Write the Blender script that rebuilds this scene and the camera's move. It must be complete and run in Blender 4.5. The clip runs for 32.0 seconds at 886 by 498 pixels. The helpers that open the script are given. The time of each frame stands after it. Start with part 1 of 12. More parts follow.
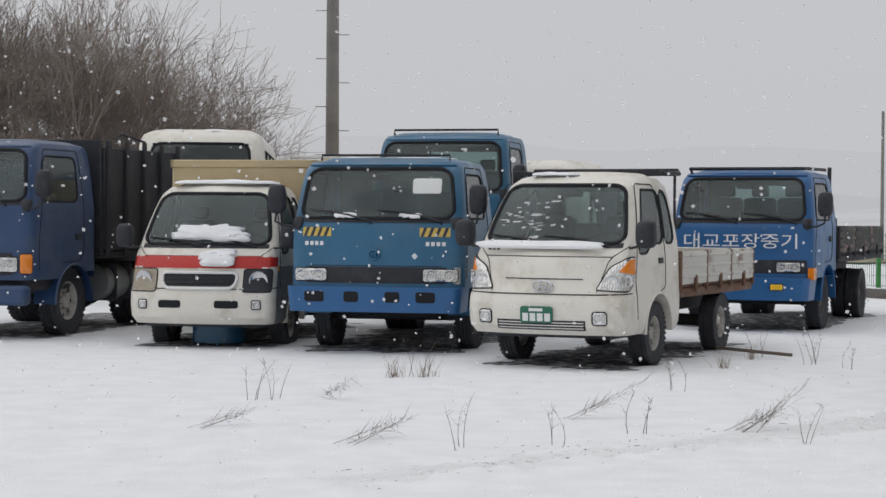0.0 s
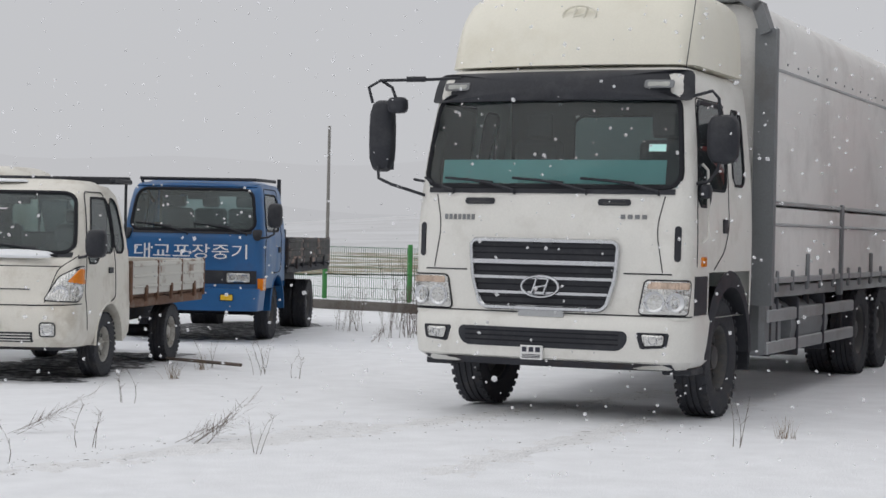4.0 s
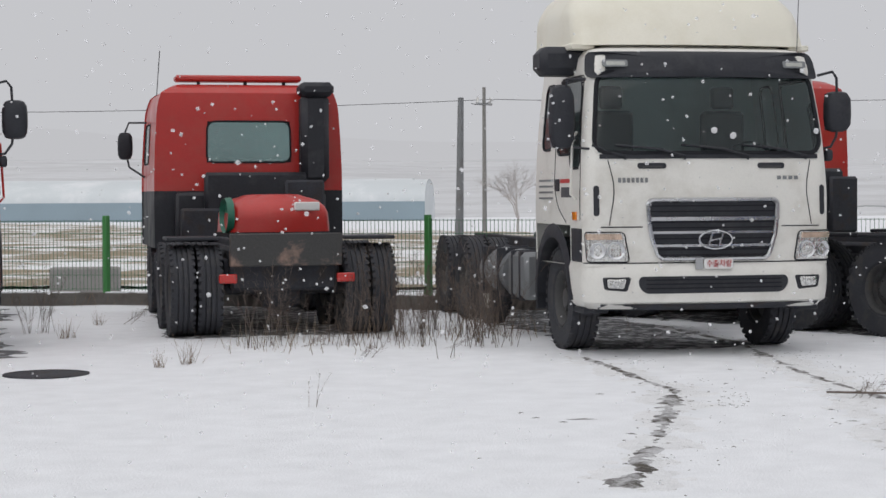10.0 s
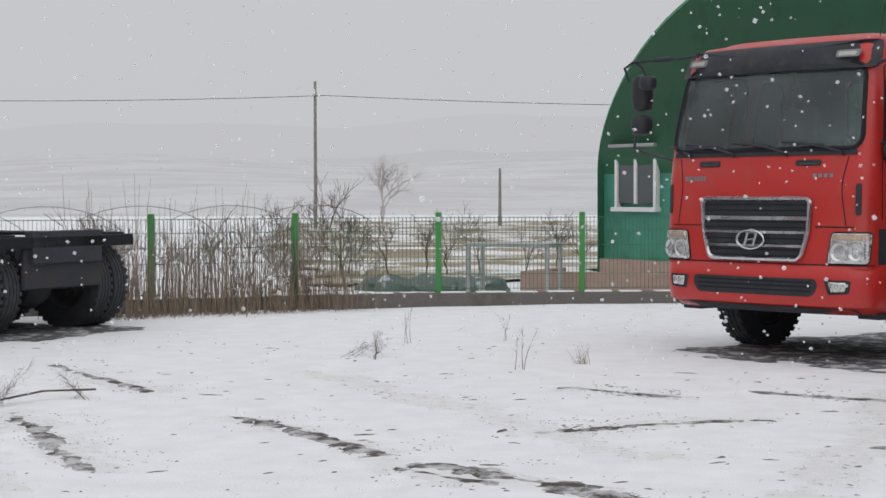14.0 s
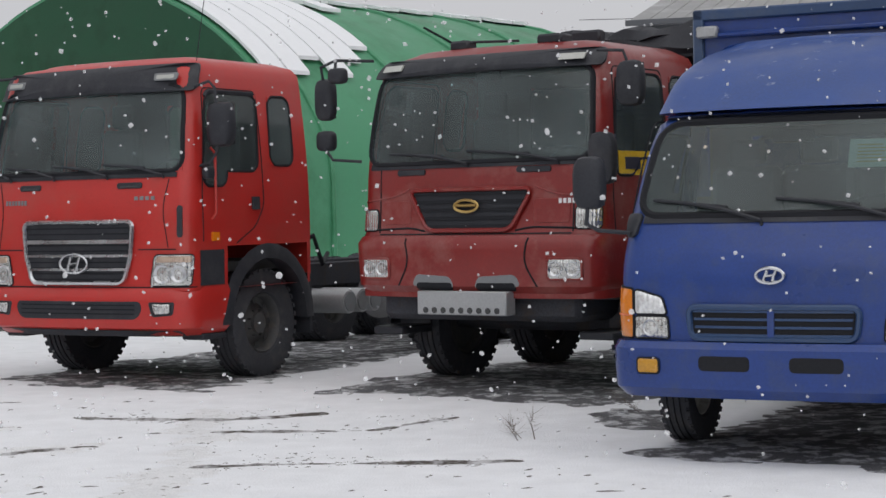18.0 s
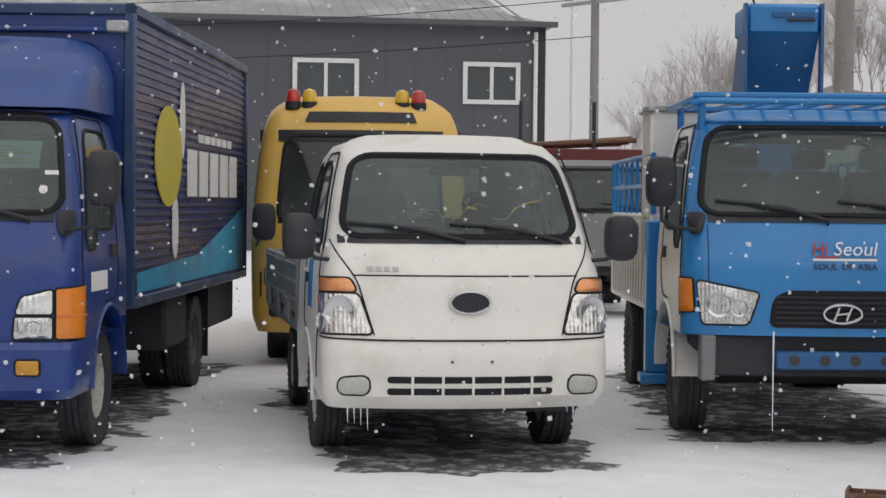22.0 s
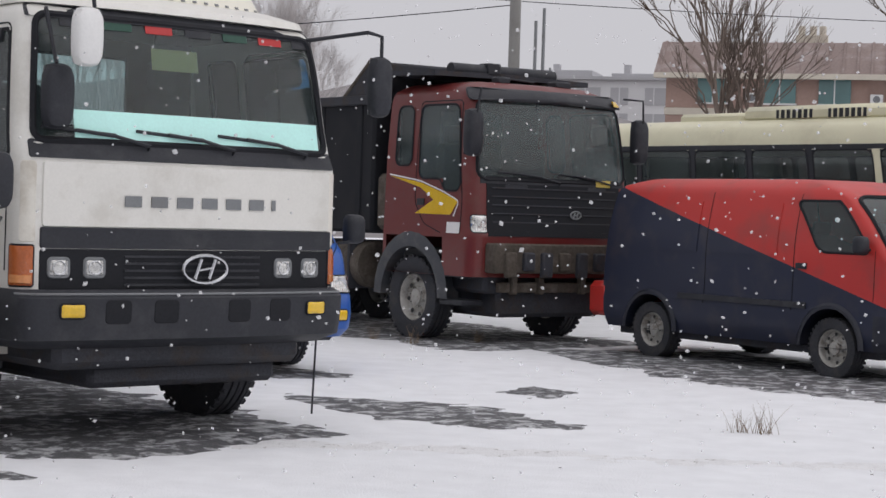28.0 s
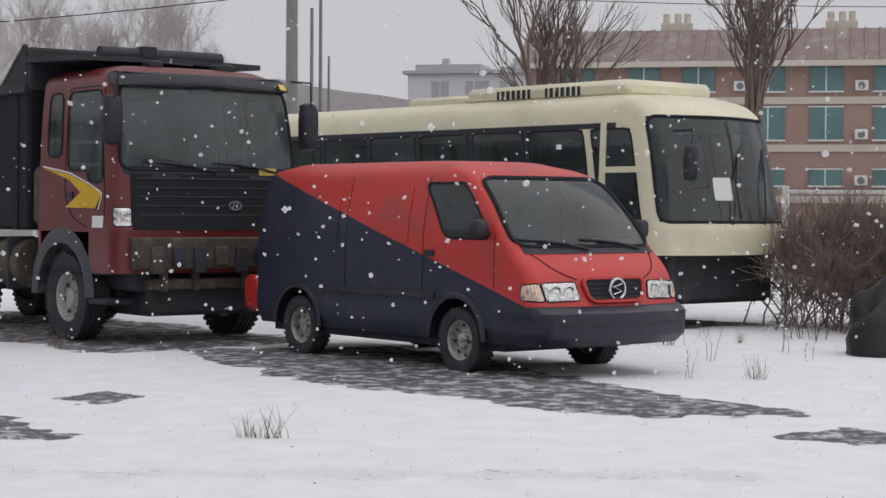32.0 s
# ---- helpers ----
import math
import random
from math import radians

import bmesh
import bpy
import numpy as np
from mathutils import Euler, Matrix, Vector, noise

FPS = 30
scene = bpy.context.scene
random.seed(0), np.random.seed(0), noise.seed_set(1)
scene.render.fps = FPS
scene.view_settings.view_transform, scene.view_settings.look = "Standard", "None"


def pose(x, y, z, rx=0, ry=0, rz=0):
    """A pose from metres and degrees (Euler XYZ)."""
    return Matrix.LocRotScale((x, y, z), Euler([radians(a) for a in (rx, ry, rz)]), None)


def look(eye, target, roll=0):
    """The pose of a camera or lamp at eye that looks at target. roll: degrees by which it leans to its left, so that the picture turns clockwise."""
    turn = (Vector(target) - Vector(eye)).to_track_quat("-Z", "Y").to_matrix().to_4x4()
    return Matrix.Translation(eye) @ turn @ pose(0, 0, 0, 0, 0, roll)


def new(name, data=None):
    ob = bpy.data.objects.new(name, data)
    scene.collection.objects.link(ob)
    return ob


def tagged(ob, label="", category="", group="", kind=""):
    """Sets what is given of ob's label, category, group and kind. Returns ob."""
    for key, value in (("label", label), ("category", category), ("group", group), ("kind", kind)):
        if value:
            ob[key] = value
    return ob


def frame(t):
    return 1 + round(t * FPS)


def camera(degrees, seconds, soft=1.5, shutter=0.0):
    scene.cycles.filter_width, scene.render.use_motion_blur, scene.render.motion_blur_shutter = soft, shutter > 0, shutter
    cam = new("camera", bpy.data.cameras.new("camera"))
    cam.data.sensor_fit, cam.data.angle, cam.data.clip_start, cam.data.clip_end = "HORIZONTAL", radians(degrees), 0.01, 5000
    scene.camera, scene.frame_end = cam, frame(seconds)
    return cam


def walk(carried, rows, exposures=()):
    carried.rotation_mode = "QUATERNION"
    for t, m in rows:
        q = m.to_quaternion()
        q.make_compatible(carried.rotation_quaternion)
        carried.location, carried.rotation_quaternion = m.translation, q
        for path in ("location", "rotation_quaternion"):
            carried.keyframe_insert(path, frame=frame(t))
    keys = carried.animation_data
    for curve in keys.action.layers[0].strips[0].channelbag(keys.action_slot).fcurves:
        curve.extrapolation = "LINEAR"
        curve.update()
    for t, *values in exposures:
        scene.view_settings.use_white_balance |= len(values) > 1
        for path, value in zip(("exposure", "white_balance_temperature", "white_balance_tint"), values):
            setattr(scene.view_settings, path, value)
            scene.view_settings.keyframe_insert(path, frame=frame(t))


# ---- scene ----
import itertools



def aim(x, y, z, yaw, pitch, roll):
    """Pose of the hand-held camera: heading, tilt and lean in degrees."""
    return pose(x, y, z, 90 + pitch, 0, yaw) @ pose(0, 0, 0, 0, 0, roll)


cam = camera(27.31, 32.0, soft=1.55)
PATH = [
    (0.0, aim(-0.232, 0.010, 1.556, -0.451, -1.104, 0.336)),
    (0.5, aim(-0.245, 0.049, 1.541, -1.886, -1.074, 0.445)),
    (1.0, aim(-0.226, 0.110, 1.545, -3.160, -1.069, 0.408)),
    (1.5, aim(-0.216, 0.105, 1.549, -5.715, -1.048, 0.489)),
    (2.0, aim(-0.203, 0.141, 1.549, -9.249, -1.077, 0.590)),
    (2.5, aim(-0.206, 0.129, 1.552, -11.322, -1.170, 0.632)),
    (4.5, aim(-0.249, 0.128, 1.559, -21.172, -0.426, 0.817)),
    (5.0, aim(-0.215, 0.084, 1.585, -25.453, -0.572, 0.108)),
    (5.5, aim(-0.188, 0.078, 1.575, -28.992, -0.463, -0.516)),
    (6.0, aim(-0.166, 0.149, 1.580, -32.587, -0.420, -0.922)),
    (6.5, aim(-0.114, 0.126, 1.583, -37.269, -0.521, -1.236)),
    (7.0, aim(-0.109, 0.119, 1.586, -38.480, -0.520, -1.443)),
    (7.5, aim(-0.088, 0.115, 1.589, -39.692, -0.584, -1.417)),
    (8.0, aim(-0.078, 0.127, 1.574, -41.629, -0.603, -1.289)),
    (8.5, aim(-0.055, 0.138, 1.577, -44.611, -0.688, -1.204)),
    (9.0, aim(-0.090, 0.112, 1.569, -47.621, -1.168, -0.995)),
    (9.5, aim(-0.013, 0.082, 1.552, -50.098, -1.572, -0.631)),
    (10.0, aim(0.078, 0.044, 1.558, -54.049, -1.720, -0.355)),
    (10.5, aim(0.136, 0.061, 1.558, -59.652, -1.784, 0.114)),
    (11.0, aim(0.145, 0.048, 1.554, -63.625, -1.801, 0.371)),
    (11.5, aim(0.141, 0.035, 1.558, -66.926, -1.748, 0.555)),
    (12.0, aim(0.156, 0.024, 1.558, -68.752, -1.717, 0.578)),
    (12.5, aim(0.168, 0.015, 1.563, -71.293, -1.712, 0.630)),
    (13.0, aim(0.188, -0.006, 1.565, -74.950, -1.738, 0.504)),
    (13.5, aim(0.226, -0.020, 1.565, -78.736, -1.758, 0.259)),
    (14.0, aim(0.259, -0.041, 1.558, -82.382, -1.792, -0.120)),
    (14.5, aim(0.319, -0.075, 1.556, -87.028, -1.914, -0.334)),
    (15.0, aim(0.359, -0.099, 1.552, -90.781, -1.963, -0.526)),
    (15.5, aim(0.377, -0.120, 1.552, -93.904, -1.982, -0.660)),
    (17.5, aim(0.331, -0.189, 1.561, -101.446, -1.437, -1.070)),
    (18.0, aim(0.335, -0.206, 1.556, -102.873, -1.282, -1.130)),
    (18.5, aim(0.309, -0.196, 1.570, -104.089, -1.322, -1.110)),
    (19.0, aim(0.314, -0.214, 1.563, -106.353, -1.290, -0.969)),
    (19.5, aim(0.303, -0.268, 1.572, -111.216, -1.483, -0.760)),
    (20.0, aim(0.264, -0.290, 1.572, -116.656, -1.480, -0.418)),
    (20.5, aim(0.269, -0.312, 1.570, -121.623, -1.442, 0.030)),
    (21.0, aim(0.231, -0.308, 1.578, -124.956, -1.191, 0.287)),
    (21.5, aim(0.162, -0.318, 1.561, -126.040, -1.350, 0.395)),
    (22.0, aim(-0.020, -0.439, 1.564, -127.832, -1.429, 0.590)),
    (22.5, aim(-0.215, -0.583, 1.544, -136.101, -1.182, 0.016)),
    (23.0, aim(-0.442, -0.545, 1.537, -142.082, -1.787, -0.576)),
    (23.5, aim(-0.581, -0.514, 1.547, -145.633, -2.138, -0.148)),
    (24.0, aim(-0.726, -0.584, 1.559, -147.313, -1.692, -0.033)),
    (24.5, aim(-0.979, -0.630, 1.542, -148.279, -0.796, 0.164)),
    (25.0, aim(-1.197, -0.632, 1.511, -151.039, -0.068, 0.502)),
    (25.5, aim(-1.410, -0.625, 1.539, -153.538, 0.056, 1.717)),
    (26.0, aim(-1.632, -0.782, 1.541, -154.021, 0.005, 1.898)),
    (26.5, aim(-2.256, -0.898, 1.591, -157.056, -1.441, 2.200)),
    (28.5, aim(-2.571, -1.813, 1.560, -167.121, -1.344, 1.675)),
    (29.0, aim(-2.922, -2.087, 1.538, -168.295, -2.147, 1.896)),
    (29.5, aim(-3.228, -2.441, 1.557, -172.996, -1.904, -0.078)),
    (30.0, aim(-3.602, -2.748, 1.548, -171.948, -1.934, 0.644)),
    (30.5, aim(-3.963, -2.842, 1.574, -173.186, -1.916, 0.744)),
    (31.0, aim(-4.384, -3.063, 1.580, -169.762, -1.355, 0.397)),
    (31.5, aim(-4.737, -3.310, 1.566, -168.329, -1.321, 0.319)),
    (32.0, aim(-5.082, -3.457, 1.541, -168.345, -1.287, 0.372)),
]
walk(cam, PATH, ((0.0, 0.0, 6500, 10), (17.0, 0.04, 6500, 11), (19.0, 0.04, 6500, 11), (22.0, 0.0, 6750, 12), (24.5, 0.04, 6600, 14), (29.0, 0.05, 6500, 14), (32.0, 0.0, 6500, 13)))

# ---- overcast daylight ----
world = bpy.data.worlds.new("overcast_sky")
scene.world = world
world.use_nodes = True
wn, wl = world.node_tree.nodes, world.node_tree.links
wn.clear()
sky = wn.new("ShaderNodeTexSky")
sky.sky_type, sky.sun_disc = "NISHITA", False
sky.sun_elevation, sky.sun_rotation, sky.air_density, sky.dust_density = radians(61), radians(275), 1.0, 5.0
grey = wn.new("ShaderNodeHueSaturation")
grey.inputs["Saturation"].default_value, grey.inputs["Value"].default_value = 0.12, 0.06
cloud = wn.new("ShaderNodeMixRGB")
cloud.inputs[0].default_value, cloud.inputs[2].default_value = 0.93, (0.58, 0.588, 0.611, 1)
back = wn.new("ShaderNodeBackground")
back.inputs["Strength"].default_value = 1.0
out = wn.new("ShaderNodeOutputWorld")
wl.new(sky.outputs[0], grey.inputs["Color"])
wl.new(grey.outputs[0], cloud.inputs[1])
wl.new(cloud.outputs[0], back.inputs["Color"])
wl.new(back.outputs[0], out.inputs["Surface"])
sun = new("sun", bpy.data.lights.new("sun", "SUN"))
sun.data.energy, sun.data.angle, sun.data.color = 1.08, radians(100), (1.0, 0.985, 0.96)
sun.matrix_world = look((-22, 2, 40), (0, 0, 0))
scene.view_settings.exposure = 0.0

# ---- tools ----
def finish(me, bm, angle=38):
    bm.normal_update()
    for f in bm.faces:
        f.smooth = True
    bm.to_mesh(me)
    bm.free()
    me.set_sharp_from_angle(angle=radians(angle))


SINGLE = {"cab_step", "tank_strap", "battery_box", "guard_post", "rust_skirt", "rack_rail", "gate_rail", "roof_work_lamp", "clearance_lamp", "mudguard", "wrap_edge", "rack_side", "box_rib", "body_rib", "cab_back_frame", "icicle", "chalk_mark", "box_rim", "door_flash", "plate_bar", "side_sheet", "letter_bar", "wordmark", "wall"}


def loose(bm):
    """The separate pieces of a bmesh, each as a bmesh."""
    todo, out = set(bm.verts), []
    while todo:
        grow = [todo.pop()]
        for v in grow:
            for e in v.link_edges:
                w = e.other_vert(v)
                if w in todo:
                    todo.discard(w)
                    grow.append(w)
        one = bmesh.new()
        made = {v: one.verts.new(v.co) for v in grow}
        for f in {f for v in grow for f in v.link_faces}:
            one.faces.new([made[v] for v in f.verts]).material_index = f.material_index
        out.append(one)
    bm.free()
    return out


def part(name, bm, material, parent, label="", angle=38):
    """Links a bmesh as one mesh object under a thing or a part."""
    if name in SINGLE:
        many = loose(bm)
        for one in many[1:]:
            link_part(name, one, material, parent, label, angle)
        bm = many[0]
    return link_part(name, bm, material, parent, label, angle)


def link_part(name, bm, material, parent, label, angle):
    me = bpy.data.meshes.new(name)
    finish(me, bm, angle)
    for m in material if isinstance(material, (list, tuple)) else (material,):
        me.materials.append(m)
    ob = new(name, me)
    ob.parent = parent
    return tagged(ob, label=label)


def thing(name, label, category, m=None, group="", kind=""):
    ob = tagged(new(name), label, category, group, kind)
    if m is not None:
        ob.matrix_world = m
    return ob


def solid(name, bm, material, label, category="", m=None, group="", kind="", angle=38):
    """A thing that is one mesh."""
    ob = part(name, bm, material, None, label, angle)
    tagged(ob, category=category, group=group, kind=kind)
    if m is not None:
        ob.matrix_world = m
    return ob


def B(*boxes, bm=None, bevel=0.012):
    """Boxes (x0, x1, y0, y1, z0, z1) with eased edges."""
    bm = bm or bmesh.new()
    for x0, x1, y0, y1, z0, z1 in boxes:
        g = bmesh.ops.create_cube(bm, size=1, matrix=pose((x0 + x1) / 2, (y0 + y1) / 2, (z0 + z1) / 2) @ Matrix.Diagonal((abs(x1 - x0), abs(y1 - y0), abs(z1 - z0), 1)))
        b = min(bevel, 0.3 * min(abs(x1 - x0), abs(y1 - y0), abs(z1 - z0)))
        if b > 0.0015:
            bmesh.ops.bevel(bm, geom=list({e for v in g["verts"] for e in v.link_edges}), offset=b, segments=1, affect="EDGES")
    return bm


def rod(p, q, r, n=8, bm=None, r2=None):
    bm = bm or bmesh.new()
    p, q = Vector(p), Vector(q)
    d = q - p
    m = Matrix.Translation((p + q) / 2) @ d.to_track_quat("Z", "Y").to_matrix().to_4x4()
    bmesh.ops.create_cone(bm, cap_ends=True, segments=n, radius1=r, radius2=r if r2 is None else r2, depth=d.length, matrix=m)
    return bm


def tube(pts, r, n=8, bm=None):
    """A bent pipe through the points, closed when the last is the first."""
    bm = bm or bmesh.new()
    pts = [Vector(p) for p in pts]
    ring_shut = len(pts) > 3 and (pts[0] - pts[-1]).length < 1e-4
    if ring_shut:
        pts = pts[:-1]
    m, rings = len(pts), []
    side = None
    for k, p in enumerate(pts):
        a = pts[k - 1] if k or ring_shut else p
        b = pts[(k + 1) % m] if k < m - 1 or ring_shut else p
        d = (b - a).normalized() if (b - a).length > 1e-7 else Vector((0, 0, 1))
        if side is None:
            side = d.orthogonal().normalized()
        else:
            side = side - d * side.dot(d)
            side = side.normalized() if side.length > 1e-5 else d.orthogonal().normalized()
        other = d.cross(side)
        rings.append([bm.verts.new(p + (side * math.cos(2 * math.pi * j / n) + other * math.sin(2 * math.pi * j / n)) * r) for j in range(n)])
    pairs = list(zip(rings, rings[1:]))
    for a, b in pairs:
        for j in range(n):
            bm.faces.new((a[j], a[(j + 1) % n], b[(j + 1) % n], b[j]))
    if ring_shut:
        a, b = rings[-1], rings[0]
        best = min(range(n), key=lambda s: sum((a[j].co - b[(j + s) % n].co).length for j in range(n)))
        for j in range(n):
            bm.faces.new((a[j], a[(j + 1) % n], b[(j + 1 + best) % n], b[(j + best) % n]))
    else:
        bm.faces.new(list(reversed(rings[0])))
        bm.faces.new(rings[-1])
    return bm


def lathe(profile, n=32, bm=None, m=Matrix()):
    """Turns (radius, x) about the x axis."""
    bm = bm or bmesh.new()
    rings = []
    for r, x in profile:
        rings.append([bm.verts.new(m @ Vector((x, r * math.cos(2 * math.pi * k / n), r * math.sin(2 * math.pi * k / n)))) for k in range(n)])
    for a, b in zip(rings, rings[1:]):
        for k in range(n):
            bm.faces.new((a[k], a[(k + 1) % n], b[(k + 1) % n], b[k]))
    return bm


def sheet(grid, back, bm=None):
    """A curved plate: rows of points for its face, and the way to its back."""
    bm = bm or bmesh.new()
    vs = [[bm.verts.new(p) for p in row] for row in grid]
    back = Vector(back)
    for a, b in zip(vs, vs[1:]):
        for k in range(len(a) - 1):
            bm.faces.new((a[k], a[k + 1], b[k + 1], b[k]))
    rim = vs[0] + [r[-1] for r in vs[1:]] + vs[-1][-2::-1] + [r[0] for r in vs[-2:0:-1]]
    low = [bm.verts.new(v.co + back) for v in rim]
    for k in range(len(rim)):
        j = (k + 1) % len(rim)
        bm.faces.new((rim[j], rim[k], low[k], low[j]))
    bm.faces.new(low)
    bmesh.ops.recalc_face_normals(bm, faces=bm.faces)
    return bm


def lin(a, b, n):
    return [a + (b - a) * k / n for k in range(n + 1)]


class Form:
    """A vehicle's shell: a rounded outline whose half width, front and back change smoothly with the height. +y runs from the front to the back."""

    def __init__(self, prof, r=0.12, bow=0.05):
        self.prof, self.r, self.bow = prof, r, bow
        self.slope = []
        n = len(prof)
        for c in (1, 2, 3):
            d = [(prof[k + 1][c] - prof[k][c]) / max(1e-6, prof[k + 1][0] - prof[k][0]) for k in range(n - 1)]
            m = [d[0]] + [0.0 if d[k - 1] * d[k] <= 0 else 2 * d[k - 1] * d[k] / (d[k - 1] + d[k]) for k in range(1, n - 1)] + [d[-1]]
            self.slope.append(m)

    def at(self, z):
        p = self.prof
        if z <= p[0][0]:
            return list(p[0][1:])
        for k in range(len(p) - 1):
            a, b = p[k], p[k + 1]
            if z <= b[0]:
                h = max(1e-6, b[0] - a[0])
                t = (z - a[0]) / h
                return [a[c] * (1 + 2 * t) * (1 - t) ** 2 + b[c] * t * t * (3 - 2 * t) + h * (self.slope[c - 1][k] * t * (1 - t) ** 2 - self.slope[c - 1][k + 1] * t * t * (1 - t)) for c in (1, 2, 3)]
        return list(p[-1][1:])

    def front(self, x, z):
        hw, yf, _ = self.at(z)
        ax, flat = abs(x), hw - self.r
        y = yf + self.bow * min(1, ax / flat) ** 2
        if ax > flat:
            y += self.r - math.sqrt(max(0, self.r**2 - min(self.r, ax - flat) ** 2))
        return y

    def wrap(self, u, z):
        """The point at the distance u from the middle, round the corner on to the side, and the way out of the shell there."""
        hw, yf, _ = self.at(z)
        s, au, flat = (1 if u >= 0 else -1), abs(u), hw - self.r
        if au <= flat:
            return Vector((u, yf + self.bow * (au / flat) ** 2, z)), Vector((2 * self.bow * u / flat**2, -1, 0)).normalized()
        th = (au - flat) / self.r
        if th < math.pi / 2:
            return Vector((s * (flat + self.r * math.sin(th)), yf + self.bow + self.r * (1 - math.cos(th)), z)), Vector((s * math.sin(th), -math.cos(th), 0))
        return Vector((s * hw, yf + self.bow + self.r + au - flat - self.r * math.pi / 2, z)), Vector((s, 0, 0))

    def skin(self, outline, out=0.01, thick=0.03, rnd=0.02, bulge=0.0, lip=0.006, bm=None):
        """A panel with rounded corners laid on the front and round the corner; outline: (u, z) points."""
        bm = bm or bmesh.new()
        flat = ease(outline, rnd, 0.05)
        cu, cz = sum(p[0] for p in flat) / len(flat), sum(p[1] for p in flat) / len(flat)
        rings = []
        for k, h in ((1.0, out - thick), (1.0, out - lip), (None, out), (0.62, out + bulge * 0.7), (0.3, out + bulge)):
            ring = []
            for u, z in flat:
                if k is None:
                    d = math.hypot(u - cu, z - cz)
                    f = max(0.6, 1 - lip / max(d, 1e-4))
                else:
                    f = k
                q, n = self.wrap(cu + (u - cu) * f, cz + (z - cz) * f)
                ring.append(bm.verts.new(q + n * h))
            rings.append(ring)
        q, n = self.wrap(cu, cz)
        tip = bm.verts.new(q + n * (out + bulge))
        m, made = len(flat), []
        for a, b in zip(rings, rings[1:]):
            for k in range(m):
                made.append(bm.faces.new((a[k], a[(k + 1) % m], b[(k + 1) % m], b[k])))
        for k in range(m):
            made.append(bm.faces.new((rings[-1][k], rings[-1][(k + 1) % m], tip)))
        made.append(bm.faces.new(list(reversed(rings[0]))))
        bmesh.ops.recalc_face_normals(bm, faces=made)
        return bm

    def line(self, outline, r, out=0.0, rnd=0.02, closed=True, n=6, bm=None):
        """A bead that follows (u, z) points on the shell."""
        flat = ease(outline, rnd, 0.06, closed)
        pts = []
        for u, z in flat + (flat[:1] if closed else []):
            q, d = self.wrap(u, z)
            pts.append(q + d * out)
        return tube(pts, r, n, bm)

    def slot(self, x0, x1, z0, z1, out=0.004, thick=0.02, rnd=0.03, n=0, bm=None):
        return self.skin([(x0, z0), (x1, z0), (x1, z1), (x0, z1)], out, thick, rnd, 0.0, min(0.006, out), bm)

    def plate(self, x0, x1, z0, z1, out=0.012, thick=0.03, low=None, n=6, nz=3, bm=None):
        """A plate on the front; low: its x range at the lower edge."""
        l0, l1 = low or (x0, x1)
        grid = []
        for k in range(nz + 1):
            z, a = z0 + (z1 - z0) * k / nz, k / nz
            grid.append([(x, self.front(x, z) - out, z) for x in lin(l0 + (x0 - l0) * a, l1 + (x1 - l1) * a, n)])
        return sheet(grid, (0, thick, 0), bm)

    def side(self, s, y0, y1, z0, z1, out=0.01, thick=0.025, nz=3, shear=0.0, bm=None):
        nz = max(nz, int((z1 - z0) / 0.09))
        grid = [[(s * (self.at(z)[0] + out), y + shear * (z - z0), z) for y in lin(y0, y1, 2)] for z in lin(z0, z1, nz)]
        return sheet(grid, (-s * thick, 0, 0), bm)

    def seam(self, s, pts, r=0.006, bm=None):
        """A shut line on a side through (y, z) points."""
        flat = ease(pts, 0.06, 0.1, False)
        return tube([(s * (self.at(z)[0] + 0.001), y, z) for y, z in flat], r, 5, bm)

    def shell(self, zs, ts, fs=0.93, bs=0.55, windows=(), cut=None, zone=None, dome=0.04, wheels=()):
        """The shell as a bmesh, and a bmesh for each window. windows: (name, face, from, to, z0, z1), face F, S, L, R or B; a front window past 1 bends round the corner. wheels: (y, z, r) of round openings in the sides."""
        r, bow = self.r, self.bow
        fine = [zs[0]]
        for a, b in zip(zs, zs[1:]):
            n = max(1, math.ceil((b - a) / 0.085))
            fine += lin(a, b, n)[1:]
        zs = fine
        if wheels:
            _, y0, y1 = self.at(zs[0])
            more = [ts[0]]
            for a, b in zip(ts, ts[1:]):
                more += lin(a, b, max(1, math.ceil((b - a) * (y1 - y0) / 0.1)))[1:]
            ts = more
        turn = (15, 30, 45, 60, 75) if r > 0.05 else (45,)
        cols = [("F", s, s) for s in [-1, -fs] + lin(-fs, fs, 8)[1:-1] + [fs, 1]] + [("C", a, 1 + a / 90) for a in turn]
        cols += [("R", t, 9) for t in ts] + [("B", bs, 9), ("B", -bs, 9)] + [("L", t, 9) for t in reversed(ts)] + [("D", a, -1 - a / 90) for a in reversed(turn)]
        bm, panes = bmesh.new(), {w[0] + w[1]: bmesh.new() for w in windows}

        def spot(kind, a, z):
            hw, yf, yb = self.at(z)
            if kind == "F":
                return Vector((a * (hw - r), yf + bow * a * a, z))
            if kind in "CD":
                s = 1 if kind == "C" else -1
                return Vector((s * (hw - r + r * math.sin(radians(a))), yf + bow + r - r * math.cos(radians(a)), z))
            y0 = yf + bow + r
            if kind == "B":
                return Vector((a * hw, yb, z))
            return Vector(((1 if kind == "R" else -1) * hw, y0 + a * (yb - y0), z))

        rings = [[bm.verts.new(spot(c[0], c[1], z)) for c in cols] for z in zs]
        n, made = len(cols), {k: {} for k in panes}
        gone, kept = {}, set()
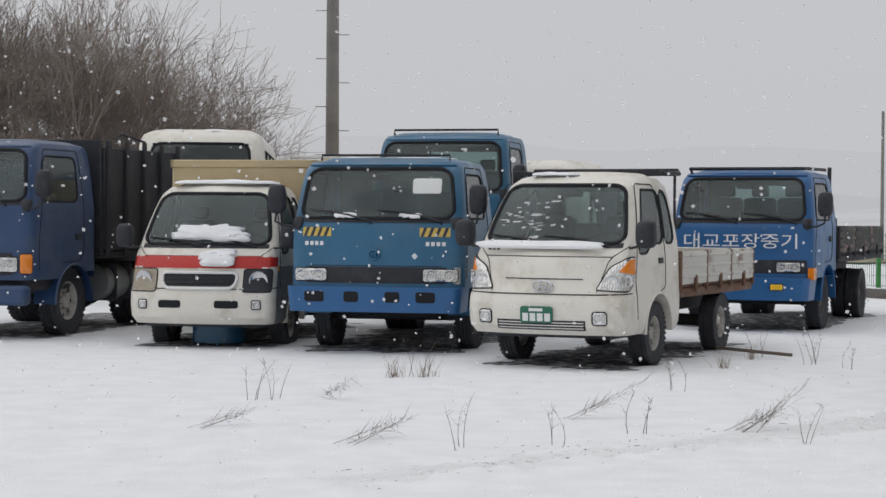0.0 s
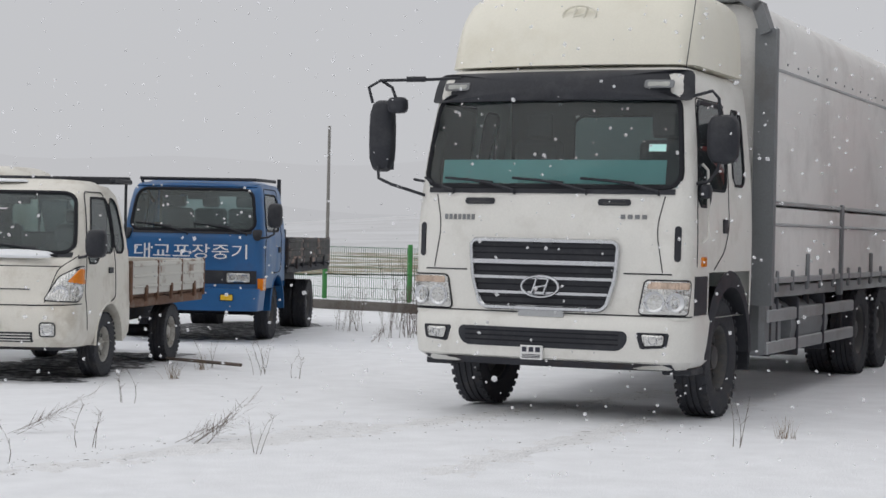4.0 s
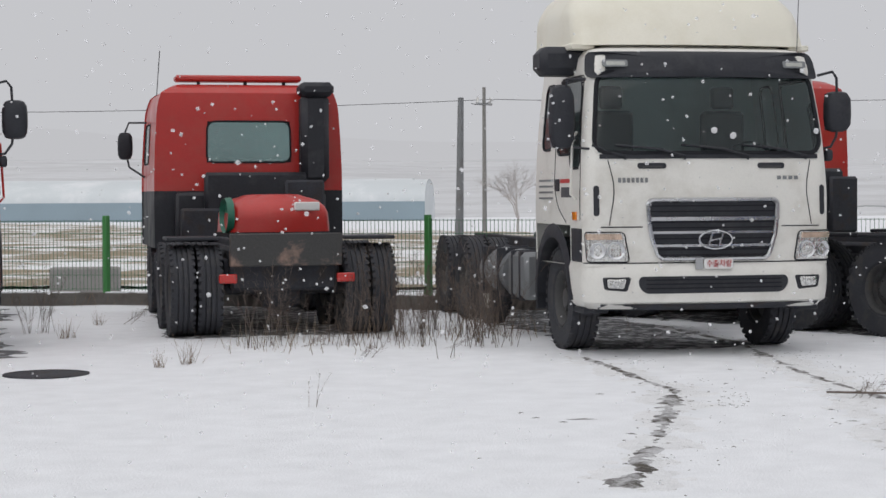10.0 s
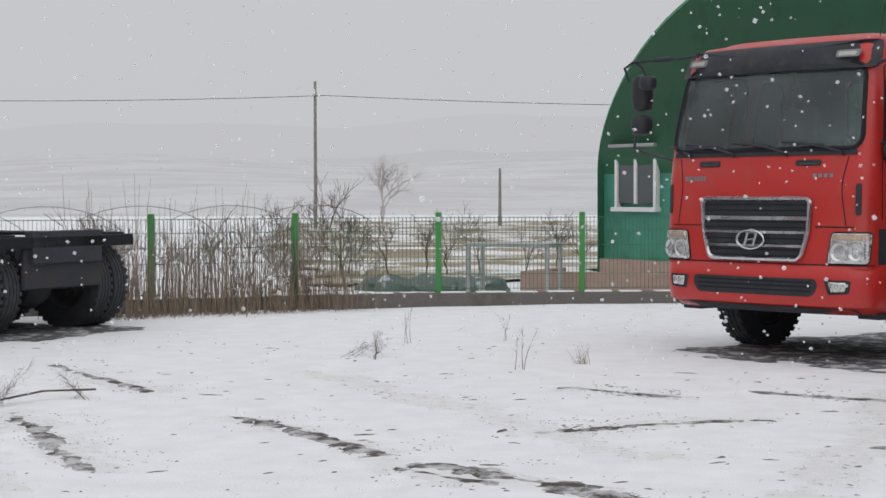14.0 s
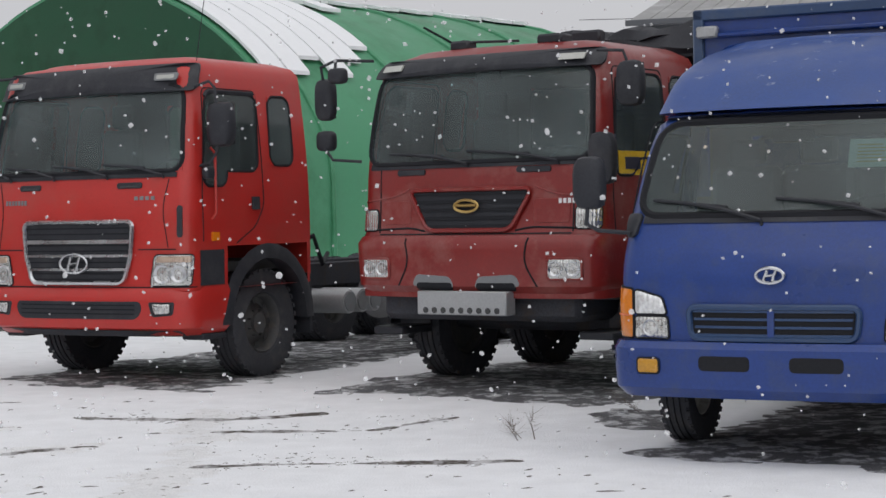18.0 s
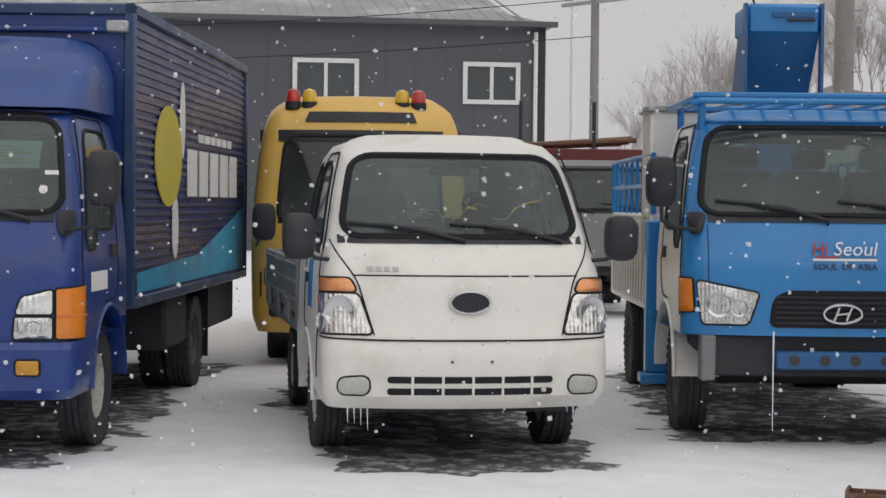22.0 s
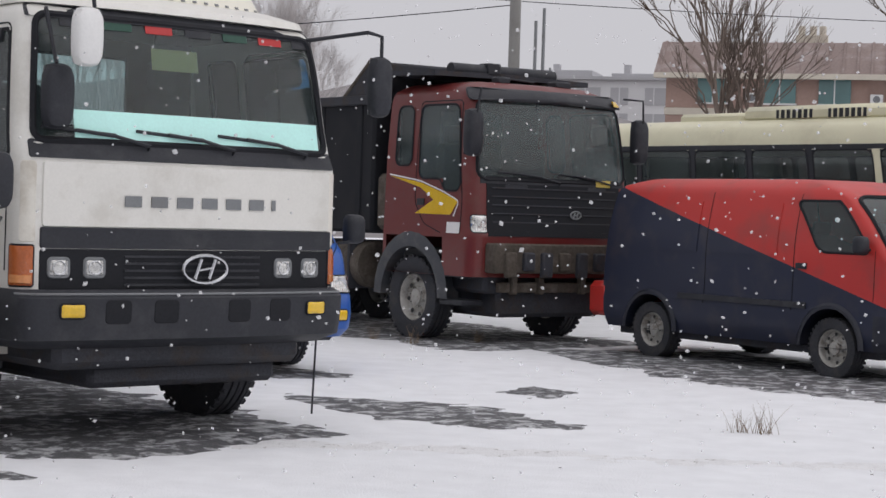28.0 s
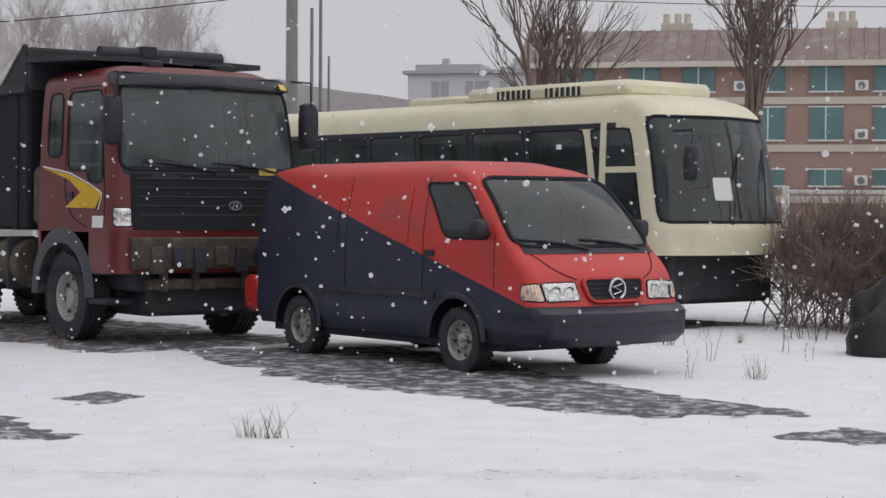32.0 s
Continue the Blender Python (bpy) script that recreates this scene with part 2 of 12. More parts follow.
        for i in range(len(zs) - 1):
            zm = (zs[i] + zs[i + 1]) / 2
            for k in range(n):
                j = (k + 1) % n
                (ka, a, ua), (kb, b, ub) = cols[k], cols[j]
                four = (rings[i][k], rings[i][j], rings[i + 1][j], rings[i + 1][k])
                face = ka in "FCD" and kb in "FCD"
                kind = ka if ka == kb and ka in "FRLB" else "X"
                mid = (ua + ub) / 2 if face else (a + b) / 2
                hit = None
                if kind != "X" or face:
                    for w in windows:
                        if ((w[1] == "F" and face) or (w[1] == kind and not face) or (w[1] == "S" and kind in "LR")) and w[2] < mid < w[3] and w[4] < zm < w[5]:
                            hit = w[0] + w[1]
                if hit:
                    t = panes[hit]
                    for v in four:
                        if v not in made[hit]:
                            made[hit][v] = t.verts.new(v.co)
                    t.faces.new([made[hit][v] for v in four])
                    continue
                c = sum((v.co for v in four), Vector()) / 4
                if cut and kind in "LR" and cut(c):
                    continue
                if kind in "LR":
                    w = next((w for w in wheels if math.hypot(c.y - w[0], c.z - w[1]) < w[2]), None)
                    if w:
                        for v in four:
                            gone[v] = w
                        continue
                f = bm.faces.new(four)
                kept.update(four)
                if zone:
                    f.material_index = zone(kind, c)
        for v, (yc, zc, rr) in gone.items():
            if v in kept:
                d = math.hypot(v.co.y - yc, v.co.z - zc)
                if d > 0.3 * rr and v.co.z > zs[0] + 1e-4:
                    v.co.y, v.co.z = yc + (v.co.y - yc) * rr / d, zc + (v.co.z - zc) * rr / d
                elif v.co.z <= zs[0] + 1e-4 and zs[0] > zc and abs(zs[0] - zc) < rr:
                    v.co.y = yc + math.copysign(math.sqrt(rr**2 - (zs[0] - zc) ** 2), v.co.y - yc)
        last = rings[-1]
        mid = sum((v.co for v in last), Vector()) / n
        for k, h in ((0.95, 0.45), (0.86, 0.8), (0.6, 1.0)):
            ring = [bm.verts.new(mid + (v.co - mid) * k + Vector((0, 0, dome * h))) for v in rings[-1]]
            for k in range(n):
                f = bm.faces.new((last[k], last[(k + 1) % n], ring[(k + 1) % n], ring[k]))
                if zone:
                    f.material_index = zone("T", mid)
            last = ring
        f = bm.faces.new(last)
        if zone:
            f.material_index = zone("T", mid)
        bm.faces.new(list(reversed(rings[0])))
        return bm, panes


def ease(pts, rnd, step, closed=True):
    """A flat outline with rounded corners, cut into short steps."""
    n, out = len(pts), []
    for k in range(n):
        p = Vector(pts[k])
        if not closed and k in (0, n - 1):
            out.append(p)
            continue
        u, w = Vector(pts[k - 1]) - p, Vector(pts[(k + 1) % n]) - p
        r = min(rnd, 0.45 * u.length, 0.45 * w.length)
        u, w = u.normalized() * r, w.normalized() * r
        for a in lin(0, math.pi / 2, 4):
            out.append(p + u * (1 - math.sin(a)) + w * (1 - math.cos(a)))
    fine = []
    for k in range(len(out) if closed else len(out) - 1):
        a, b = out[k], out[(k + 1) % len(out)]
        if (b - a).length < 1e-5:
            continue
        fine += [tuple(a + (b - a) * i / max(1, math.ceil((b - a).length / step))) for i in range(max(1, math.ceil((b - a).length / step)))]
    if not closed:
        fine.append(tuple(out[-1]))
    return fine


def glaze(panes, parent, glass, rubber, names, paint=None, front_paint=None, soft=0.1, screen_soft=0.13):
    """Panes with rounded corners and their rubber seals, all facing outwards."""
    every = [v.co for bm in panes.values() for v in bm.verts]
    heart = sum(every, Vector()) / max(1, len(every))
    if len([bm for bm in panes.values() if bm.faces]) == 1:
        heart = heart + Vector((0, 2, 0))
    for key, bm in panes.items():
        if not bm.faces:
            bm.free()
            continue
        isl = []
        todo = set(bm.faces)
        while todo:
            grow = [todo.pop()]
            for f in grow:
                for e in f.edges:
                    for g in e.link_faces:
                        if g in todo:
                            todo.discard(g)
                            grow.append(g)
            isl.append(grow)
        for grow in isl:
            one, seal, made = bmesh.new(), bmesh.new(), {}
            for f in grow:
                for v in f.verts:
                    if v not in made:
                        made[v] = one.verts.new(v.co)
                one.faces.new([made[v] for v in f.verts])
            rim = [e for e in one.edges if e.is_boundary]
            v0 = rim[0].verts[0]
            line, here, last = [v0.co.copy()], v0, None
            while True:
                e = next(e for e in here.link_edges if e.is_boundary and e is not last)
                here, last = e.other_vert(here), e
                line.append(here.co.copy())
                if here is v0:
                    break
            line = line[:-1]
            screen = names.get(key, "window") == "windscreen"
            one.normal_update()
            m = len(line)
            out = sum((f.normal for f in one.faces), Vector()).normalized()
            if out.dot(sum(line, Vector()) / m - heart) < 0:
                bmesh.ops.reverse_faces(one, faces=one.faces)
                out = -out
            turns = []
            for k in range(m):
                u, w = line[k - 1] - line[k], line[(k + 1) % m] - line[k]
                turns.append(u.length > 1e-6 and w.length > 1e-6 and u.normalized().dot(w.normalized()) > -0.6)
            centre = sum(line, Vector()) / m
            fillets, round_line, drop = [], [None] * m, set()
            for k in range(m):
                if not turns[k]:
                    continue
                c = line[k]
                if ((line[k - 1] + line[(k + 1) % m]) / 2 - c).dot(centre - c) < 0:
                    continue
                s = screen_soft if screen else soft
                back, ahead = [], []
                for way, store in ((-1, back), (1, ahead)):
                    gone, j = 0.0, k
                    while True:
                        i = (j + way) % m
                        step = (line[i] - line[j]).length
                        if gone + step >= s or (turns[i] and gone + step > 0.45 * s):
                            left = min(s - gone, step if not turns[i] else step * 0.5)
                            store.append(line[j] + (line[i] - line[j]) * (left / max(step, 1e-6)))
                            break
                        store.append(line[i])
                        drop.add(i)
                        gone, j = gone + step, i
                u, w = back[-1] - c, ahead[-1] - c
                arcp = [c + u * (1 - math.sin(a)) + w * (1 - math.cos(a)) for a in lin(0, math.pi / 2, 5)]
                round_line[k] = arcp
                fb = bmesh.new()
                edge = [c] + [p.copy() for p in arcp]
                lo, hi = [[fb.verts.new(p + out * h) for p in edge] for h in (-0.006, 0.006)]
                fb.faces.new(hi)
                fb.faces.new(list(reversed(lo)))
                for i in range(len(hi)):
                    j = (i + 1) % len(hi)
                    fb.faces.new((hi[j], hi[i], lo[i], lo[j]))
                bmesh.ops.recalc_face_normals(fb, faces=fb.faces)
                fillets.append(fb)
            bead = []
            for k in range(m):
                if round_line[k]:
                    bead += round_line[k]
                elif k not in drop:
                    bead.append(line[k])
            tube(bead + bead[:1], 0.024 if screen else 0.014, 5, seal)
            pane = part(names.get(key, "window"), one, glass, parent)
            part("window_seal", seal, rubber, pane)
            for fb in fillets:
                part("window_corner", fb, (front_paint if screen and front_paint else paint) or rubber, pane)
        bm.free()


CACHE = {}


def wheel(parent, x, y, R=0.5, width=0.28, rim=0.58, side=1, style="truck", mats=None):
    """A wheel as tyre with rim; side: the way that its outside faces along x."""
    key = (R, width, rim, style, mats[1].name)
    if key not in CACHE:
        h, q = width / 2, R * rim
        t = lathe([(q, -h * 0.72), (q * 1.06, -h * 0.9), (R * 0.86, -h), (R * 0.965, -h * 0.93), (R, -h * 0.78), (R, -h * 0.5), (R * 0.968, -h * 0.47), (R * 0.968, -h * 0.38), (R, -h * 0.35), (R, -h * 0.06), (R * 0.968, -h * 0.03),
                   (R * 0.968, h * 0.03), (R, h * 0.06), (R, h * 0.35), (R * 0.968, h * 0.38), (R * 0.968, h * 0.47), (R, h * 0.5), (R, h * 0.78), (R * 0.965, h * 0.93), (R * 0.86, h), (q * 1.06, h * 0.9), (q, h * 0.72)], 36)
        for k in range(36):
            a = 2 * math.pi * k / 36
            for sx in (-1, 1):
                bmesh.ops.create_cube(t, size=1, matrix=Matrix.Rotation(a, 4, "X") @ pose(sx * h * 0.86, 0, R * 0.985) @ Matrix.Diagonal((h * 0.3, R * 0.09, R * 0.05, 1)))
        w = lathe([(q, h * 0.72), (q * 0.97, h * 0.8), (q * 0.9, h * 0.62), (q * 0.86, h * 0.1), (q * 0.7, -h * 0.05), (q * 0.52, h * 0.12), (q * 0.4, h * 0.3), (q * 0.36, h * 0.34), (q * 0.34, h * 0.55), (q * 0.2, h * 0.62), (0.004, h * 0.63)], 32)
        lathe([(q, -h * 0.72), (q * 0.95, -h * 0.7), (q * 0.8, -h * 0.2), (0.01, -h * 0.2)], 20, w)
        for k in range(8):
            a = 2 * math.pi * k / 8
            rod((h * 0.2, q * 0.74 * math.cos(a), q * 0.74 * math.sin(a)), (h * 0.06 + 0.012, q * 0.74 * math.cos(a), q * 0.74 * math.sin(a)), q * 0.1, 8, w)
            for f in w.faces[:][-10:]:
                f.material_index = 1
            a += 0.39
            rod((h * 0.2, q * 0.44 * math.cos(a), q * 0.44 * math.sin(a)), (h * 0.44, q * 0.44 * math.cos(a), q * 0.44 * math.sin(a)), q * 0.045, 6, w)
        me = []
        for nm, bmx, m in (("wheel", t, mats[:1]), ("rim", w, mats[1:])):
            d = bpy.data.meshes.new(nm)
            finish(d, bmx)
            for one in m:
                d.materials.append(one)
            me.append(d)
        CACHE[key] = me
    me = CACHE[key]
    ty = new("wheel", me[0])
    ty.parent = parent
    ty.matrix_local = pose(x, y, R - 0.012, 20 * (x + y), 0, 0 if side > 0 else 180)
    o = new("rim", me[1])
    o.parent = ty
    return ty


def letters(txt, size, material, parent, m, name="lettering", label="", extrude=0.002, shear=0.0, width=None):
    cu = bpy.data.curves.new(name, "FONT")
    cu.body, cu.size, cu.extrude, cu.align_x, cu.align_y, cu.shear, cu.resolution_u = txt, size, extrude, "CENTER", "CENTER", shear, 3
    ob = bpy.data.objects.new(name, cu)
    me = bpy.data.meshes.new_from_object(ob)
    bpy.data.objects.remove(ob)
    me.name = name
    me.materials.clear()
    me.materials.append(material)
    if width and me.vertices:
        xs = [v.co.x for v in me.vertices]
        k = width / max(1e-4, max(xs) - min(xs))
        for v in me.vertices:
            v.co.x *= k
    o = new(name, me)
    o.parent = parent
    o.matrix_local = m
    return tagged(o, label=label)


FACE = pose(0, 0, 0, 90)  # lays writing on a front


def noise_at(x, y, s=1.0, seed=0.0):
    return noise.noise(Vector((x * s + seed, y * s - seed, seed * 1.7)))

# ---- materials ----
def mat(name, color, rough=0.5, metal=0.0, spread=0.12, scale=3.0, fine=60.0, bump=0.0, coat=0.0, stain=None, amount=0.0, stain_scale=1.6, emit=0.0, spec=0.5, cuts=(0.5, 0.66)):
    """A surface with grain at two scales; stain: a second colour that breaks through in blotches."""
    m = bpy.data.materials.new(name)
    m.use_nodes = True
    n, l = m.node_tree.nodes, m.node_tree.links
    b = n["Principled BSDF"]
    co = n.new("ShaderNodeTexCoord")
    a, c = n.new("ShaderNodeTexNoise"), n.new("ShaderNodeTexNoise")
    a.inputs["Scale"].default_value, c.inputs["Scale"].default_value = scale, fine
    a.inputs["Detail"].default_value, c.inputs["Detail"].default_value = 4, 3
    info = n.new("ShaderNodeObjectInfo")
    shift = n.new("ShaderNodeVectorMath")
    shift.operation = "ADD"
    l.new(co.outputs["Object"], shift.inputs[0])
    l.new(info.outputs["Random"], shift.inputs[1])
    for t in (a, c):
        l.new(shift.outputs[0], t.inputs["Vector"])
    add = n.new("ShaderNodeMath")
    add.operation = "ADD"
    l.new(a.outputs["Fac"], add.inputs[0])
    l.new(c.outputs["Fac"], add.inputs[1])
    ramp = n.new("ShaderNodeMapRange")
    ramp.inputs["From Min"].default_value, ramp.inputs["From Max"].default_value = 0.6, 1.4
    ramp.inputs["To Min"].default_value, ramp.inputs["To Max"].default_value = 1 - spread, 1 + spread
    l.new(add.outputs[0], ramp.inputs[0])
    mul = n.new("ShaderNodeVectorMath")
    mul.operation = "SCALE"
    mul.inputs[0].default_value = color
    l.new(ramp.outputs[0], mul.inputs["Scale"])
    last = mul.outputs[0]
    if stain:
        s = n.new("ShaderNodeTexNoise")
        s.inputs["Scale"].default_value, s.inputs["Detail"].default_value, s.inputs["Roughness"].default_value = stain_scale, 8, 0.68
        l.new(shift.outputs[0], s.inputs["Vector"])
        k = n.new("ShaderNodeMapRange")
        k.inputs["From Min"].default_value, k.inputs["From Max"].default_value, k.inputs["To Max"].default_value = cuts[0], cuts[1], amount
        l.new(s.outputs["Fac"], k.inputs[0])
        mix = n.new("ShaderNodeMixRGB")
        mix.inputs[2].default_value = (*stain, 1)
        l.new(k.outputs[0], mix.inputs[0])
        l.new(last, mix.inputs[1])
        last = mix.outputs[0]
    l.new(last, b.inputs["Base Color"])
    rr = n.new("ShaderNodeMapRange")
    rr.inputs["From Min"].default_value, rr.inputs["From Max"].default_value = 0.3, 0.7
    rr.inputs["To Min"].default_value, rr.inputs["To Max"].default_value = max(0.03, rough - 0.1), min(1, rough + 0.1)
    l.new(a.outputs["Fac"], rr.inputs[0])
    l.new(rr.outputs[0], b.inputs["Roughness"])
    b.inputs["Metallic"].default_value, b.inputs["Specular IOR Level"].default_value = metal, spec
    b.inputs["Coat Weight"].default_value, b.inputs["Coat Roughness"].default_value = coat, 0.12
    if bump:
        u = n.new("ShaderNodeBump")
        u.inputs["Strength"].default_value, u.inputs["Distance"].default_value = bump, 0.02
        l.new(add.outputs[0], u.inputs["Height"])
        l.new(u.outputs[0], b.inputs["Normal"])
    if emit:
        b.inputs["Emission Color"].default_value, b.inputs["Emission Strength"].default_value = (*color, 1), emit
    return m


def glass_mat(name, tint, gloss=0.9, rough=0.03, film=0.0):
    m = bpy.data.materials.new(name)
    m.use_nodes = True
    n, l = m.node_tree.nodes, m.node_tree.links
    n.clear()
    clear, shine, mix, o = n.new("ShaderNodeBsdfTransparent"), n.new("ShaderNodeBsdfGlossy"), n.new("ShaderNodeMixShader"), n.new("ShaderNodeOutputMaterial")
    clear.inputs[0].default_value = (*tint, 1)
    shine.inputs["Roughness"].default_value = rough
    shine.inputs["Color"].default_value = (gloss, gloss, gloss, 1)
    f = n.new("ShaderNodeFresnel")
    f.inputs[0].default_value = 1.5
    l.new(f.outputs[0], mix.inputs[0])
    l.new(clear.outputs[0], mix.inputs[1])
    l.new(shine.outputs[0], mix.inputs[2])
    last = mix
    if film:
        # patchy pale veil: thin dust and melted snow, plus sky reflection painted in
        d, mx, t, k = n.new("ShaderNodeBsdfDiffuse"), n.new("ShaderNodeMixShader"), n.new("ShaderNodeTexNoise"), n.new("ShaderNodeMapRange")
        d.inputs[0].default_value = (0.25, 0.31, 0.315, 1)
        t.inputs["Scale"].default_value, t.inputs["Detail"].default_value = 1.3, 5
        co = n.new("ShaderNodeTexCoord")
        l.new(co.outputs["Object"], t.inputs["Vector"])
        k.inputs["From Min"].default_value, k.inputs["From Max"].default_value, k.inputs["To Max"].default_value = 0.15, 0.95, film
        l.new(t.outputs["Fac"], k.inputs[0])
        l.new(k.outputs[0], mx.inputs[0])
        l.new(mix.outputs[0], mx.inputs[1])
        l.new(d.outputs[0], mx.inputs[2])
        last = mx
    l.new(last.outputs[0], o.inputs[0])
    return m


RUST, MUD = (0.16, 0.07, 0.03), (0.2, 0.17, 0.14)
WHITE = mat("white_paint", (0.72, 0.71, 0.67), 0.42, spread=0.05, coat=0.2, stain=(0.4, 0.37, 0.31), amount=0.3, stain_scale=2.2)
CREAM = mat("aged_white_paint", (0.72, 0.695, 0.63), 0.45, spread=0.06, coat=0.15, stain=(0.38, 0.32, 0.24), amount=0.45, stain_scale=2.6)
FAIR = mat("cream_fairing_paint", (0.77, 0.745, 0.645), 0.45, spread=0.04, coat=0.1, stain=(0.6, 0.55, 0.42), amount=0.3, stain_scale=1.4)
RED = mat("red_paint", (0.46, 0.021, 0.016), 0.4, spread=0.1, coat=0.25, stain=(0.4, 0.05, 0.035), amount=0.5, stain_scale=2.0)
DRED = mat("dark_red_paint", (0.21, 0.013, 0.011), 0.38, spread=0.14, coat=0.3, stain=(0.3, 0.14, 0.12), amount=0.4, stain_scale=2.4)
MAROON = mat("maroon_paint", (0.13, 0.013, 0.012), 0.42, spread=0.14, coat=0.25, stain=(0.12, 0.04, 0.03), amount=0.5)
NAVY = mat("navy_paint", (0.018, 0.05, 0.13), 0.42, spread=0.15, coat=0.2, stain=(0.09, 0.11, 0.14), amount=0.4)
BLUE = mat("blue_paint", (0.02, 0.118, 0.225), 0.42, spread=0.12, coat=0.2, stain=(0.08, 0.14, 0.2), amount=0.45)
DEEP = mat("ultramarine_paint", (0.009, 0.04, 0.205), 0.36, spread=0.18, coat=0.2, stain=(0.05, 0.07, 0.14), amount=0.5, stain_scale=5, cuts=(0.5, 0.7))
AZURE = mat("azure_paint", (0.01, 0.2, 0.5), 0.35, spread=0.08, coat=0.3, stain=(0.02, 0.12, 0.38), amount=0.4)
KBLUE = mat("bright_blue_paint", (0.014, 0.105, 0.28), 0.4, spread=0.12, coat=0.2, stain=(0.03, 0.06, 0.15), amount=0.4)
ROYAL = mat("royal_blue_paint", (0.012, 0.09, 0.38), 0.4, spread=0.1, coat=0.2, stain=(0.03, 0.07, 0.2), amount=0.4)
TAN = mat("tan_panel", (0.5, 0.4, 0.24), 0.6, spread=0.08, stain=(0.36, 0.27, 0.15), amount=0.5)
YEL = mat("yellow_paint", (0.68, 0.42, 0.09), 0.4, spread=0.08, coat=0.2, stain=(0.5, 0.33, 0.12), amount=0.4)
IVORY = mat("ivory_paint", (0.72, 0.69, 0.5), 0.38, spread=0.05, coat=0.25, stain=(0.5, 0.46, 0.32), amount=0.35, stain_scale=1.2)
GREYP = mat("grey_paint", (0.2, 0.21, 0.22), 0.5, spread=0.1, stain=MUD, amount=0.3)
PLAST = mat("black_plastic", (0.025, 0.027, 0.034), 0.55, spread=0.25, stain=(0.07, 0.07, 0.075), amount=0.35, stain_scale=4, spec=0.35)
DGREY = mat("dark_grey_bumper", (0.05, 0.054, 0.064), 0.6, spread=0.15, stain=(0.16, 0.15, 0.14), amount=0.4, stain_scale=3)
RUBBER = mat("rubber_seal", (0.018, 0.019, 0.023), 0.75, spread=0.2, spec=0.2)
TYRE = mat("tyre_rubber", (0.05, 0.052, 0.06), 0.85, spread=0.3, fine=90, bump=0.3, stain=(0.09, 0.085, 0.08), amount=0.5, stain_scale=7, spec=0.25)
CHAS = mat("black_chassis", (0.046, 0.048, 0.057), 0.7, spread=0.35, bump=0.2, stain=(0.06, 0.045, 0.035), amount=0.6, stain_scale=5, spec=0.2)
RIMG = mat("dirty_steel_rim", (0.46, 0.45, 0.42), 0.6, 0.2, spread=0.2, stain=(0.13, 0.09, 0.06), amount=0.7, stain_scale=8)
RIMD = mat("dark_rim", (0.07, 0.07, 0.072), 0.6, 0.2, spread=0.25, stain=(0.12, 0.1, 0.08), amount=0.5, stain_scale=8)
CHROME = mat("chrome", (0.62, 0.63, 0.65), 0.25, 1.0, spread=0.05)
STEEL = mat("galvanised_steel", (0.4, 0.41, 0.42), 0.5, 0.5, spread=0.12, stain=(0.2, 0.17, 0.14), amount=0.4)
ALU = mat("painted_aluminium_panel", (0.77, 0.76, 0.74), 0.5, 0.0, spread=0.05, stain=(0.42, 0.4, 0.38), amount=0.4, stain_scale=0.9)
GFRAME = mat("grey_frame_steel", (0.2, 0.21, 0.22), 0.55, 0.2, spread=0.1, stain=(0.12, 0.1, 0.09), amount=0.4)
RUSTY = mat("rusty_steel", (0.15, 0.08, 0.05), 0.8, 0.1, spread=0.4, bump=0.4, stain=(0.28, 0.24, 0.2), amount=0.6, stain_scale=4)
RUSTW = mat("rust_worn_white_panel", (0.58, 0.57, 0.53), 0.55, spread=0.08, stain=RUST, amount=0.85, stain_scale=2.2, cuts=(0.56, 0.68))
def lens_mat(name, color, ribs, metal):
    """Moulded lamp glass over a bright reflector: upright flutes and facets."""
    m = mat(name, color, 0.16, metal, spread=0.3, scale=9, fine=50, coat=0.9)
    n, l = m.node_tree.nodes, m.node_tree.links
    b, co = n["Principled BSDF"], n.new("ShaderNodeTexCoord")
    w, c, a, u = n.new("ShaderNodeTexWave"), n.new("ShaderNodeTexVoronoi"), n.new("ShaderNodeMath"), n.new("ShaderNodeBump")
    w.inputs["Scale"].default_value, w.inputs["Distortion"].default_value, c.inputs["Scale"].default_value = ribs, 0.4, 16
    a.operation, a.inputs[1].default_value = "MULTIPLY_ADD", 0.4
    u.inputs["Strength"].default_value, u.inputs["Distance"].default_value = 0.7, 0.012
    for t in (w, c):
        l.new(co.outputs["Object"], t.inputs["Vector"])
    l.new(w.outputs["Fac"], a.inputs[0])
    l.new(c.outputs["Distance"], a.inputs[2])
    l.new(a.outputs[0], u.inputs["Height"])
    l.new(u.outputs[0], b.inputs["Normal"])
    return m


LAMP = lens_mat("lamp_glass", (0.6, 0.6, 0.58), 12, 0.8)
FAINT = lens_mat("faintly_tinted_lens", (0.6, 0.46, 0.36), 14, 0.6)
CLEARL = lens_mat("clear_lamp_glass", (0.74, 0.75, 0.75), 9, 0.45)
PEACH = mat("pale_amber_lens", (0.66, 0.26, 0.09), 0.15, 0.3, spread=0.2, scale=9, fine=70, coat=0.9)
AMBER = mat("amber_lens", (0.72, 0.21, 0.01), 0.2, spread=0.15, coat=0.7)
MUST = mat("mustard_lens", (0.5, 0.24, 0.01), 0.25, spread=0.2, coat=0.6)
YLAMP = mat("yellow_lens", (0.74, 0.47, 0.02), 0.2, spread=0.15, coat=0.7)
REDL = mat("red_lens", (0.5, 0.02, 0.015), 0.2, spread=0.15, coat=0.7)
PALE = mat("pale_plate", (0.75, 0.75, 0.74), 0.5, spread=0.05)
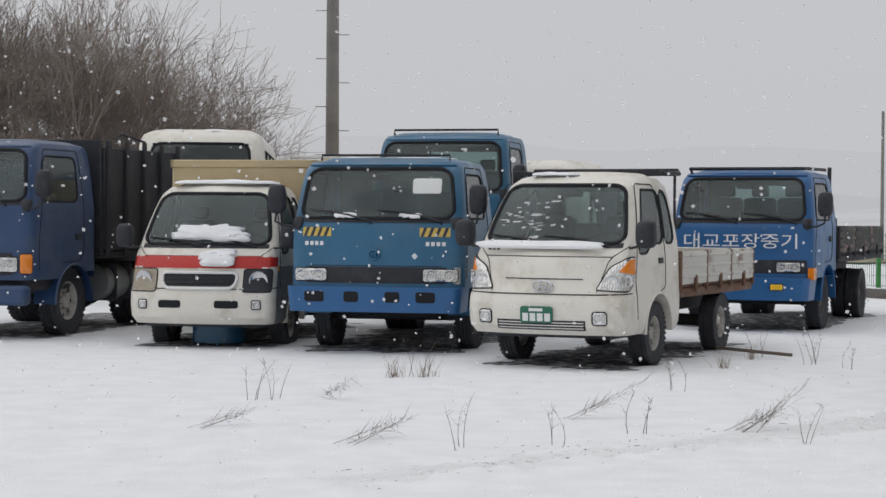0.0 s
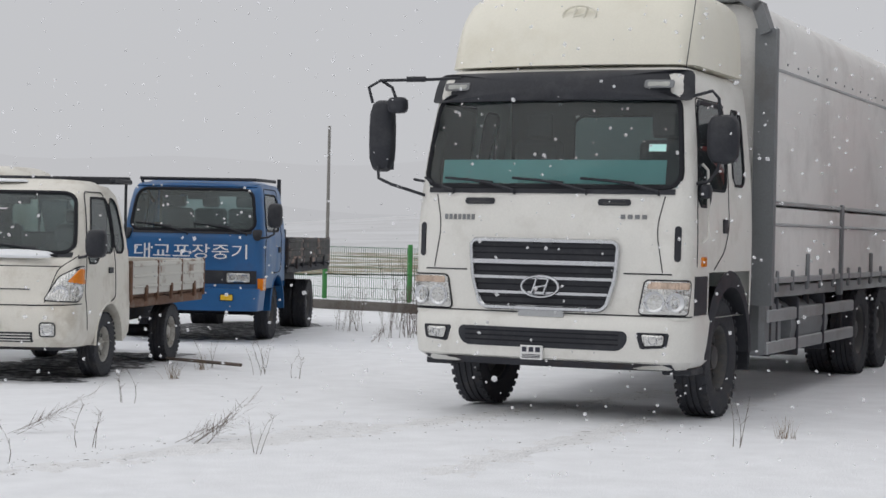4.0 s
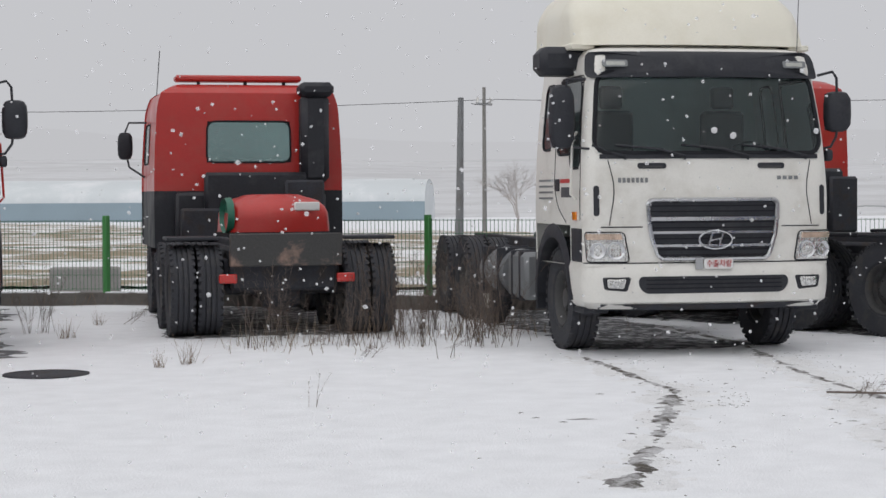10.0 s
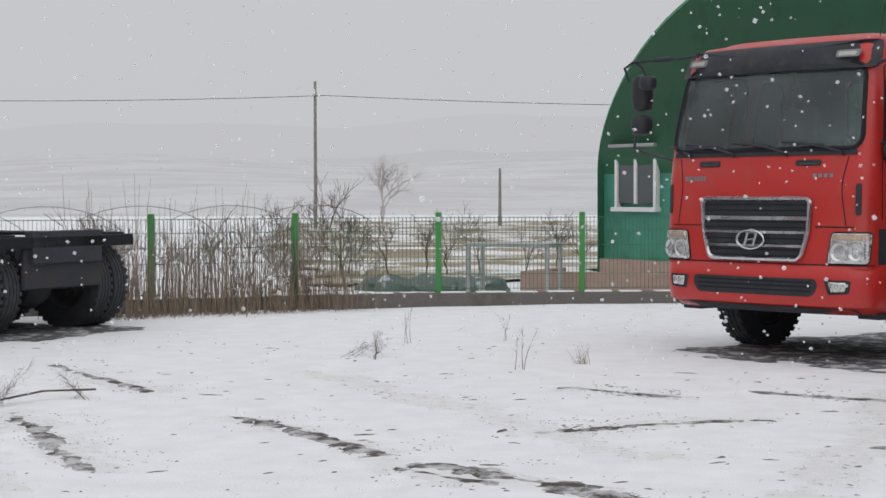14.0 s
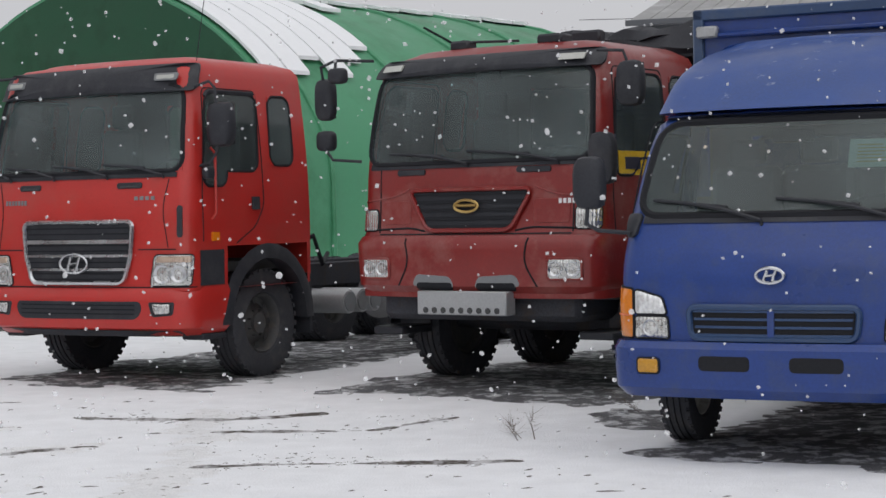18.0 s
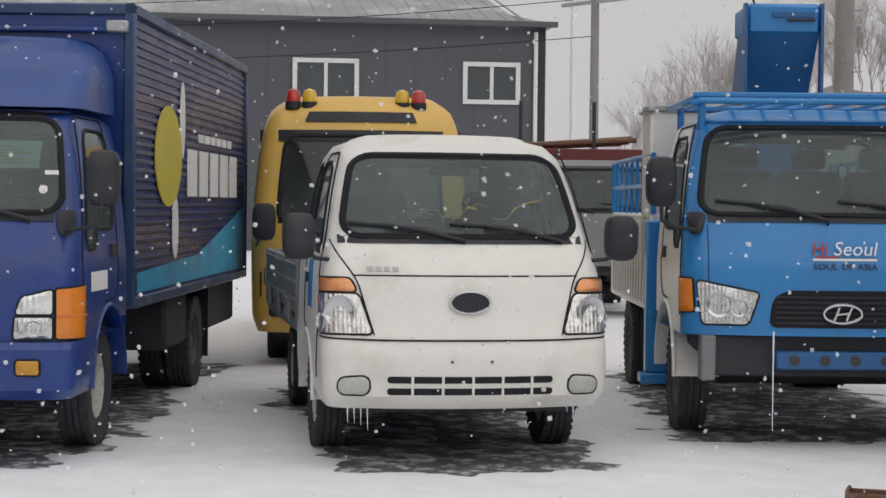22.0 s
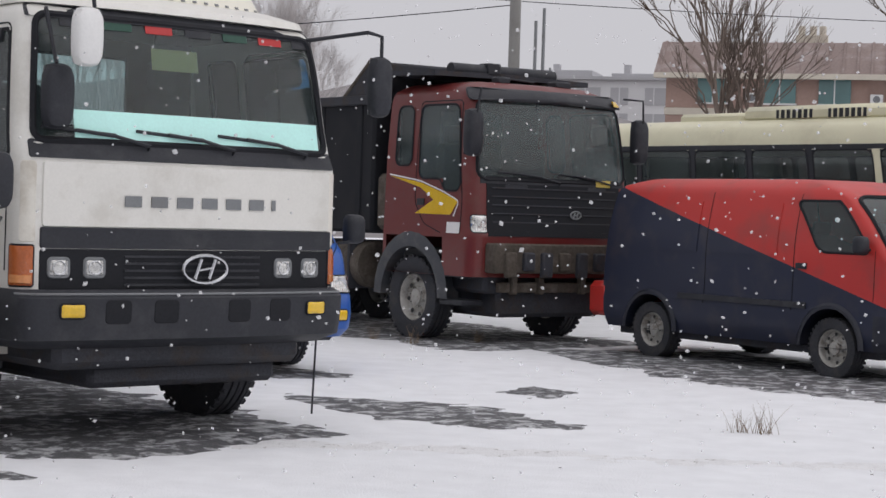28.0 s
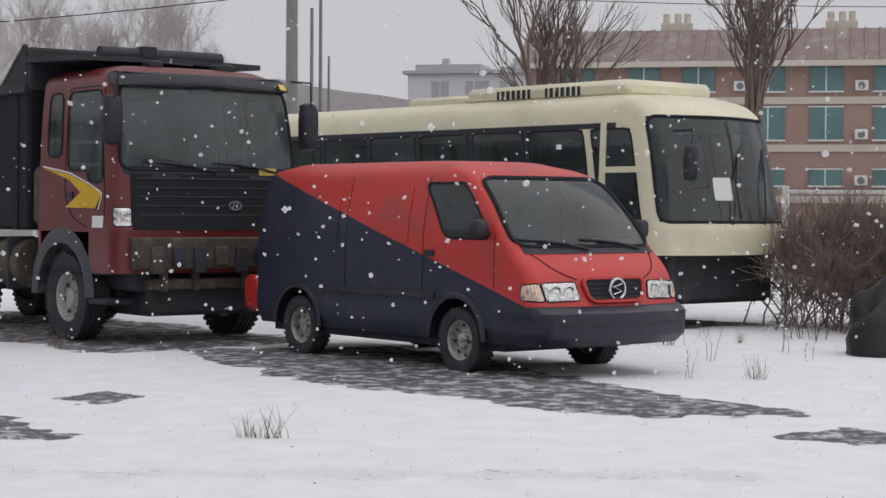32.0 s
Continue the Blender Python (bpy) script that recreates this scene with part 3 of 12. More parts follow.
PAPER = mat("paper", (0.72, 0.74, 0.72), 0.8, spread=0.04)
MINT = mat("mint_sunshade", (0.56, 0.93, 0.87), 0.6, spread=0.06)
INNER = mat("dark_interior", (0.055, 0.056, 0.058), 0.8, spread=0.2)
HEADL = mat("grey_headliner", (0.16, 0.16, 0.155), 0.9, spread=0.1)
SEAT = mat("seat_cloth", (0.075, 0.075, 0.08), 0.9, spread=0.2)
GREENPL = mat("green_enamel", (0.02, 0.14, 0.09), 0.4, spread=0.08)
INK = mat("dark_ink", (0.03, 0.03, 0.05), 0.6, spread=0.1)
WINK = mat("white_lettering", (0.75, 0.76, 0.77), 0.5, spread=0.05)
RINK = mat("red_lettering", (0.45, 0.03, 0.03), 0.5, spread=0.05)
ORANGE = mat("orange_sticker", (0.7, 0.17, 0.05), 0.5, spread=0.05)
HAZY = mat("yellow_warning_tape", (0.6, 0.45, 0.1), 0.6, spread=0.1)
GLASS = glass_mat("cab_glass", (0.5, 0.62, 0.61), film=0.5)
HGLASS = glass_mat("heavy_cab_glass", (0.5, 0.64, 0.66), film=0.13)
CGLASS = glass_mat("clear_cab_glass", (0.66, 0.8, 0.8), film=0.22)
DGLASS = glass_mat("dark_cab_glass", (0.32, 0.36, 0.37), film=0.3)
SNOWM = mat("fresh_snow", (0.83, 0.845, 0.87), 0.75, spread=0.03, scale=8, bump=0.35, spec=0.3)
MILKY = mat("clouded_lamp_glass", (0.42, 0.43, 0.4), 0.3, spread=0.15, coat=0.5)
WMATS, DMATS = (TYRE, RIMG, INNER), (TYRE, RIMD, INNER)

# ---- snowy ground ----
def axis_steps(lo, hi, near, step):
    out, a = [], lo
    xs = list(np.arange(-near, near + 0.01, step))
    grow, d = near, step
    while grow < hi:
        d *= 1.35
        grow += d
        xs = [-grow] + xs + [grow]
    return xs


def relief(x, y):
    r = math.hypot(x, y)
    k = 1.0 if r < 50 else 50 / r
    return k * (0.022 * noise_at(x, y, 0.35, 2.0) + 0.012 * noise_at(x, y, 1.3, 5.0)) - 0.012


def relief_mesh(x, y):
    """The height of the ground sheet itself, between its corners."""
    i, j = math.floor((x + 36) / 0.4), math.floor((y + 40) / 0.4)
    u, w = (x + 36) / 0.4 - i, (y + 40) / 0.4 - j
    z = []
    for b in (0, 1):
        for a in (0, 1):
            k = (i + a, j + b)
            if k not in CORNERS:
                CORNERS[k] = relief(-36 + 0.4 * (i + a), -40 + 0.4 * (j + b))
            z.append(CORNERS[k])
    return (z[0] * (1 - u) + z[1] * u) * (1 - w) + (z[2] * (1 - u) + z[3] * u) * w


CORNERS = {}
GX, GY = axis_steps(0, 1500, 36, 0.4), axis_steps(0, 1500, 40, 0.4)
verts = [(x, y, relief(x, y)) for y in GY for x in GX]
nx = len(GX)
faces = [(j * nx + i, j * nx + i + 1, (j + 1) * nx + i + 1, (j + 1) * nx + i) for j in range(len(GY) - 1) for i in range(nx - 1)]
gm = bpy.data.meshes.new("ground")
gm.from_pydata(verts, [], faces)
gm.shade_smooth()


def ground_mat():
    m = bpy.data.materials.new("snow_cover")
    m.use_nodes = True
    n, l = m.node_tree.nodes, m.node_tree.links
    b = n["Principled BSDF"]
    co = n.new("ShaderNodeTexCoord")

    def nz(scale, detail, rough=0.55):
        t = n.new("ShaderNodeTexNoise")
        t.inputs["Scale"].default_value, t.inputs["Detail"].default_value, t.inputs["Roughness"].default_value = scale, detail, rough
        l.new(co.outputs["Object"], t.inputs["Vector"])
        return t

    big, fine, grit, crumb = nz(0.12, 4), nz(3.0, 6), nz(9.0, 8, 0.7), nz(60, 3)
    tone = n.new("ShaderNodeMapRange")
    tone.inputs["From Min"].default_value, tone.inputs["From Max"].default_value, tone.inputs["To Min"].default_value, tone.inputs["To Max"].default_value = 0.3, 0.7, 0.93, 1.03
    l.new(fine.outputs["Fac"], tone.inputs[0])
    col = n.new("ShaderNodeVectorMath")
    col.operation = "SCALE"
    col.inputs[0].default_value = (0.82, 0.832, 0.86)
    l.new(tone.outputs[0], col.inputs["Scale"])
    # earth that shows through thin snow
    sp = n.new("ShaderNodeMapRange")
    sp.inputs["From Min"].default_value, sp.inputs["From Max"].default_value = 0.7, 0.76
    l.new(grit.outputs["Fac"], sp.inputs[0])
    thin = n.new("ShaderNodeMapRange")
    thin.inputs["From Min"].default_value, thin.inputs["From Max"].default_value, thin.inputs["To Max"].default_value = 0.48, 0.62, 0.8
    l.new(big.outputs["Fac"], thin.inputs[0])
    mul = n.new("ShaderNodeMath")
    mul.operation = "MULTIPLY"
    l.new(sp.outputs[0], mul.inputs[0])
    l.new(thin.outputs[0], mul.inputs[1])
    mix = n.new("ShaderNodeMixRGB")
    mix.inputs[2].default_value = (0.1, 0.085, 0.07, 1)
    l.new(mul.outputs[0], mix.inputs[0])
    l.new(col.outputs[0], mix.inputs[1])
    l.new(mix.outputs[0], b.inputs["Base Color"])
    b.inputs["Roughness"].default_value, b.inputs["Specular IOR Level"].default_value = 0.8, 0.25
    add = n.new("ShaderNodeMath")
    add.operation = "ADD"
    l.new(fine.outputs["Fac"], add.inputs[0])
    l.new(crumb.outputs["Fac"], add.inputs[1])
    u = n.new("ShaderNodeBump")
    u.inputs["Strength"].default_value, u.inputs["Distance"].default_value = 0.35, 0.03
    l.new(add.outputs[0], u.inputs["Height"])
    l.new(u.outputs[0], b.inputs["Normal"])
    return m


gm.materials.append(ground_mat())
tagged(new("ground", gm), "snow-covered yard and fields", kind="structure")

# ---- vehicle parts ----
def dish(q, n, r, deep=0.02):
    """A round reflector bowl that faces along n."""
    m = Matrix.Translation(q) @ n.to_track_quat("X", "Z").to_matrix().to_4x4()
    return lathe([(r * 1.04, -0.01), (r * 1.04, 0.004), (r * 0.95, 0.005), (r * 0.86, -0.002), (r * 0.55, -deep * 0.45), (r * 0.3, -deep * 0.6), (r * 0.22, -deep * 0.25), (0.003, -deep * 0.1)], 20, m=m)


def headlamp(v, F, outline, bowls=(), material=None, name="headlight", out=0.014, rnd=0.03, bulge=0.008, frame=None):
    """A moulded lamp with a seal line and reflector bowls at (u, z, r)."""
    p = part(name, F.skin(outline, out, 0.06, rnd, bulge), material or LAMP, v)
    part("lamp_seal", F.line(outline, 0.013 if frame else 0.008, out - 0.008, rnd), frame or RUBBER, p)
    for u, z, r in bowls:
        q, n = F.wrap(u, z)
        part("reflector", dish(q + n * (out + bulge + 0.002), n, r), CHROME, p)
    return p


def flip(s, outline):
    return [(s * p[0], *p[1:]) for p in outline]


def lamp(v, F, x0, x1, z0, z1, material=None, name="headlight", low=None, out=0.014, bowls=1, frame=None):
    """A four-cornered lamp with its bowls in a row."""
    l0, l1 = low or (x0, x1)
    r = min((x1 - x0) / max(1, bowls), z1 - z0) * 0.4
    spots = [((x0 + l0) / 2 + ((x1 + l1) - (x0 + l0)) / 2 * (k + 0.5) / bowls, (z0 + z1) / 2, r) for k in range(bowls)]
    return headlamp(v, F, [(l0, z0), (l1, z0), (x1, z1), (x0, z1)], spots, material, name, out, min(0.03, 0.2 * (z1 - z0)), 0.006, frame)


def wipers(v, F, z, spots, length=0.55, rise=0.12):
    for x, s in spots:
        y = F.front(x, z)
        x2 = x + s * length
        y2 = F.front(x2, z + rise) - 0.03
        bm = tube([(x, y - 0.02, z - 0.05), (x, y - 0.045, z - 0.02), ((x + x2) / 2, (y + y2) / 2 - 0.035, z + rise * 0.55), (x2, y2, z + rise)], 0.012, 6)
        xa, xb = x2 - s * length * 0.55, x2 + s * length * 0.45
        xb = max(-0.95 * F.at(z)[0], min(0.95 * F.at(z)[0], xb))
        rod((xa, F.front(xa, z + rise * 0.6) - 0.018, z + rise * 0.65), (xb, F.front(xb, z + rise * 1.2) - 0.018, z + rise * 1.2), 0.011, 6, bm)
        part("wiper", bm, PLAST, v)


def mirror(v, x, y, z0, z1, w=0.2, arms=(), material=None, d=0.1):
    """A mirror head, rounded all over and bulged to the front."""
    bm, rings, h = bmesh.new(), [], (z1 - z0) / 2
    for k, (f, dy) in enumerate(((0.96, d), (1.0, d * 0.85), (1.0, d * 0.5), (0.93, d * 0.2), (0.75, d * 0.04), (0.4, -d * 0.05))):
        ring = []
        for i in range(20):
            a = 2 * math.pi * i / 20
            c, q = math.cos(a), math.sin(a)
            e = (abs(c) ** 4 + abs(q) ** 4) ** -0.25
            ring.append(bm.verts.new((x + w / 2 * c * e * f, y + dy, (z0 + z1) / 2 + h * q * e * f)))
        rings.append(ring)
    for a, b in zip(rings, rings[1:]):
        for i in range(20):
            bm.faces.new((a[i], a[(i + 1) % 20], b[(i + 1) % 20], b[i]))
    bm.faces.new(rings[0])
    bm.faces.new(rings[-1])
    bmesh.ops.recalc_face_normals(bm, faces=bm.faces)
    p = part("mirror", bm, material or PLAST, v)
    part("mirror_glass", B((x - w / 2 + 0.02, x + w / 2 - 0.02, y + d, y + d + 0.004, z0 + 0.02, z1 - 0.02), bevel=0), CHROME, p)
    for a in arms:
        part("mirror_arm", tube(a, 0.014, 7), PLAST, p)


def oval(v, F, x, z, w, h, material=None, out=0.03, name="emblem"):
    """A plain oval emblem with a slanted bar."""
    y = F.front(x, z) - out
    bm = bmesh.new()
    pts = [(x + w / 2 * math.cos(a), y, z + h / 2 * math.sin(a)) for a in lin(0, 2 * math.pi, 20)]
    tube(pts, 0.011, 6, bm)
    for dx in (-0.16, 0.16):
        rod((x + w * (dx - 0.07), y, z - h * 0.36), (x + w * (dx + 0.07), y, z + h * 0.36), 0.011, 6, bm)
    rod((x - w * 0.16, y, z - h * 0.05), (x + w * 0.16, y, z + h * 0.05), 0.01, 6, bm)
    part(name, bm, material or CHROME, v)


def bars(v, F, x, z, n, w, h, material, gap=0.35, name="wordmark"):
    """A word as plain bars."""
    bm = bmesh.new()
    step = w / n
    for k in range(n):
        a = x - w / 2 + step * k
        F.plate(a, a + step * (1 - gap), z - h / 2, z + h / 2, 0.006, 0.006, n=1, nz=1, bm=bm)
    part(name, bm, material, v)


def grille(v, F, x0, x1, z0, z1, low=None, slats=4, rim=None, slat=None, back=None, out=0.03, thin=0.2, rnd=0.07):
    l0, l1 = low or (x0, x1)
    edge = [(l0, z0), (l1, z0), (x1, z1), (x0, z1)]
    g = part("grille", F.skin(edge, out * 0.4, 0.03, rnd), back or PLAST, v)
    for k in range(slats):
        a = (k + 0.5) / slats
        z = z0 + (z1 - z0) * a
        h = (z1 - z0) / slats * thin
        xa, xb = l0 + (x0 - l0) * a + 0.03, l1 + (x1 - l1) * a - 0.03
        part("slat", F.plate(xa, xb, z - h, z + h, out * 0.9, 0.02, nz=1), slat or PLAST, g)
    if rim:
        part("grille_rim", F.line(edge, 0.02, out * 0.7, rnd), rim, g)
    return g


def arch(v, yc, zc, r0, r1, hw, material=None, a0=0, a1=180, depth=0.3, name="wheel_arch"):
    for s in (-1, 1):
        bm = bmesh.new()
        rows = []
        for a in lin(a0, a1, 14):
            c, q = math.cos(radians(a)), math.sin(radians(a))
            rows.append([(s * (hw - depth), yc - r0 * c, zc + r0 * q), (s * (hw + 0.02), yc - r0 * c, zc + r0 * q), (s * (hw + 0.025), yc - (r0 + r1) / 2 * c, zc + (r0 + r1) / 2 * q), (s * (hw + 0.005), yc - r1 * c, zc + r1 * q)])
        vs = [[bm.verts.new(p) for p in r] for r in rows]
        for a, b in zip(vs, vs[1:]):
            for k in range(3):
                bm.faces.new((a[k], a[k + 1], b[k + 1], b[k]))
        part(name, bm, material or PLAST, v)


def inside(v, F, zb, hw, yd, ys, seats=(-0.5, 0.5), h=0.7):
    part("dashboard", B((-hw + 0.12, hw - 0.12, yd, yd + 0.35, zb - 0.3, zb - 0.02), bevel=0.04), INNER, v)
    for x in seats:
        s = part("seat", B((x - 0.24, x + 0.24, ys - 0.5, ys, zb - 0.4, zb - 0.22), (x - 0.23, x + 0.23, ys - 0.02, ys + 0.12, zb - 0.3, zb + h * 0.5), bevel=0.05), SEAT, v)
        part("headrest", B((x - 0.12, x + 0.12, ys + 0.01, ys + 0.1, zb + h * 0.52, zb + h * 0.78), bevel=0.04), SEAT, s)
    y, x = yd + 0.36, seats[-1]
    pts = [(x + 0.2 * math.cos(a), y + 0.06 * math.sin(a), zb - 0.02 + 0.13 * math.sin(a)) for a in lin(0, 2 * math.pi, 14)]
    part("steering_wheel", tube(pts, 0.013, 5), PLAST, v)


def lining(v, F, z0, z1, half, z2, y):
    """Grey trim on the back wall of a cab, round its rear window."""
    w = F.at(z0)[0] - 0.04
    w2 = F.at(z2)[0] - 0.05
    t = part("rear_trim", B((-w, w, y - 0.03, y, z0 - 0.5, z0), (-w2, w2, y - 0.03, y, z1, z2), (-w2, -half, y - 0.03, y, z0, z1), (half, w2, y - 0.03, y, z0, z1), bevel=0), INNER, v)
    part("headliner", B((-w2 + 0.05, w2 - 0.05, F.at(z2)[1] + 0.25, y - 0.03, z2 - 0.02, z2), bevel=0), HEADL, t)
    part("rear_view_mirror", B((-0.13, 0.13, F.at(z2)[1] + 0.1, F.at(z2)[1] + 0.13, z2 - 0.16, z2 - 0.08), bevel=0.012), PLAST, v)


def frame_rails(v, y0, y1, zt, half=0.42, h=0.25, n=4, material=None):
    m = material or CHAS
    for s in (-1, 1):
        part("chassis_rail", B((s * half - 0.05, s * half + 0.05, y0, y1, zt - h, zt)), m, v)
    for k in range(n):
        y = y0 + (y1 - y0) * (k + 0.5) / n
        part("cross_member", B((-half, half, y - 0.06, y + 0.06, zt - h * 0.9, zt - 0.05)), m, v)


def axle(v, y, R, track, width=0.26, dual=False, mats=None, rim=0.56, gap=None):
    part("axle", rod((-track, y, R), (track, y, R), 0.07, 10), CHAS, v)
    if dual:
        part("differential", lathe([(0.02, -0.2), (0.16, -0.16), (0.24, 0), (0.16, 0.16), (0.02, 0.2)], 16, m=pose(0, y, R)), CHAS, v)
    mats = mats or DMATS
    for s in (-1, 1):
        if dual:
            wheel(v, s * (track - width * 1.12), y, R, width, rim, -s, "d", mats)
        wheel(v, s * track, y, R, width, rim, s if not dual else s, "t", mats)


def tank(v, x, y0, y1, z, r, material=None, square=False, name="fuel_tank"):
    if square:
        t = part(name, B((x - r, x + r, y0, y1, z - r, z + r), bevel=0.05), material or GFRAME, v)
    else:
        t = part(name, rod((x, y0, z), (x, y1, z), r, 20), material or GFRAME, v)
    part("tank_strap", B((x - r - 0.012, x + r + 0.012, y0 + 0.2, y0 + 0.25, z - r - 0.012, z + r + 0.012), (x - r - 0.012, x + r + 0.012, y1 - 0.25, y1 - 0.2, z - r - 0.012, z + r + 0.012)), CHAS, t)


def bumper(v, prof, zs, paint, r=0.22, bow=0.06, name="bumper", yb=0.6):
    F = Form(prof, r, bow)
    bm, _ = F.shell(zs, [0, 1], dome=0.0)
    part(name, bm, paint, v)
    return F


def snow_cap(v, x0, x1, y0, y1, z, h=0.05, seed=1, n=14, name="snow_on_roof", rag=0.12):
    """A slab of settled snow with a ragged edge, lying on a part."""
    bm = bmesh.new()
    cx, cy, rx, ry = (x0 + x1) / 2, (y0 + y1) / 2, (x1 - x0) / 2, (y1 - y0) / 2
    rings = []
    for k, (s, t) in enumerate(((1, 0), (0.97, 0.6), (0.85, 0.95), (0.5, 1.1))):
        ring = []
        for i in range(n * 2):
            a = math.pi * i / n
            c, q = math.cos(a), math.sin(a)
            e = (abs(c) ** 5 + abs(q) ** 5) ** (-1 / 5)
            w = 1 + rag * (noise.noise(Vector((c * 2.1 + seed, q * 2.1, seed * 3.1))) + 0.6 * noise.noise(Vector((c * 6.1 + seed, q * 6.1, seed))))
            w = min(w, 1.03)
            ring.append(bm.verts.new((cx + rx * e * c * s * w, cy + ry * e * q * s * w, z + h * t * (1 + 0.35 * noise.noise(Vector((c * 3 * s, q * 3 * s, seed)))))))
        rings.append(ring)
    m = n * 2
    for a, b in zip(rings, rings[1:]):
        for i in range(m):
            bm.faces.new((a[i], a[(i + 1) % m], b[(i + 1) % m], b[i]))
    bm.faces.new(rings[-1])
    return part(name, bm, SNOWM, v)


# ---- heavy cab of the newer kind (four of them, one colour each) ----
HDF = Form([(0.86, 1.235, 0.0, 2.0), (1.5, 1.24, 0.01, 2.0), (1.94, 1.225, 0.05, 2.0), (2.72, 1.15, 0.2, 2.0), (2.88, 1.125, 0.26, 2.0), (2.95, 1.07, 0.36, 1.97), (2.98, 0.97, 0.52, 1.9)], 0.16, 0.07)


def heavy_cab(v, paint, cowl=True, left_mirror=True, rear=True, tall=False, glass=None):
    def cut(c):
        return c.z < 1.25 and 0.66 < c.y < 1.95

    F = HDF
    ts = [0, 0.03, 0.24, 0.28, 0.3, 0.52, 0.64, 0.86, 0.94, 1]
    bm, panes = F.shell([0.86, 1.05, 1.25, 1.5, 1.8, 1.94, 2.0, 2.35, 2.66, 2.72, 2.88, 2.95, 2.98], ts, 0.97, 0.42,
                        [("w", "F", -1.34, 1.34, 1.94, 2.72), ("d", "S", 0.03, 0.52, 1.94, 2.66), ("d", "S", 0.03, 0.24, 1.8, 1.94), ("q", "S", 0.64, 0.86, 2.0, 2.66)] + ([("r", "B", -0.42, 0.42, 2.0, 2.66)] if rear else []), cut, wheels=[(1.3, 0.52, 0.72)])
    part("cab_body", bm, paint, v)
    glaze(panes, v, glass or HGLASS, RUBBER, {"wF": "windscreen", "dS": "door_window", "qS": "quarter_window", "rB": "rear_window"}, paint)
    part("cab_floor", B((-1.1, 1.1, 0.3, 1.95, 1.0, 1.1)), INNER, v)
    inside(v, F, 1.95, 1.2, 0.25, 1.35, (-0.6, 0.6), 0.9)
    if rear:
        lining(v, F, 2.0, 2.66, 0.45, 2.82, 1.93)
    part("cab_underside", B((-1.0, 1.0, 0.15, 1.9, 0.62, 1.0), bevel=0.05), CHAS, v)
    bF = bumper(v, [(0.45, 1.17, 0.06, 0.66), (0.52, 1.235, -0.03, 0.68), (0.72, 1.25, -0.045, 0.69), (0.84, 1.25, -0.035, 0.7), (0.89, 1.238, 0.0, 0.7)], [0.45, 0.52, 0.68, 0.84, 0.89], paint, 0.25, 0.07)
    i = part("bumper_intake", bF.skin([(-0.7, 0.6), (0.7, 0.6), (0.76, 0.69), (0.74, 0.765), (-0.74, 0.765), (-0.76, 0.69)], 0.004, 0.03, 0.05), PLAST, v)
    for z in (0.645, 0.685, 0.725):
        part("slat", bF.plate(-0.68, 0.68, z, z + 0.012, 0.009, 0.01, nz=1, n=8), RUBBER, i)
    part("bumper_lip", bF.plate(-1.1, 1.1, 0.44, 0.5, 0.002, 0.04), CHAS, v)
    for s in (-1, 1):
        f = part("fog_surround", bF.skin(flip(s, [(0.86, 0.62), (1.08, 0.64), (1.1, 0.76), (0.82, 0.76)]), 0.004, 0.03, 0.025), PLAST, v)
        headlamp(f, bF, flip(s, [(0.89, 0.645), (1.05, 0.655), (1.06, 0.745), (0.865, 0.745)]), [(s * 0.965, 0.695, 0.035)], name="fog_light", rnd=0.02, out=0.01)
        h = headlamp(v, F, flip(s, [(0.83, 0.905), (1.24, 0.905), (1.27, 1.185), (0.88, 1.185)]), flip(s, [(0.96, 1.01, 0.085), (1.13, 1.01, 0.075)]), rnd=0.035)
        part("turn_signal", F.skin(flip(s, [(0.9, 1.115), (1.24, 1.115), (1.25, 1.172), (0.91, 1.172)]), 0.026, 0.02, 0.015), FAINT, h)
        part("side_slot", F.slot(s * 1.14 - 0.028, s * 1.14 + 0.028, 1.34, 1.63, 0.008, 0.02), PLAST, v)
        part("vent_slot", F.slot(s * 0.6 - 0.14, s * 0.6 + 0.14, 1.79, 1.845, 0.012, 0.02), PLAST, v)
        part("vent_shadow", F.slot(s * 0.6 - 0.1, s * 0.6 + 0.1, 1.8, 1.815, 0.016, 0.02), INNER, v)
        part("panel_joint", F.line([(s * 1.02, 1.87), (s * 0.96, 1.6), (s * 1.02, 1.25)], 0.005, 0.0, 0.1, False), RUBBER, v)
        part("panel_joint", F.line([(s * 1.1, 1.235), (s * 0.7, 1.235)], 0.006, 0.0, 0.02, False), RUBBER, v)
        part("side_indicator", F.side(s, 0.42, 0.52, 1.3, 1.38, 0.02), AMBER, v)
        part("door_handle", F.side(s, 1.05, 1.16, 1.58, 1.7, 0.018), PLAST, v)
        part("door_joint", F.seam(s, [(0.3, 1.3), (0.3, 1.75), (0.36, 2.1), (0.42, 2.7), (1.24, 2.7), (1.24, 1.62), (1.1, 1.42), (0.8, 1.27)]), RUBBER, v)
        part("door_sill", F.side(s, 0.25, 0.6, 0.9, 1.22, 0.008, 0.02), PLAST, v)
        part("rain_shield", F.seam(s, [(0.45, 2.62), (0.5, 2.67), (1.2, 2.67)], 0.022), PLAST, v)
        part("cab_step", B((s * 0.95, s * 1.2, 0.32, 0.68, 0.4, 0.46), (s * 0.95, s * 1.2, 0.4, 0.68, 0.72, 0.76)), PLAST, v)
        part("grab_rail", tube([(s * 1.25, 0.42, 1.5), (s * 1.3, 0.42, 1.55), (s * 1.27, 0.46, 2.1), (s * 1.22, 0.46, 2.15)], 0.013, 6), paint, v)
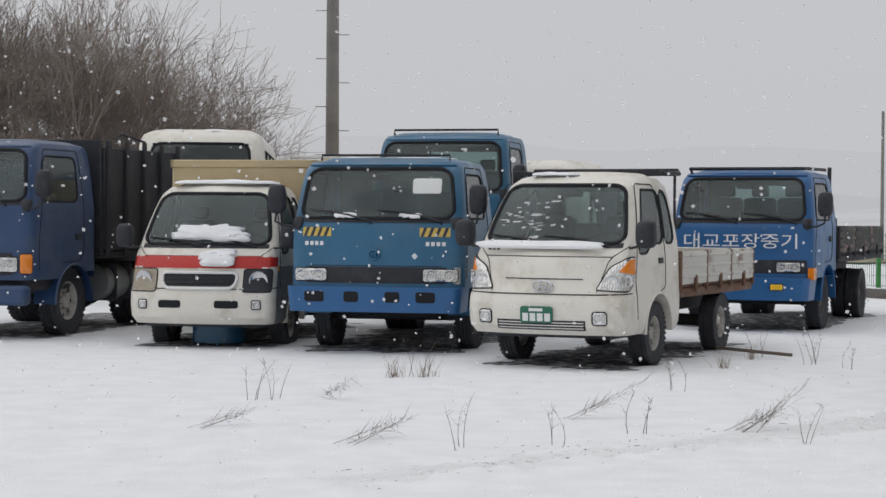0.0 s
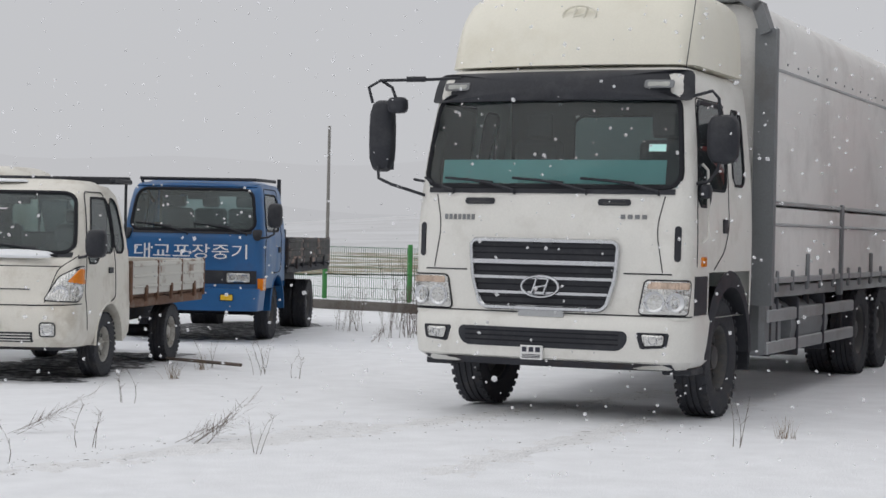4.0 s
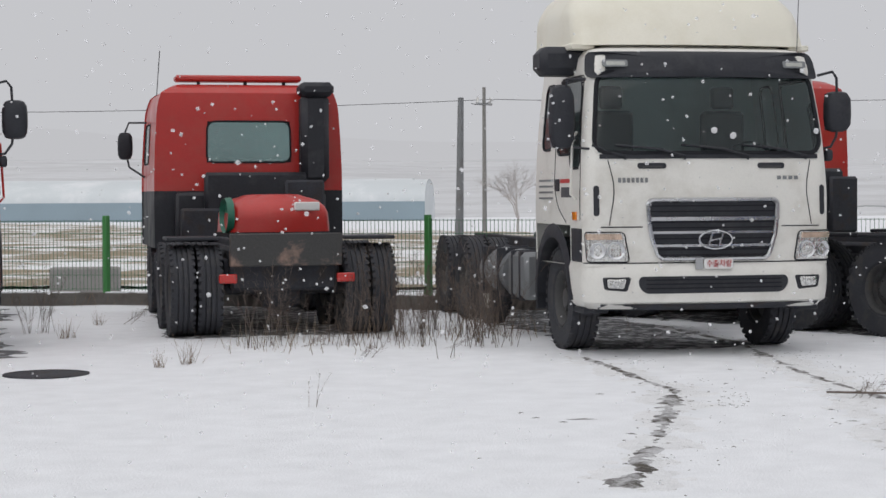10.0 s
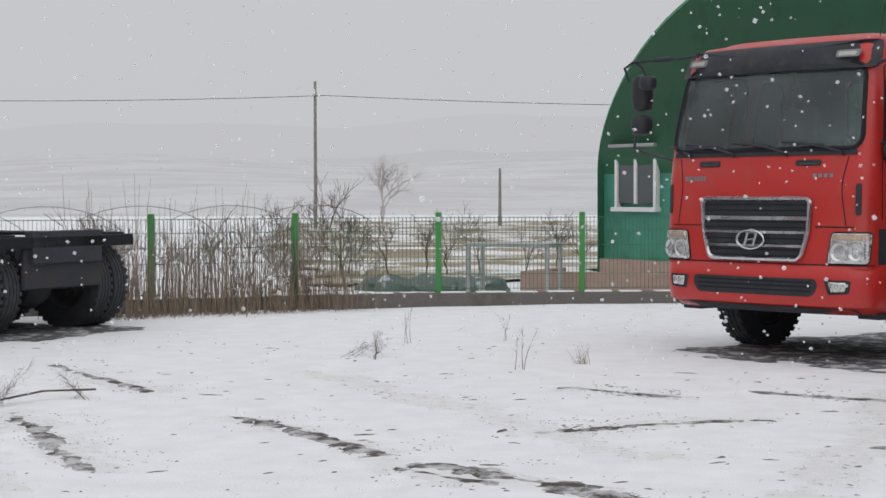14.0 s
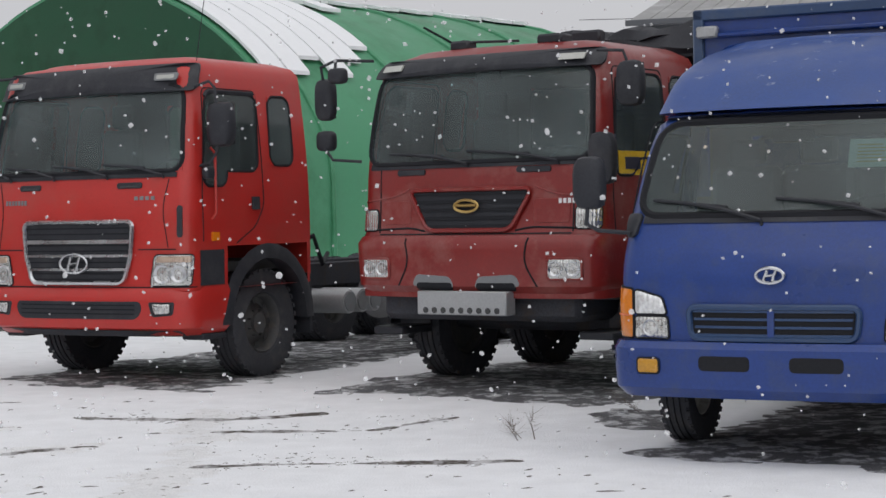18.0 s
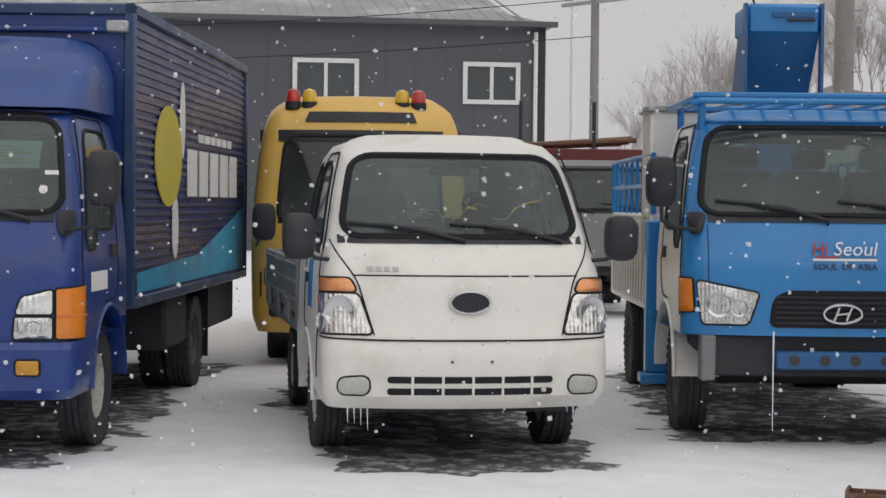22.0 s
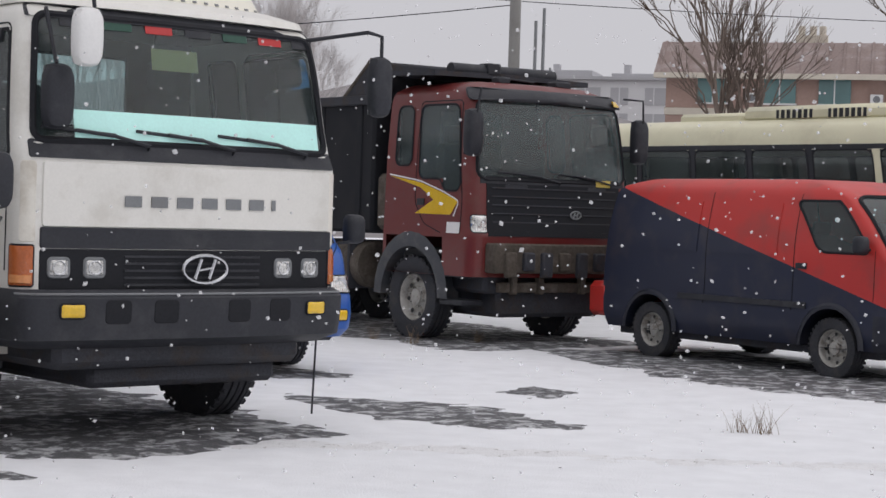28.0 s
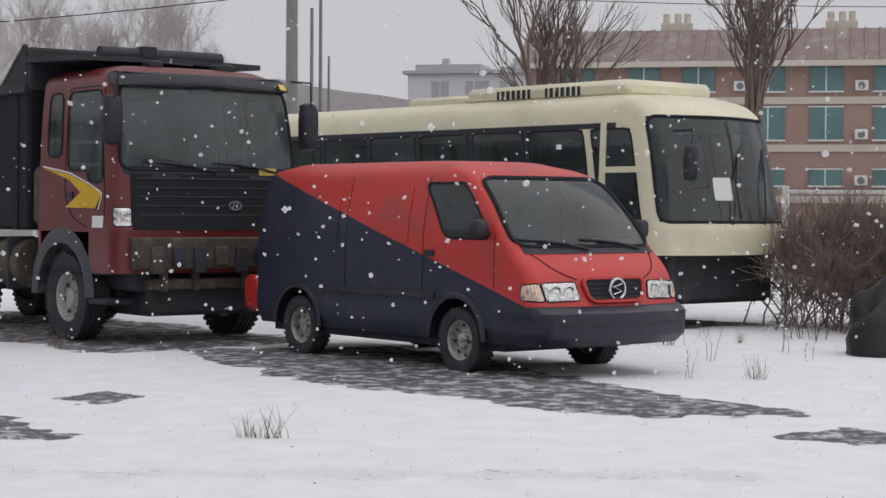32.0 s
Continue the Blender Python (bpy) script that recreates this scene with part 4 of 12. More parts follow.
    part("panel_joint", F.line([(-1.3, 0.892), (1.3, 0.892)], 0.006, 0.0, 0.02, False), RUBBER, v)
    part("cowl_panel", F.plate(-1.1, 1.1, 1.885, 1.93, 0.01, 0.03, nz=1, n=10), PLAST, v)
    # black grille in a chrome frame: a waist bar and two thin bars below it
    edge = [(-0.55, 0.93), (0.55, 0.93), (0.63, 1.18), (0.655, 1.49), (-0.655, 1.49), (-0.63, 1.18)]
    g = part("grille", F.skin(edge, 0.012, 0.03, 0.06), PLAST, v)
    part("grille_rim", F.line(edge, 0.022, 0.02, 0.06), CHROME, g)
    for z, w, h in ((1.31, 0.64, 0.018), (1.18, 0.62, 0.012), (1.055, 0.58, 0.012)):
        part("slat", F.plate(-w, w, z - h, z + h, 0.034, 0.03, nz=1, n=8), CHROME, g)
    for k in range(10):
        z = 0.965 + 0.052 * k
        w = 0.55 + 0.2 * (z - 0.95)
        part("mesh_bar", F.plate(-w, w, z - 0.006, z + 0.006, 0.02, 0.02, nz=1, n=8), RUBBER, g)
    oval(v, F, 0, 1.11, 0.33, 0.175, out=0.055)
    bars(v, F, -0.78, 1.68, 7, 0.3, 0.045, GFRAME)
    bars(v, F, 0.78, 1.7, 4, 0.24, 0.035, GFRAME)
    wipers(v, F, 1.93, [(0.97, -1), (0.36, -1), (-0.28, -1), (-0.86, -1)], 0.46, 0.07)
    if cowl:
        vz = part("sun_visor", F.skin([(-1.2, 2.665), (1.2, 2.665), (1.17, 2.93), (-1.17, 2.92)], 0.05, 0.06, 0.07, 0.02, 0.02), PLAST, v)
        for s in (-1, 1):
            part("marker_light", F.slot(s * 0.9 - 0.12, s * 0.9 + 0.12, 2.765, 2.835, 0.062, 0.02, 0.02), GFRAME, vz)
            part("marker_lens", F.slot(s * 0.9 - 0.095, s * 0.9 + 0.095, 2.78, 2.82, 0.065, 0.02, 0.012), MILKY, vz)
    arch(v, 1.3, 0.52, 0.6, 0.74, 1.235, PLAST)
    for s in (-1, 1):
        part("mudguard", B((s * 0.85, s * 1.24, 1.98, 2.02, 0.35, 0.95)), PLAST, v)
    mirror(v, 1.42, 0.28, 2.15, 2.55, 0.26, [[(1.18, 0.3, 2.7), (1.34, 0.3, 2.74), (1.39, 0.32, 2.68), (1.4, 0.33, 2.5)], [(1.2, 0.3, 1.98), (1.32, 0.3, 2.0), (1.39, 0.33, 2.1), (1.4, 0.33, 2.2)]], d=0.14)
    mirror(v, 1.3, 0.26, 1.86, 1.98, 0.08)
    if left_mirror:
        pts = [[(-0.85, 0.16, 2.87), (-1.1, 0.12, 2.86), (-1.5, -0.08, 2.84), (-1.6, -0.1, 2.78), (-1.58, -0.06, 2.65)], [(-1.15, 0.12, 1.86), (-1.4, -0.04, 1.95), (-1.52, -0.04, 2.0), (-1.55, 0.0, 2.1)]]
        if tall:
            mirror(v, -1.55, 0.0, 2.06, 2.68, 0.22, pts, d=0.13)
        else:
            mirror(v, -1.53, 0.0, 2.36, 2.72, 0.2, pts, d=0.13)
            mirror(v, -1.54, 0.0, 2.12, 2.33, 0.2, d=0.13)
        mirror(v, -1.36, -0.08, 2.56, 2.7, 0.17, [[(-1.5, -0.05, 2.84), (-1.4, -0.05, 2.78), (-1.37, -0.03, 2.68)]])
        part("arm_clamp", rod((-1.15, 0.09, 2.86), (-1.3, 0.02, 2.855), 0.024, 8), PLAST, v)
    else:
        mirror(v, -1.4, 0.28, 1.98, 2.6, 0.24, [[(-1.18, 0.3, 2.65), (-1.36, 0.3, 2.65), (-1.38, 0.33, 2.5)]], d=0.14)
    part("antenna", rod((1.05, 0.5, 2.95), (1.12, 0.6, 3.75), 0.004, 5), PLAST, v)
    return F


def fairing(v, paint, w0, w1, y0, y1, z0, z1, rake=0.55, name="roof_fairing", seed=0):
    F = Form([(z0, w0, y0, y1), (z0 + (z1 - z0) * 0.5, w0 * 0.99, y0 + rake * 0.35, y1), (z0 + (z1 - z0) * 0.85, w1, y0 + rake * 0.75, y1), (z1, w1 * 0.9, y0 + rake, y1 - 0.05)], 0.22, 0.12)
    bm, _ = F.shell(lin(z0, z1, 7), [0, 0.5, 1], dome=0.03)
    part(name, bm, paint, v)
    return F


# ---- medium cab ----
def medium_cab(v, paint, lower=None, old=False, hw=1.0, side_paint=None, mirrors=True, rear=True, bump_paint=None, low_bumper=True, top=2.16):
    k = top / 2.16
    if old:
        prof = [(0.72, hw, 0.0, 1.75), (1.42 * k, hw, 0.03, 1.75), (1.5 * k, hw - 0.01, 0.06, 1.75), (2.06 * k, hw - 0.09, 0.24, 1.72), (2.14 * k, hw - 0.13, 0.36, 1.68), (top, hw - 0.22, 0.5, 1.6)]
        zs = [0.72, 0.95, 1.2, 1.42 * k, 1.5 * k, 1.6 * k, 1.8 * k, 2.0 * k, 2.06 * k, 2.14 * k, top]
        zw0, zw1 = 1.5 * k, 2.06 * k
    else:
        prof = [(0.72, hw, 0.0, 1.56), (1.1, hw, 0.0, 1.56), (1.42 * k, hw - 0.02, 0.09, 1.56), (1.48 * k, hw - 0.025, 0.12, 1.56), (2.06 * k, hw - 0.12, 0.4, 1.54), (2.12 * k, hw - 0.17, 0.5, 1.5), (top, hw - 0.27, 0.66, 1.44)]
        zs = [0.72, 0.95, 1.1, 1.25 * k, 1.42 * k, 1.48 * k, 1.6 * k, 1.8 * k, 2.0 * k, 2.06 * k, 2.13 * k, top]
        zw0, zw1 = 1.48 * k, 2.06 * k
    F = Form(prof, 0.14 if old else 0.18, 0.07 if old else 0.085)

    def zone(kind, c):
        return 1 if side_paint and kind in "LR" else 0

    drop = zw0 - (0 if old else 0.1)
    zs = sorted(set(zs + [drop, drop - 0.12]))
    wins = [("w", "F", -1.18 if old else -1.34, 1.18 if old else 1.34, zw0, zw1), ("d", "S", 0.05, 0.7, drop, 2.0 * k)]
    if not old:
        wins.append(("d", "S", 0.05, 0.3, drop - 0.12, drop))
    if rear:
        wins.append(("r", "B", -0.6, 0.6, 1.6 * k, 2.0 * k))
    yc = 1.2 if old else 1.05
    e = 0 if old else 0.17
    bm, panes = F.shell(zs, [0, 0.05, 0.3, 0.7, 0.9, 1], 0.95, 0.6, wins, lambda c: c.z < 0.8 and yc < c.y, zone, wheels=[(yc, 0.4, 0.5)])
    part("cab_body", bm, [paint, side_paint or paint], v)
    glaze(panes, v, GLASS, RUBBER, {"wF": "windscreen", "dS": "door_window", "rB": "rear_window"}, side_paint or paint, paint)
    inside(v, F, zw0, hw, 0.28, 1.2 if old else 1.08, (-0.48, 0.0, 0.48), 0.62)
    if rear:
        lining(v, F, 1.6 * k, 2.0 * k, 0.55, 2.08 * k, 1.66 if old else 1.48)
    part("cab_underside", B((-hw + 0.1, hw - 0.1, 0.15, 1.5, 0.58, 0.8), bevel=0.05), CHAS, v)
    sp = side_paint or paint
    for s in (-1, 1):
        part("door_joint", F.seam(s, [(0.28, 0.84), (0.27, 1.2), (0.36, zw0), (0.52, zw1 + 0.02), (1.42 - e, zw1 + 0.02), (1.46 - e, 1.6 * k), (1.46 - e, 1.05), (1.36 - e, 0.93), (0.9, 0.92)]), RUBBER, v)
        part("door_handle", F.side(s, 1.24 - e, 1.38 - e, 1.2, 1.28, 0.016), PLAST, v)
        part("handle_recess", F.side(s, 1.26 - e, 1.36 - e, 1.21, 1.24, 0.02, 0.01), INNER, v)
        part("corner_cover", F.skin(flip(s, [(hw - 0.12, zw0 - 0.13), (hw - 0.04, zw0 - 0.13), (hw - 0.02, zw0 + 0.02), (hw - 0.16, zw0 + 0.02)]), 0.03, 0.05, 0.04, 0.01), PLAST, v)
    arch(v, yc, 0.4, 0.485, 0.515, hw - 0.012, sp)
    wipers(v, F, zw0 - 0.01, [(-0.05, -1), (0.75, -1)] if old else [(-0.08, -1), (0.72, -1)], 0.5, 0.09)
    part("cowl_panel", F.plate(-hw + 0.16, hw - 0.16, zw0 - 0.045, zw0, 0.008, 0.02, nz=1, n=8), PLAST, v)
    part("roof_gutter", F.line([(-hw * 0.86, zw1 + 0.045), (hw * 0.86, zw1 + 0.045)], 0.012, 0.0, 0.02, False), paint, v)
    if mirrors:
        for s in (-1, 1):
            mirror(v, s * (hw + 0.16), 0.02, zw0 + 0.05, zw0 + 0.38, 0.2, [[(s * (hw - 0.08), 0.15, zw0 - 0.1), (s * (hw + 0.08), 0.03, zw0 - 0.08), (s * (hw + 0.16), 0.03, zw0 - 0.04), (s * (hw + 0.16), 0.07, zw0 + 0.1)]], d=0.12)
    return F


def tier_lamp(v, F, s, patched=False):
    """The two-tier wedge lamp of the medium cabs, with its amber corner."""
    lo = headlamp(v, F, flip(s, [(0.655, 0.735), (0.885, 0.735), (0.885, 0.868), (0.665, 0.868)]), [(s * 0.775, 0.8, 0.05)], rnd=0.015)
    if patched:
        part("lamp_patch", F.skin(flip(s, [(0.67, 0.88), (0.9, 0.88), (1.16, 0.86), (1.16, 1.06), (0.96, 1.06), (0.7, 0.98)]), 0.02, 0.05, 0.04, 0.01), TAN, v, "tan filler over a broken lamp")
    else:
        headlamp(v, F, flip(s, [(0.667, 0.882), (0.885, 0.882), (0.885, 1.03), (0.85, 1.025), (0.7, 0.985)]), [], CLEARL, "upper_light", rnd=0.02)
    headlamp(v, F, flip(s, [(0.9, 0.735), (1.15, 0.735), (1.17, 0.865 if patched else 1.055), (0.9, 0.86 if patched else 1.035)]), [], AMBER, "turn_signal", rnd=0.015)
    if not patched:
        part("lens_line", F.line(flip(s, [(0.905, 0.875), (1.15, 0.875)]), 0.006, 0.022, 0.01, False), ORANGE, lo)


# ---- one-ton cab ----
def light_cab(v, paint, zone=None, mats=None, rear=False, zb=1.26):
    d = zb - 1.26
    F = Form([(0.34, 0.83, 0.06, 1.8), (0.42, 0.865, -0.02, 1.8), (0.6, 0.875, -0.035, 1.8), (0.74, 0.875, -0.01, 1.8), (0.79, 0.868, 0.025, 1.8), (1.12, 0.86, 0.12, 1.8), (zb, 0.845 - 0.24 * d, 0.24 + 0.7 * d, 1.8), (1.86, 0.71, 0.66, 1.76), (1.93, 0.67, 0.78, 1.7), (1.97, 0.57, 0.95, 1.6)], 0.16, 0.1)
    zd = zb - 0.1
    bm, panes = F.shell(sorted({0.34, 0.42, 0.56, 0.72, 0.78, 0.95, 1.12, zd, zb, 1.45, 1.6, 1.82, 1.86, 1.94, 1.97}), [0, 0.06, 0.3, 0.62, 0.66, 0.9, 1], 0.95, 0.6,
                        [("w", "F", -1.34, 1.34, zb, 1.86), ("d", "S", 0.06, 0.62, zb, 1.82), ("d", "S", 0.06, 0.3, zd, zb), ("q", "S", 0.66, 0.9, zb, 1.82)] + ([("r", "B", -0.6, 0.6, 1.45, 1.82)] if rear else []),
                        None, zone, wheels=[(1.15, 0.33, 0.42)])
    part("cab_body", bm, mats or paint, v)
    glaze(panes, v, GLASS, RUBBER, {"wF": "windscreen", "dS": "door_window", "qS": "quarter_window", "rB": "rear_window"}, paint)
    inside(v, F, zb + 0.01, 0.85, 0.42, 1.35, (-0.42, 0.42), 0.55)
    if rear:
        lining(v, F, 1.45, 1.82, 0.42, 1.9, 1.71)
    part("cab_underside", B((-0.74, 0.74, 0.2, 1.75, 0.3, 0.5), bevel=0.05), CHAS, v)
    arch(v, 1.15, 0.33, 0.405, 0.435, 0.86, paint)
    for s in (-1, 1):
        part("door_joint", F.seam(s, [(0.48, 0.5), (0.42, 0.9), (0.5, zb), (0.78, 1.88), (1.34, 1.88), (1.36, 0.8), (1.2, 0.76)]), RUBBER, v)
        part("door_handle", F.side(s, 1.14, 1.26, 1.05, 1.11, 0.015), PLAST, v)
        mirror(v, s * 1.0, 0.26, 1.22, 1.5, 0.2, [[(s * 0.82, 0.36, 1.22), (s * 0.9, 0.31, 1.23), (s * 0.97, 0.3, 1.28)]], d=0.14)
        part("side_indicator", F.side(s, 0.34, 0.4, 0.96, 1.0, 0.015), AMBER, v)
        part("hood_line", F.line(flip(s, [(0.57, 0.78), (0.665, 1.11), (0.83, zb - 0.02)]), 0.005, 0.0, 0.05, False), RUBBER, v)
    part("hood_joint", F.line([(-0.69, 1.13), (0.69, 1.13)], 0.005, 0.0, 0.02, False), RUBBER, v)
    part("bumper_joint", F.line([(-1.0, 0.765), (-0.55, 0.752), (0.55, 0.752), (1.0, 0.765)], 0.006, 0.0, 0.1, False), RUBBER, v)
    part("cowl_panel", F.plate(-0.76, 0.76, zb - 0.04, zb + 0.01, 0.008, 0.02, nz=1, n=8), PLAST, v)
    wipers(v, F, zb + 0.0, [(0.0, -1), (0.62, -1)], 0.48, 0.07)
    return F


def tall_lamp(v, F, s, top=1.115):
    """The tall lamp of the one-ton cabs: a large bowl under an amber strip."""
    headlamp(v, F, flip(s, [(0.575, 0.785), (0.95, 0.785), (0.97, top - 0.09), (0.655, top - 0.09)]), flip(s, [(0.765, 0.915, 0.095), (0.9, 0.86, 0.05)]))
    headlamp(v, F, flip(s, [(0.66, top - 0.082), (0.97, top - 0.082), (0.96, top), (0.7, top)]), [], PEACH, "turn_signal", rnd=0.03)


def low_bed(v, y0, y1, hw, z0, z1, panel, frame=None, headboard=0.45, floor=None, inner=None, gates=3, rack=None):
    """A dropside bed: floor, side gates with ribs and posts, tailgate and headboard."""
    f = frame or GFRAME
    part("bed_floor", B((-hw, hw, y0, y1, z0 - 0.06, z0)), floor or f, v)
    part("bed_sill", B((-hw - 0.02, hw + 0.02, y0, y1, z0 - 0.16, z0 - 0.06)), f, v)
    for s in (-1, 1):
        a, b = sorted((s * hw, s * (hw + 0.04)))
        step = (y1 - y0) / gates
        for k in range(gates):
            g = part("side_gate", B((a, b, y0 + step * k + 0.02, y0 + step * (k + 1) - 0.02, z0 - 0.02, z1)), panel, v)
            for z in lin(z0 + 0.05, z1 - 0.06, 2):
                part("gate_rib", B((s * (hw + 0.04) - 0.012, s * (hw + 0.04) + 0.016, y0 + step * k + 0.05, y0 + step * (k + 1) - 0.05, z, z + 0.035)), panel, g)
            part("gate_latch", B((s * (hw + 0.05) - 0.015, s * (hw + 0.05) + 0.02, y0 + step * (k + 0.5) - 0.03, y0 + step * (k + 0.5) + 0.03, z0 - 0.1, z0 + 0.08)), f, g)
        for k in range(gates + 1):
            part("bed_post", B((a - 0.005, b + 0.005, y0 + step * k - 0.025, y0 + step * k + 0.025, z0 - 0.1, z1 + 0.01)), f, v)
    part("tailgate", B((-hw, hw, y1, y1 + 0.04, z0 - 0.02, z1)), panel, v)
    part("headboard", B((-hw, hw, y0 - 0.05, y0 - 0.01, z0, z1 + headboard * 0.3)), f, v)
    if rack:
        for x in lin(-hw + 0.05, hw - 0.05, 6):
            part("rack_bar", rod((x, y0 - 0.03, z1), (x, y0 - 0.03, rack), 0.018, 6), f, v)
        part("rack_top", B((-hw, hw, y0 - 0.07, y0 + 0.02, rack, rack + 0.06)), f, v)

# ---- the row by the bare willow ----
def dry_place(x, y, rz, z=0.0):
    return pose(x, y, z, 0, 0, rz)


def navy_truck():
    v = thing("cargo_truck", "dark navy cargo truck with a black high-sided body", "truck", dry_place(-6.11, 22.3, -16))
    F = medium_cab(v, NAVY, old=True, hw=1.1, top=2.42)
    part("bumper", B((-1.1, 1.1, -0.12, 0.1, 0.42, 0.66), bevel=0.04), NAVY, v)
    part("lamp_panel", F.plate(-1.05, 1.05, 0.78, 1.05, 0.01, 0.03), PLAST, v)
    for s in (-1, 1):
        a, b = sorted((s * 0.62, s * 0.92))
        lamp(v, F, a, b, 0.82, 1.0, bowls=2)
        a, b = sorted((s * 0.95, s * 1.1))
        lamp(v, F, a, b, 0.8, 1.04, AMBER, "turn_signal", bowls=0)
    axle(v, 1.2, 0.44, 0.93, 0.22, mats=WMATS)
    axle(v, 3.7, 0.44, 0.92, 0.22, True)
    frame_rails(v, 0.6, 4.4, 0.95)
    tank(v, 0.8, 2.3, 3.2, 0.62, 0.24)
    for s in (-1, 1):
        w = part("side_wall", B((s * 1.12 - 0.03, s * 1.12 + 0.03, 1.95, 4.3, 1.05, 2.4)), PLAST, v)
        for y in lin(2.0, 4.2, 4):
            part("stake", B((s * 1.17 - 0.03, s * 1.17 + 0.03, y, y + 0.06, 0.95, 2.5)), CHAS, w)
    part("bed_floor", B((-1.12, 1.12, 1.95, 4.3, 0.95, 1.05)), CHAS, v)
    part("headboard", B((-1.12, 1.12, 1.9, 1.95, 1.0, 2.5)), PLAST, v)


def striped_truck():
    v = thing("box_truck", "small cream box truck with red stripe and snowy roof", "truck", dry_place(-2.9, 21.1, -10, -0.08))

    def zone(kind, c):
        return 1 if kind in "FCDX" and 1.0 < c.z < 1.12 and c.y < 0.45 else 2 if kind in "LR" and c.z < 1.0 else 0

    F = light_cab(v, CREAM, zone, [CREAM, RED, GREYP])
    part("stripe", F.plate(-0.8, 0.8, 0.99, 1.13, 0.006, 0.01, n=10), RED, v)
    grille(v, F, -0.46, 0.46, 0.76, 0.94, (-0.42, 0.42), 4, PALE, PLAST)
    for s in (-1, 1):
        a, b = sorted((s * 0.52, s * 0.85))
        lamp(v, F, a, b, 0.72, 0.98, PLAST if s > 0 else MUDGLASS, low=(a, b), bowls=1)
        a, b = sorted((s * 0.2, s * 0.48))
        part("bumper_slot", F.slot(a, b, 0.53, 0.62, 0.004, 0.02), RUBBER, v)
        lamp(v, F, s * 0.68 - 0.05, s * 0.68 + 0.05, 0.52, 0.62, name="fog_light")
    axle(v, 1.15, 0.33, 0.74, 0.19, mats=WMATS)
    axle(v, 3.6, 0.33, 0.7, 0.19, mats=WMATS)
    frame_rails(v, 0.6, 4.8, 0.62, 0.35, 0.16)
    b = part("box_body", B((-0.92, 0.92, 1.86, 4.9, 0.72, 2.28), bevel=0.03), TAN, v)
    part("box_rim", B((-0.94, 0.94, 1.84, 1.92, 2.2, 2.3), (-0.94, 0.94, 4.85, 4.92, 2.2, 2.3), (0.88, 0.94, 1.84, 4.92, 2.2, 2.3), (-0.94, -0.88, 1.84, 4.92, 2.2, 2.3)), TAN, b)
    for k in range(5):
        y = 2.2 + k * 0.55
        part("box_rib", B((0.92, 0.94, y, y + 0.05, 0.75, 2.2), (-0.94, -0.92, y, y + 0.05, 0.75, 2.2)), TAN, b)
    snow_cap(v, -0.62, 0.62, 0.85, 1.72, 1.985, 0.04, 3)
    for k, (x, z, w, h) in enumerate(((0.06, 1.4, 0.4, 0.11), (0.3, 1.34, 0.24, 0.06), (-0.22, 1.35, 0.2, 0.05))):
        s = snow_cap(v, -w, w, -h, h, 0, 0.055, 5.3 + 1.7 * k, name="snow_on_windscreen", rag=0.55)
        s.matrix_local = pose(x, F.front(x, z) - 0.008, z, 55, 0, 8 * math.sin(3 * k))
    for k, (x, z, w, h) in enumerate(((0.2, 1.1, 0.22, 0.1), (0.3, 1.14, 0.14, 0.07))):
        s = snow_cap(v, -w, w, -h, h, 0, 0.06, 8.2 + k, name="snow_on_hood", rag=0.5)
        s.matrix_local = pose(x, F.front(x, z) - 0.01, z, 60, 0, -5)
    tub = solid("drum", rod((0, 0, 0), (0, 0, 0.3), 0.32, 24, lathe([(0.33, 0), (0.33, 0.02)], 24)), BLUE, "blue plastic tub lying under the cream box truck", "tub", dry_place(-2.75, 22.0, 0, 0.0))
    return v, tub


MUDGLASS = mat("weathered_lamp_glass", (0.3, 0.26, 0.2), 0.4, spread=0.3)


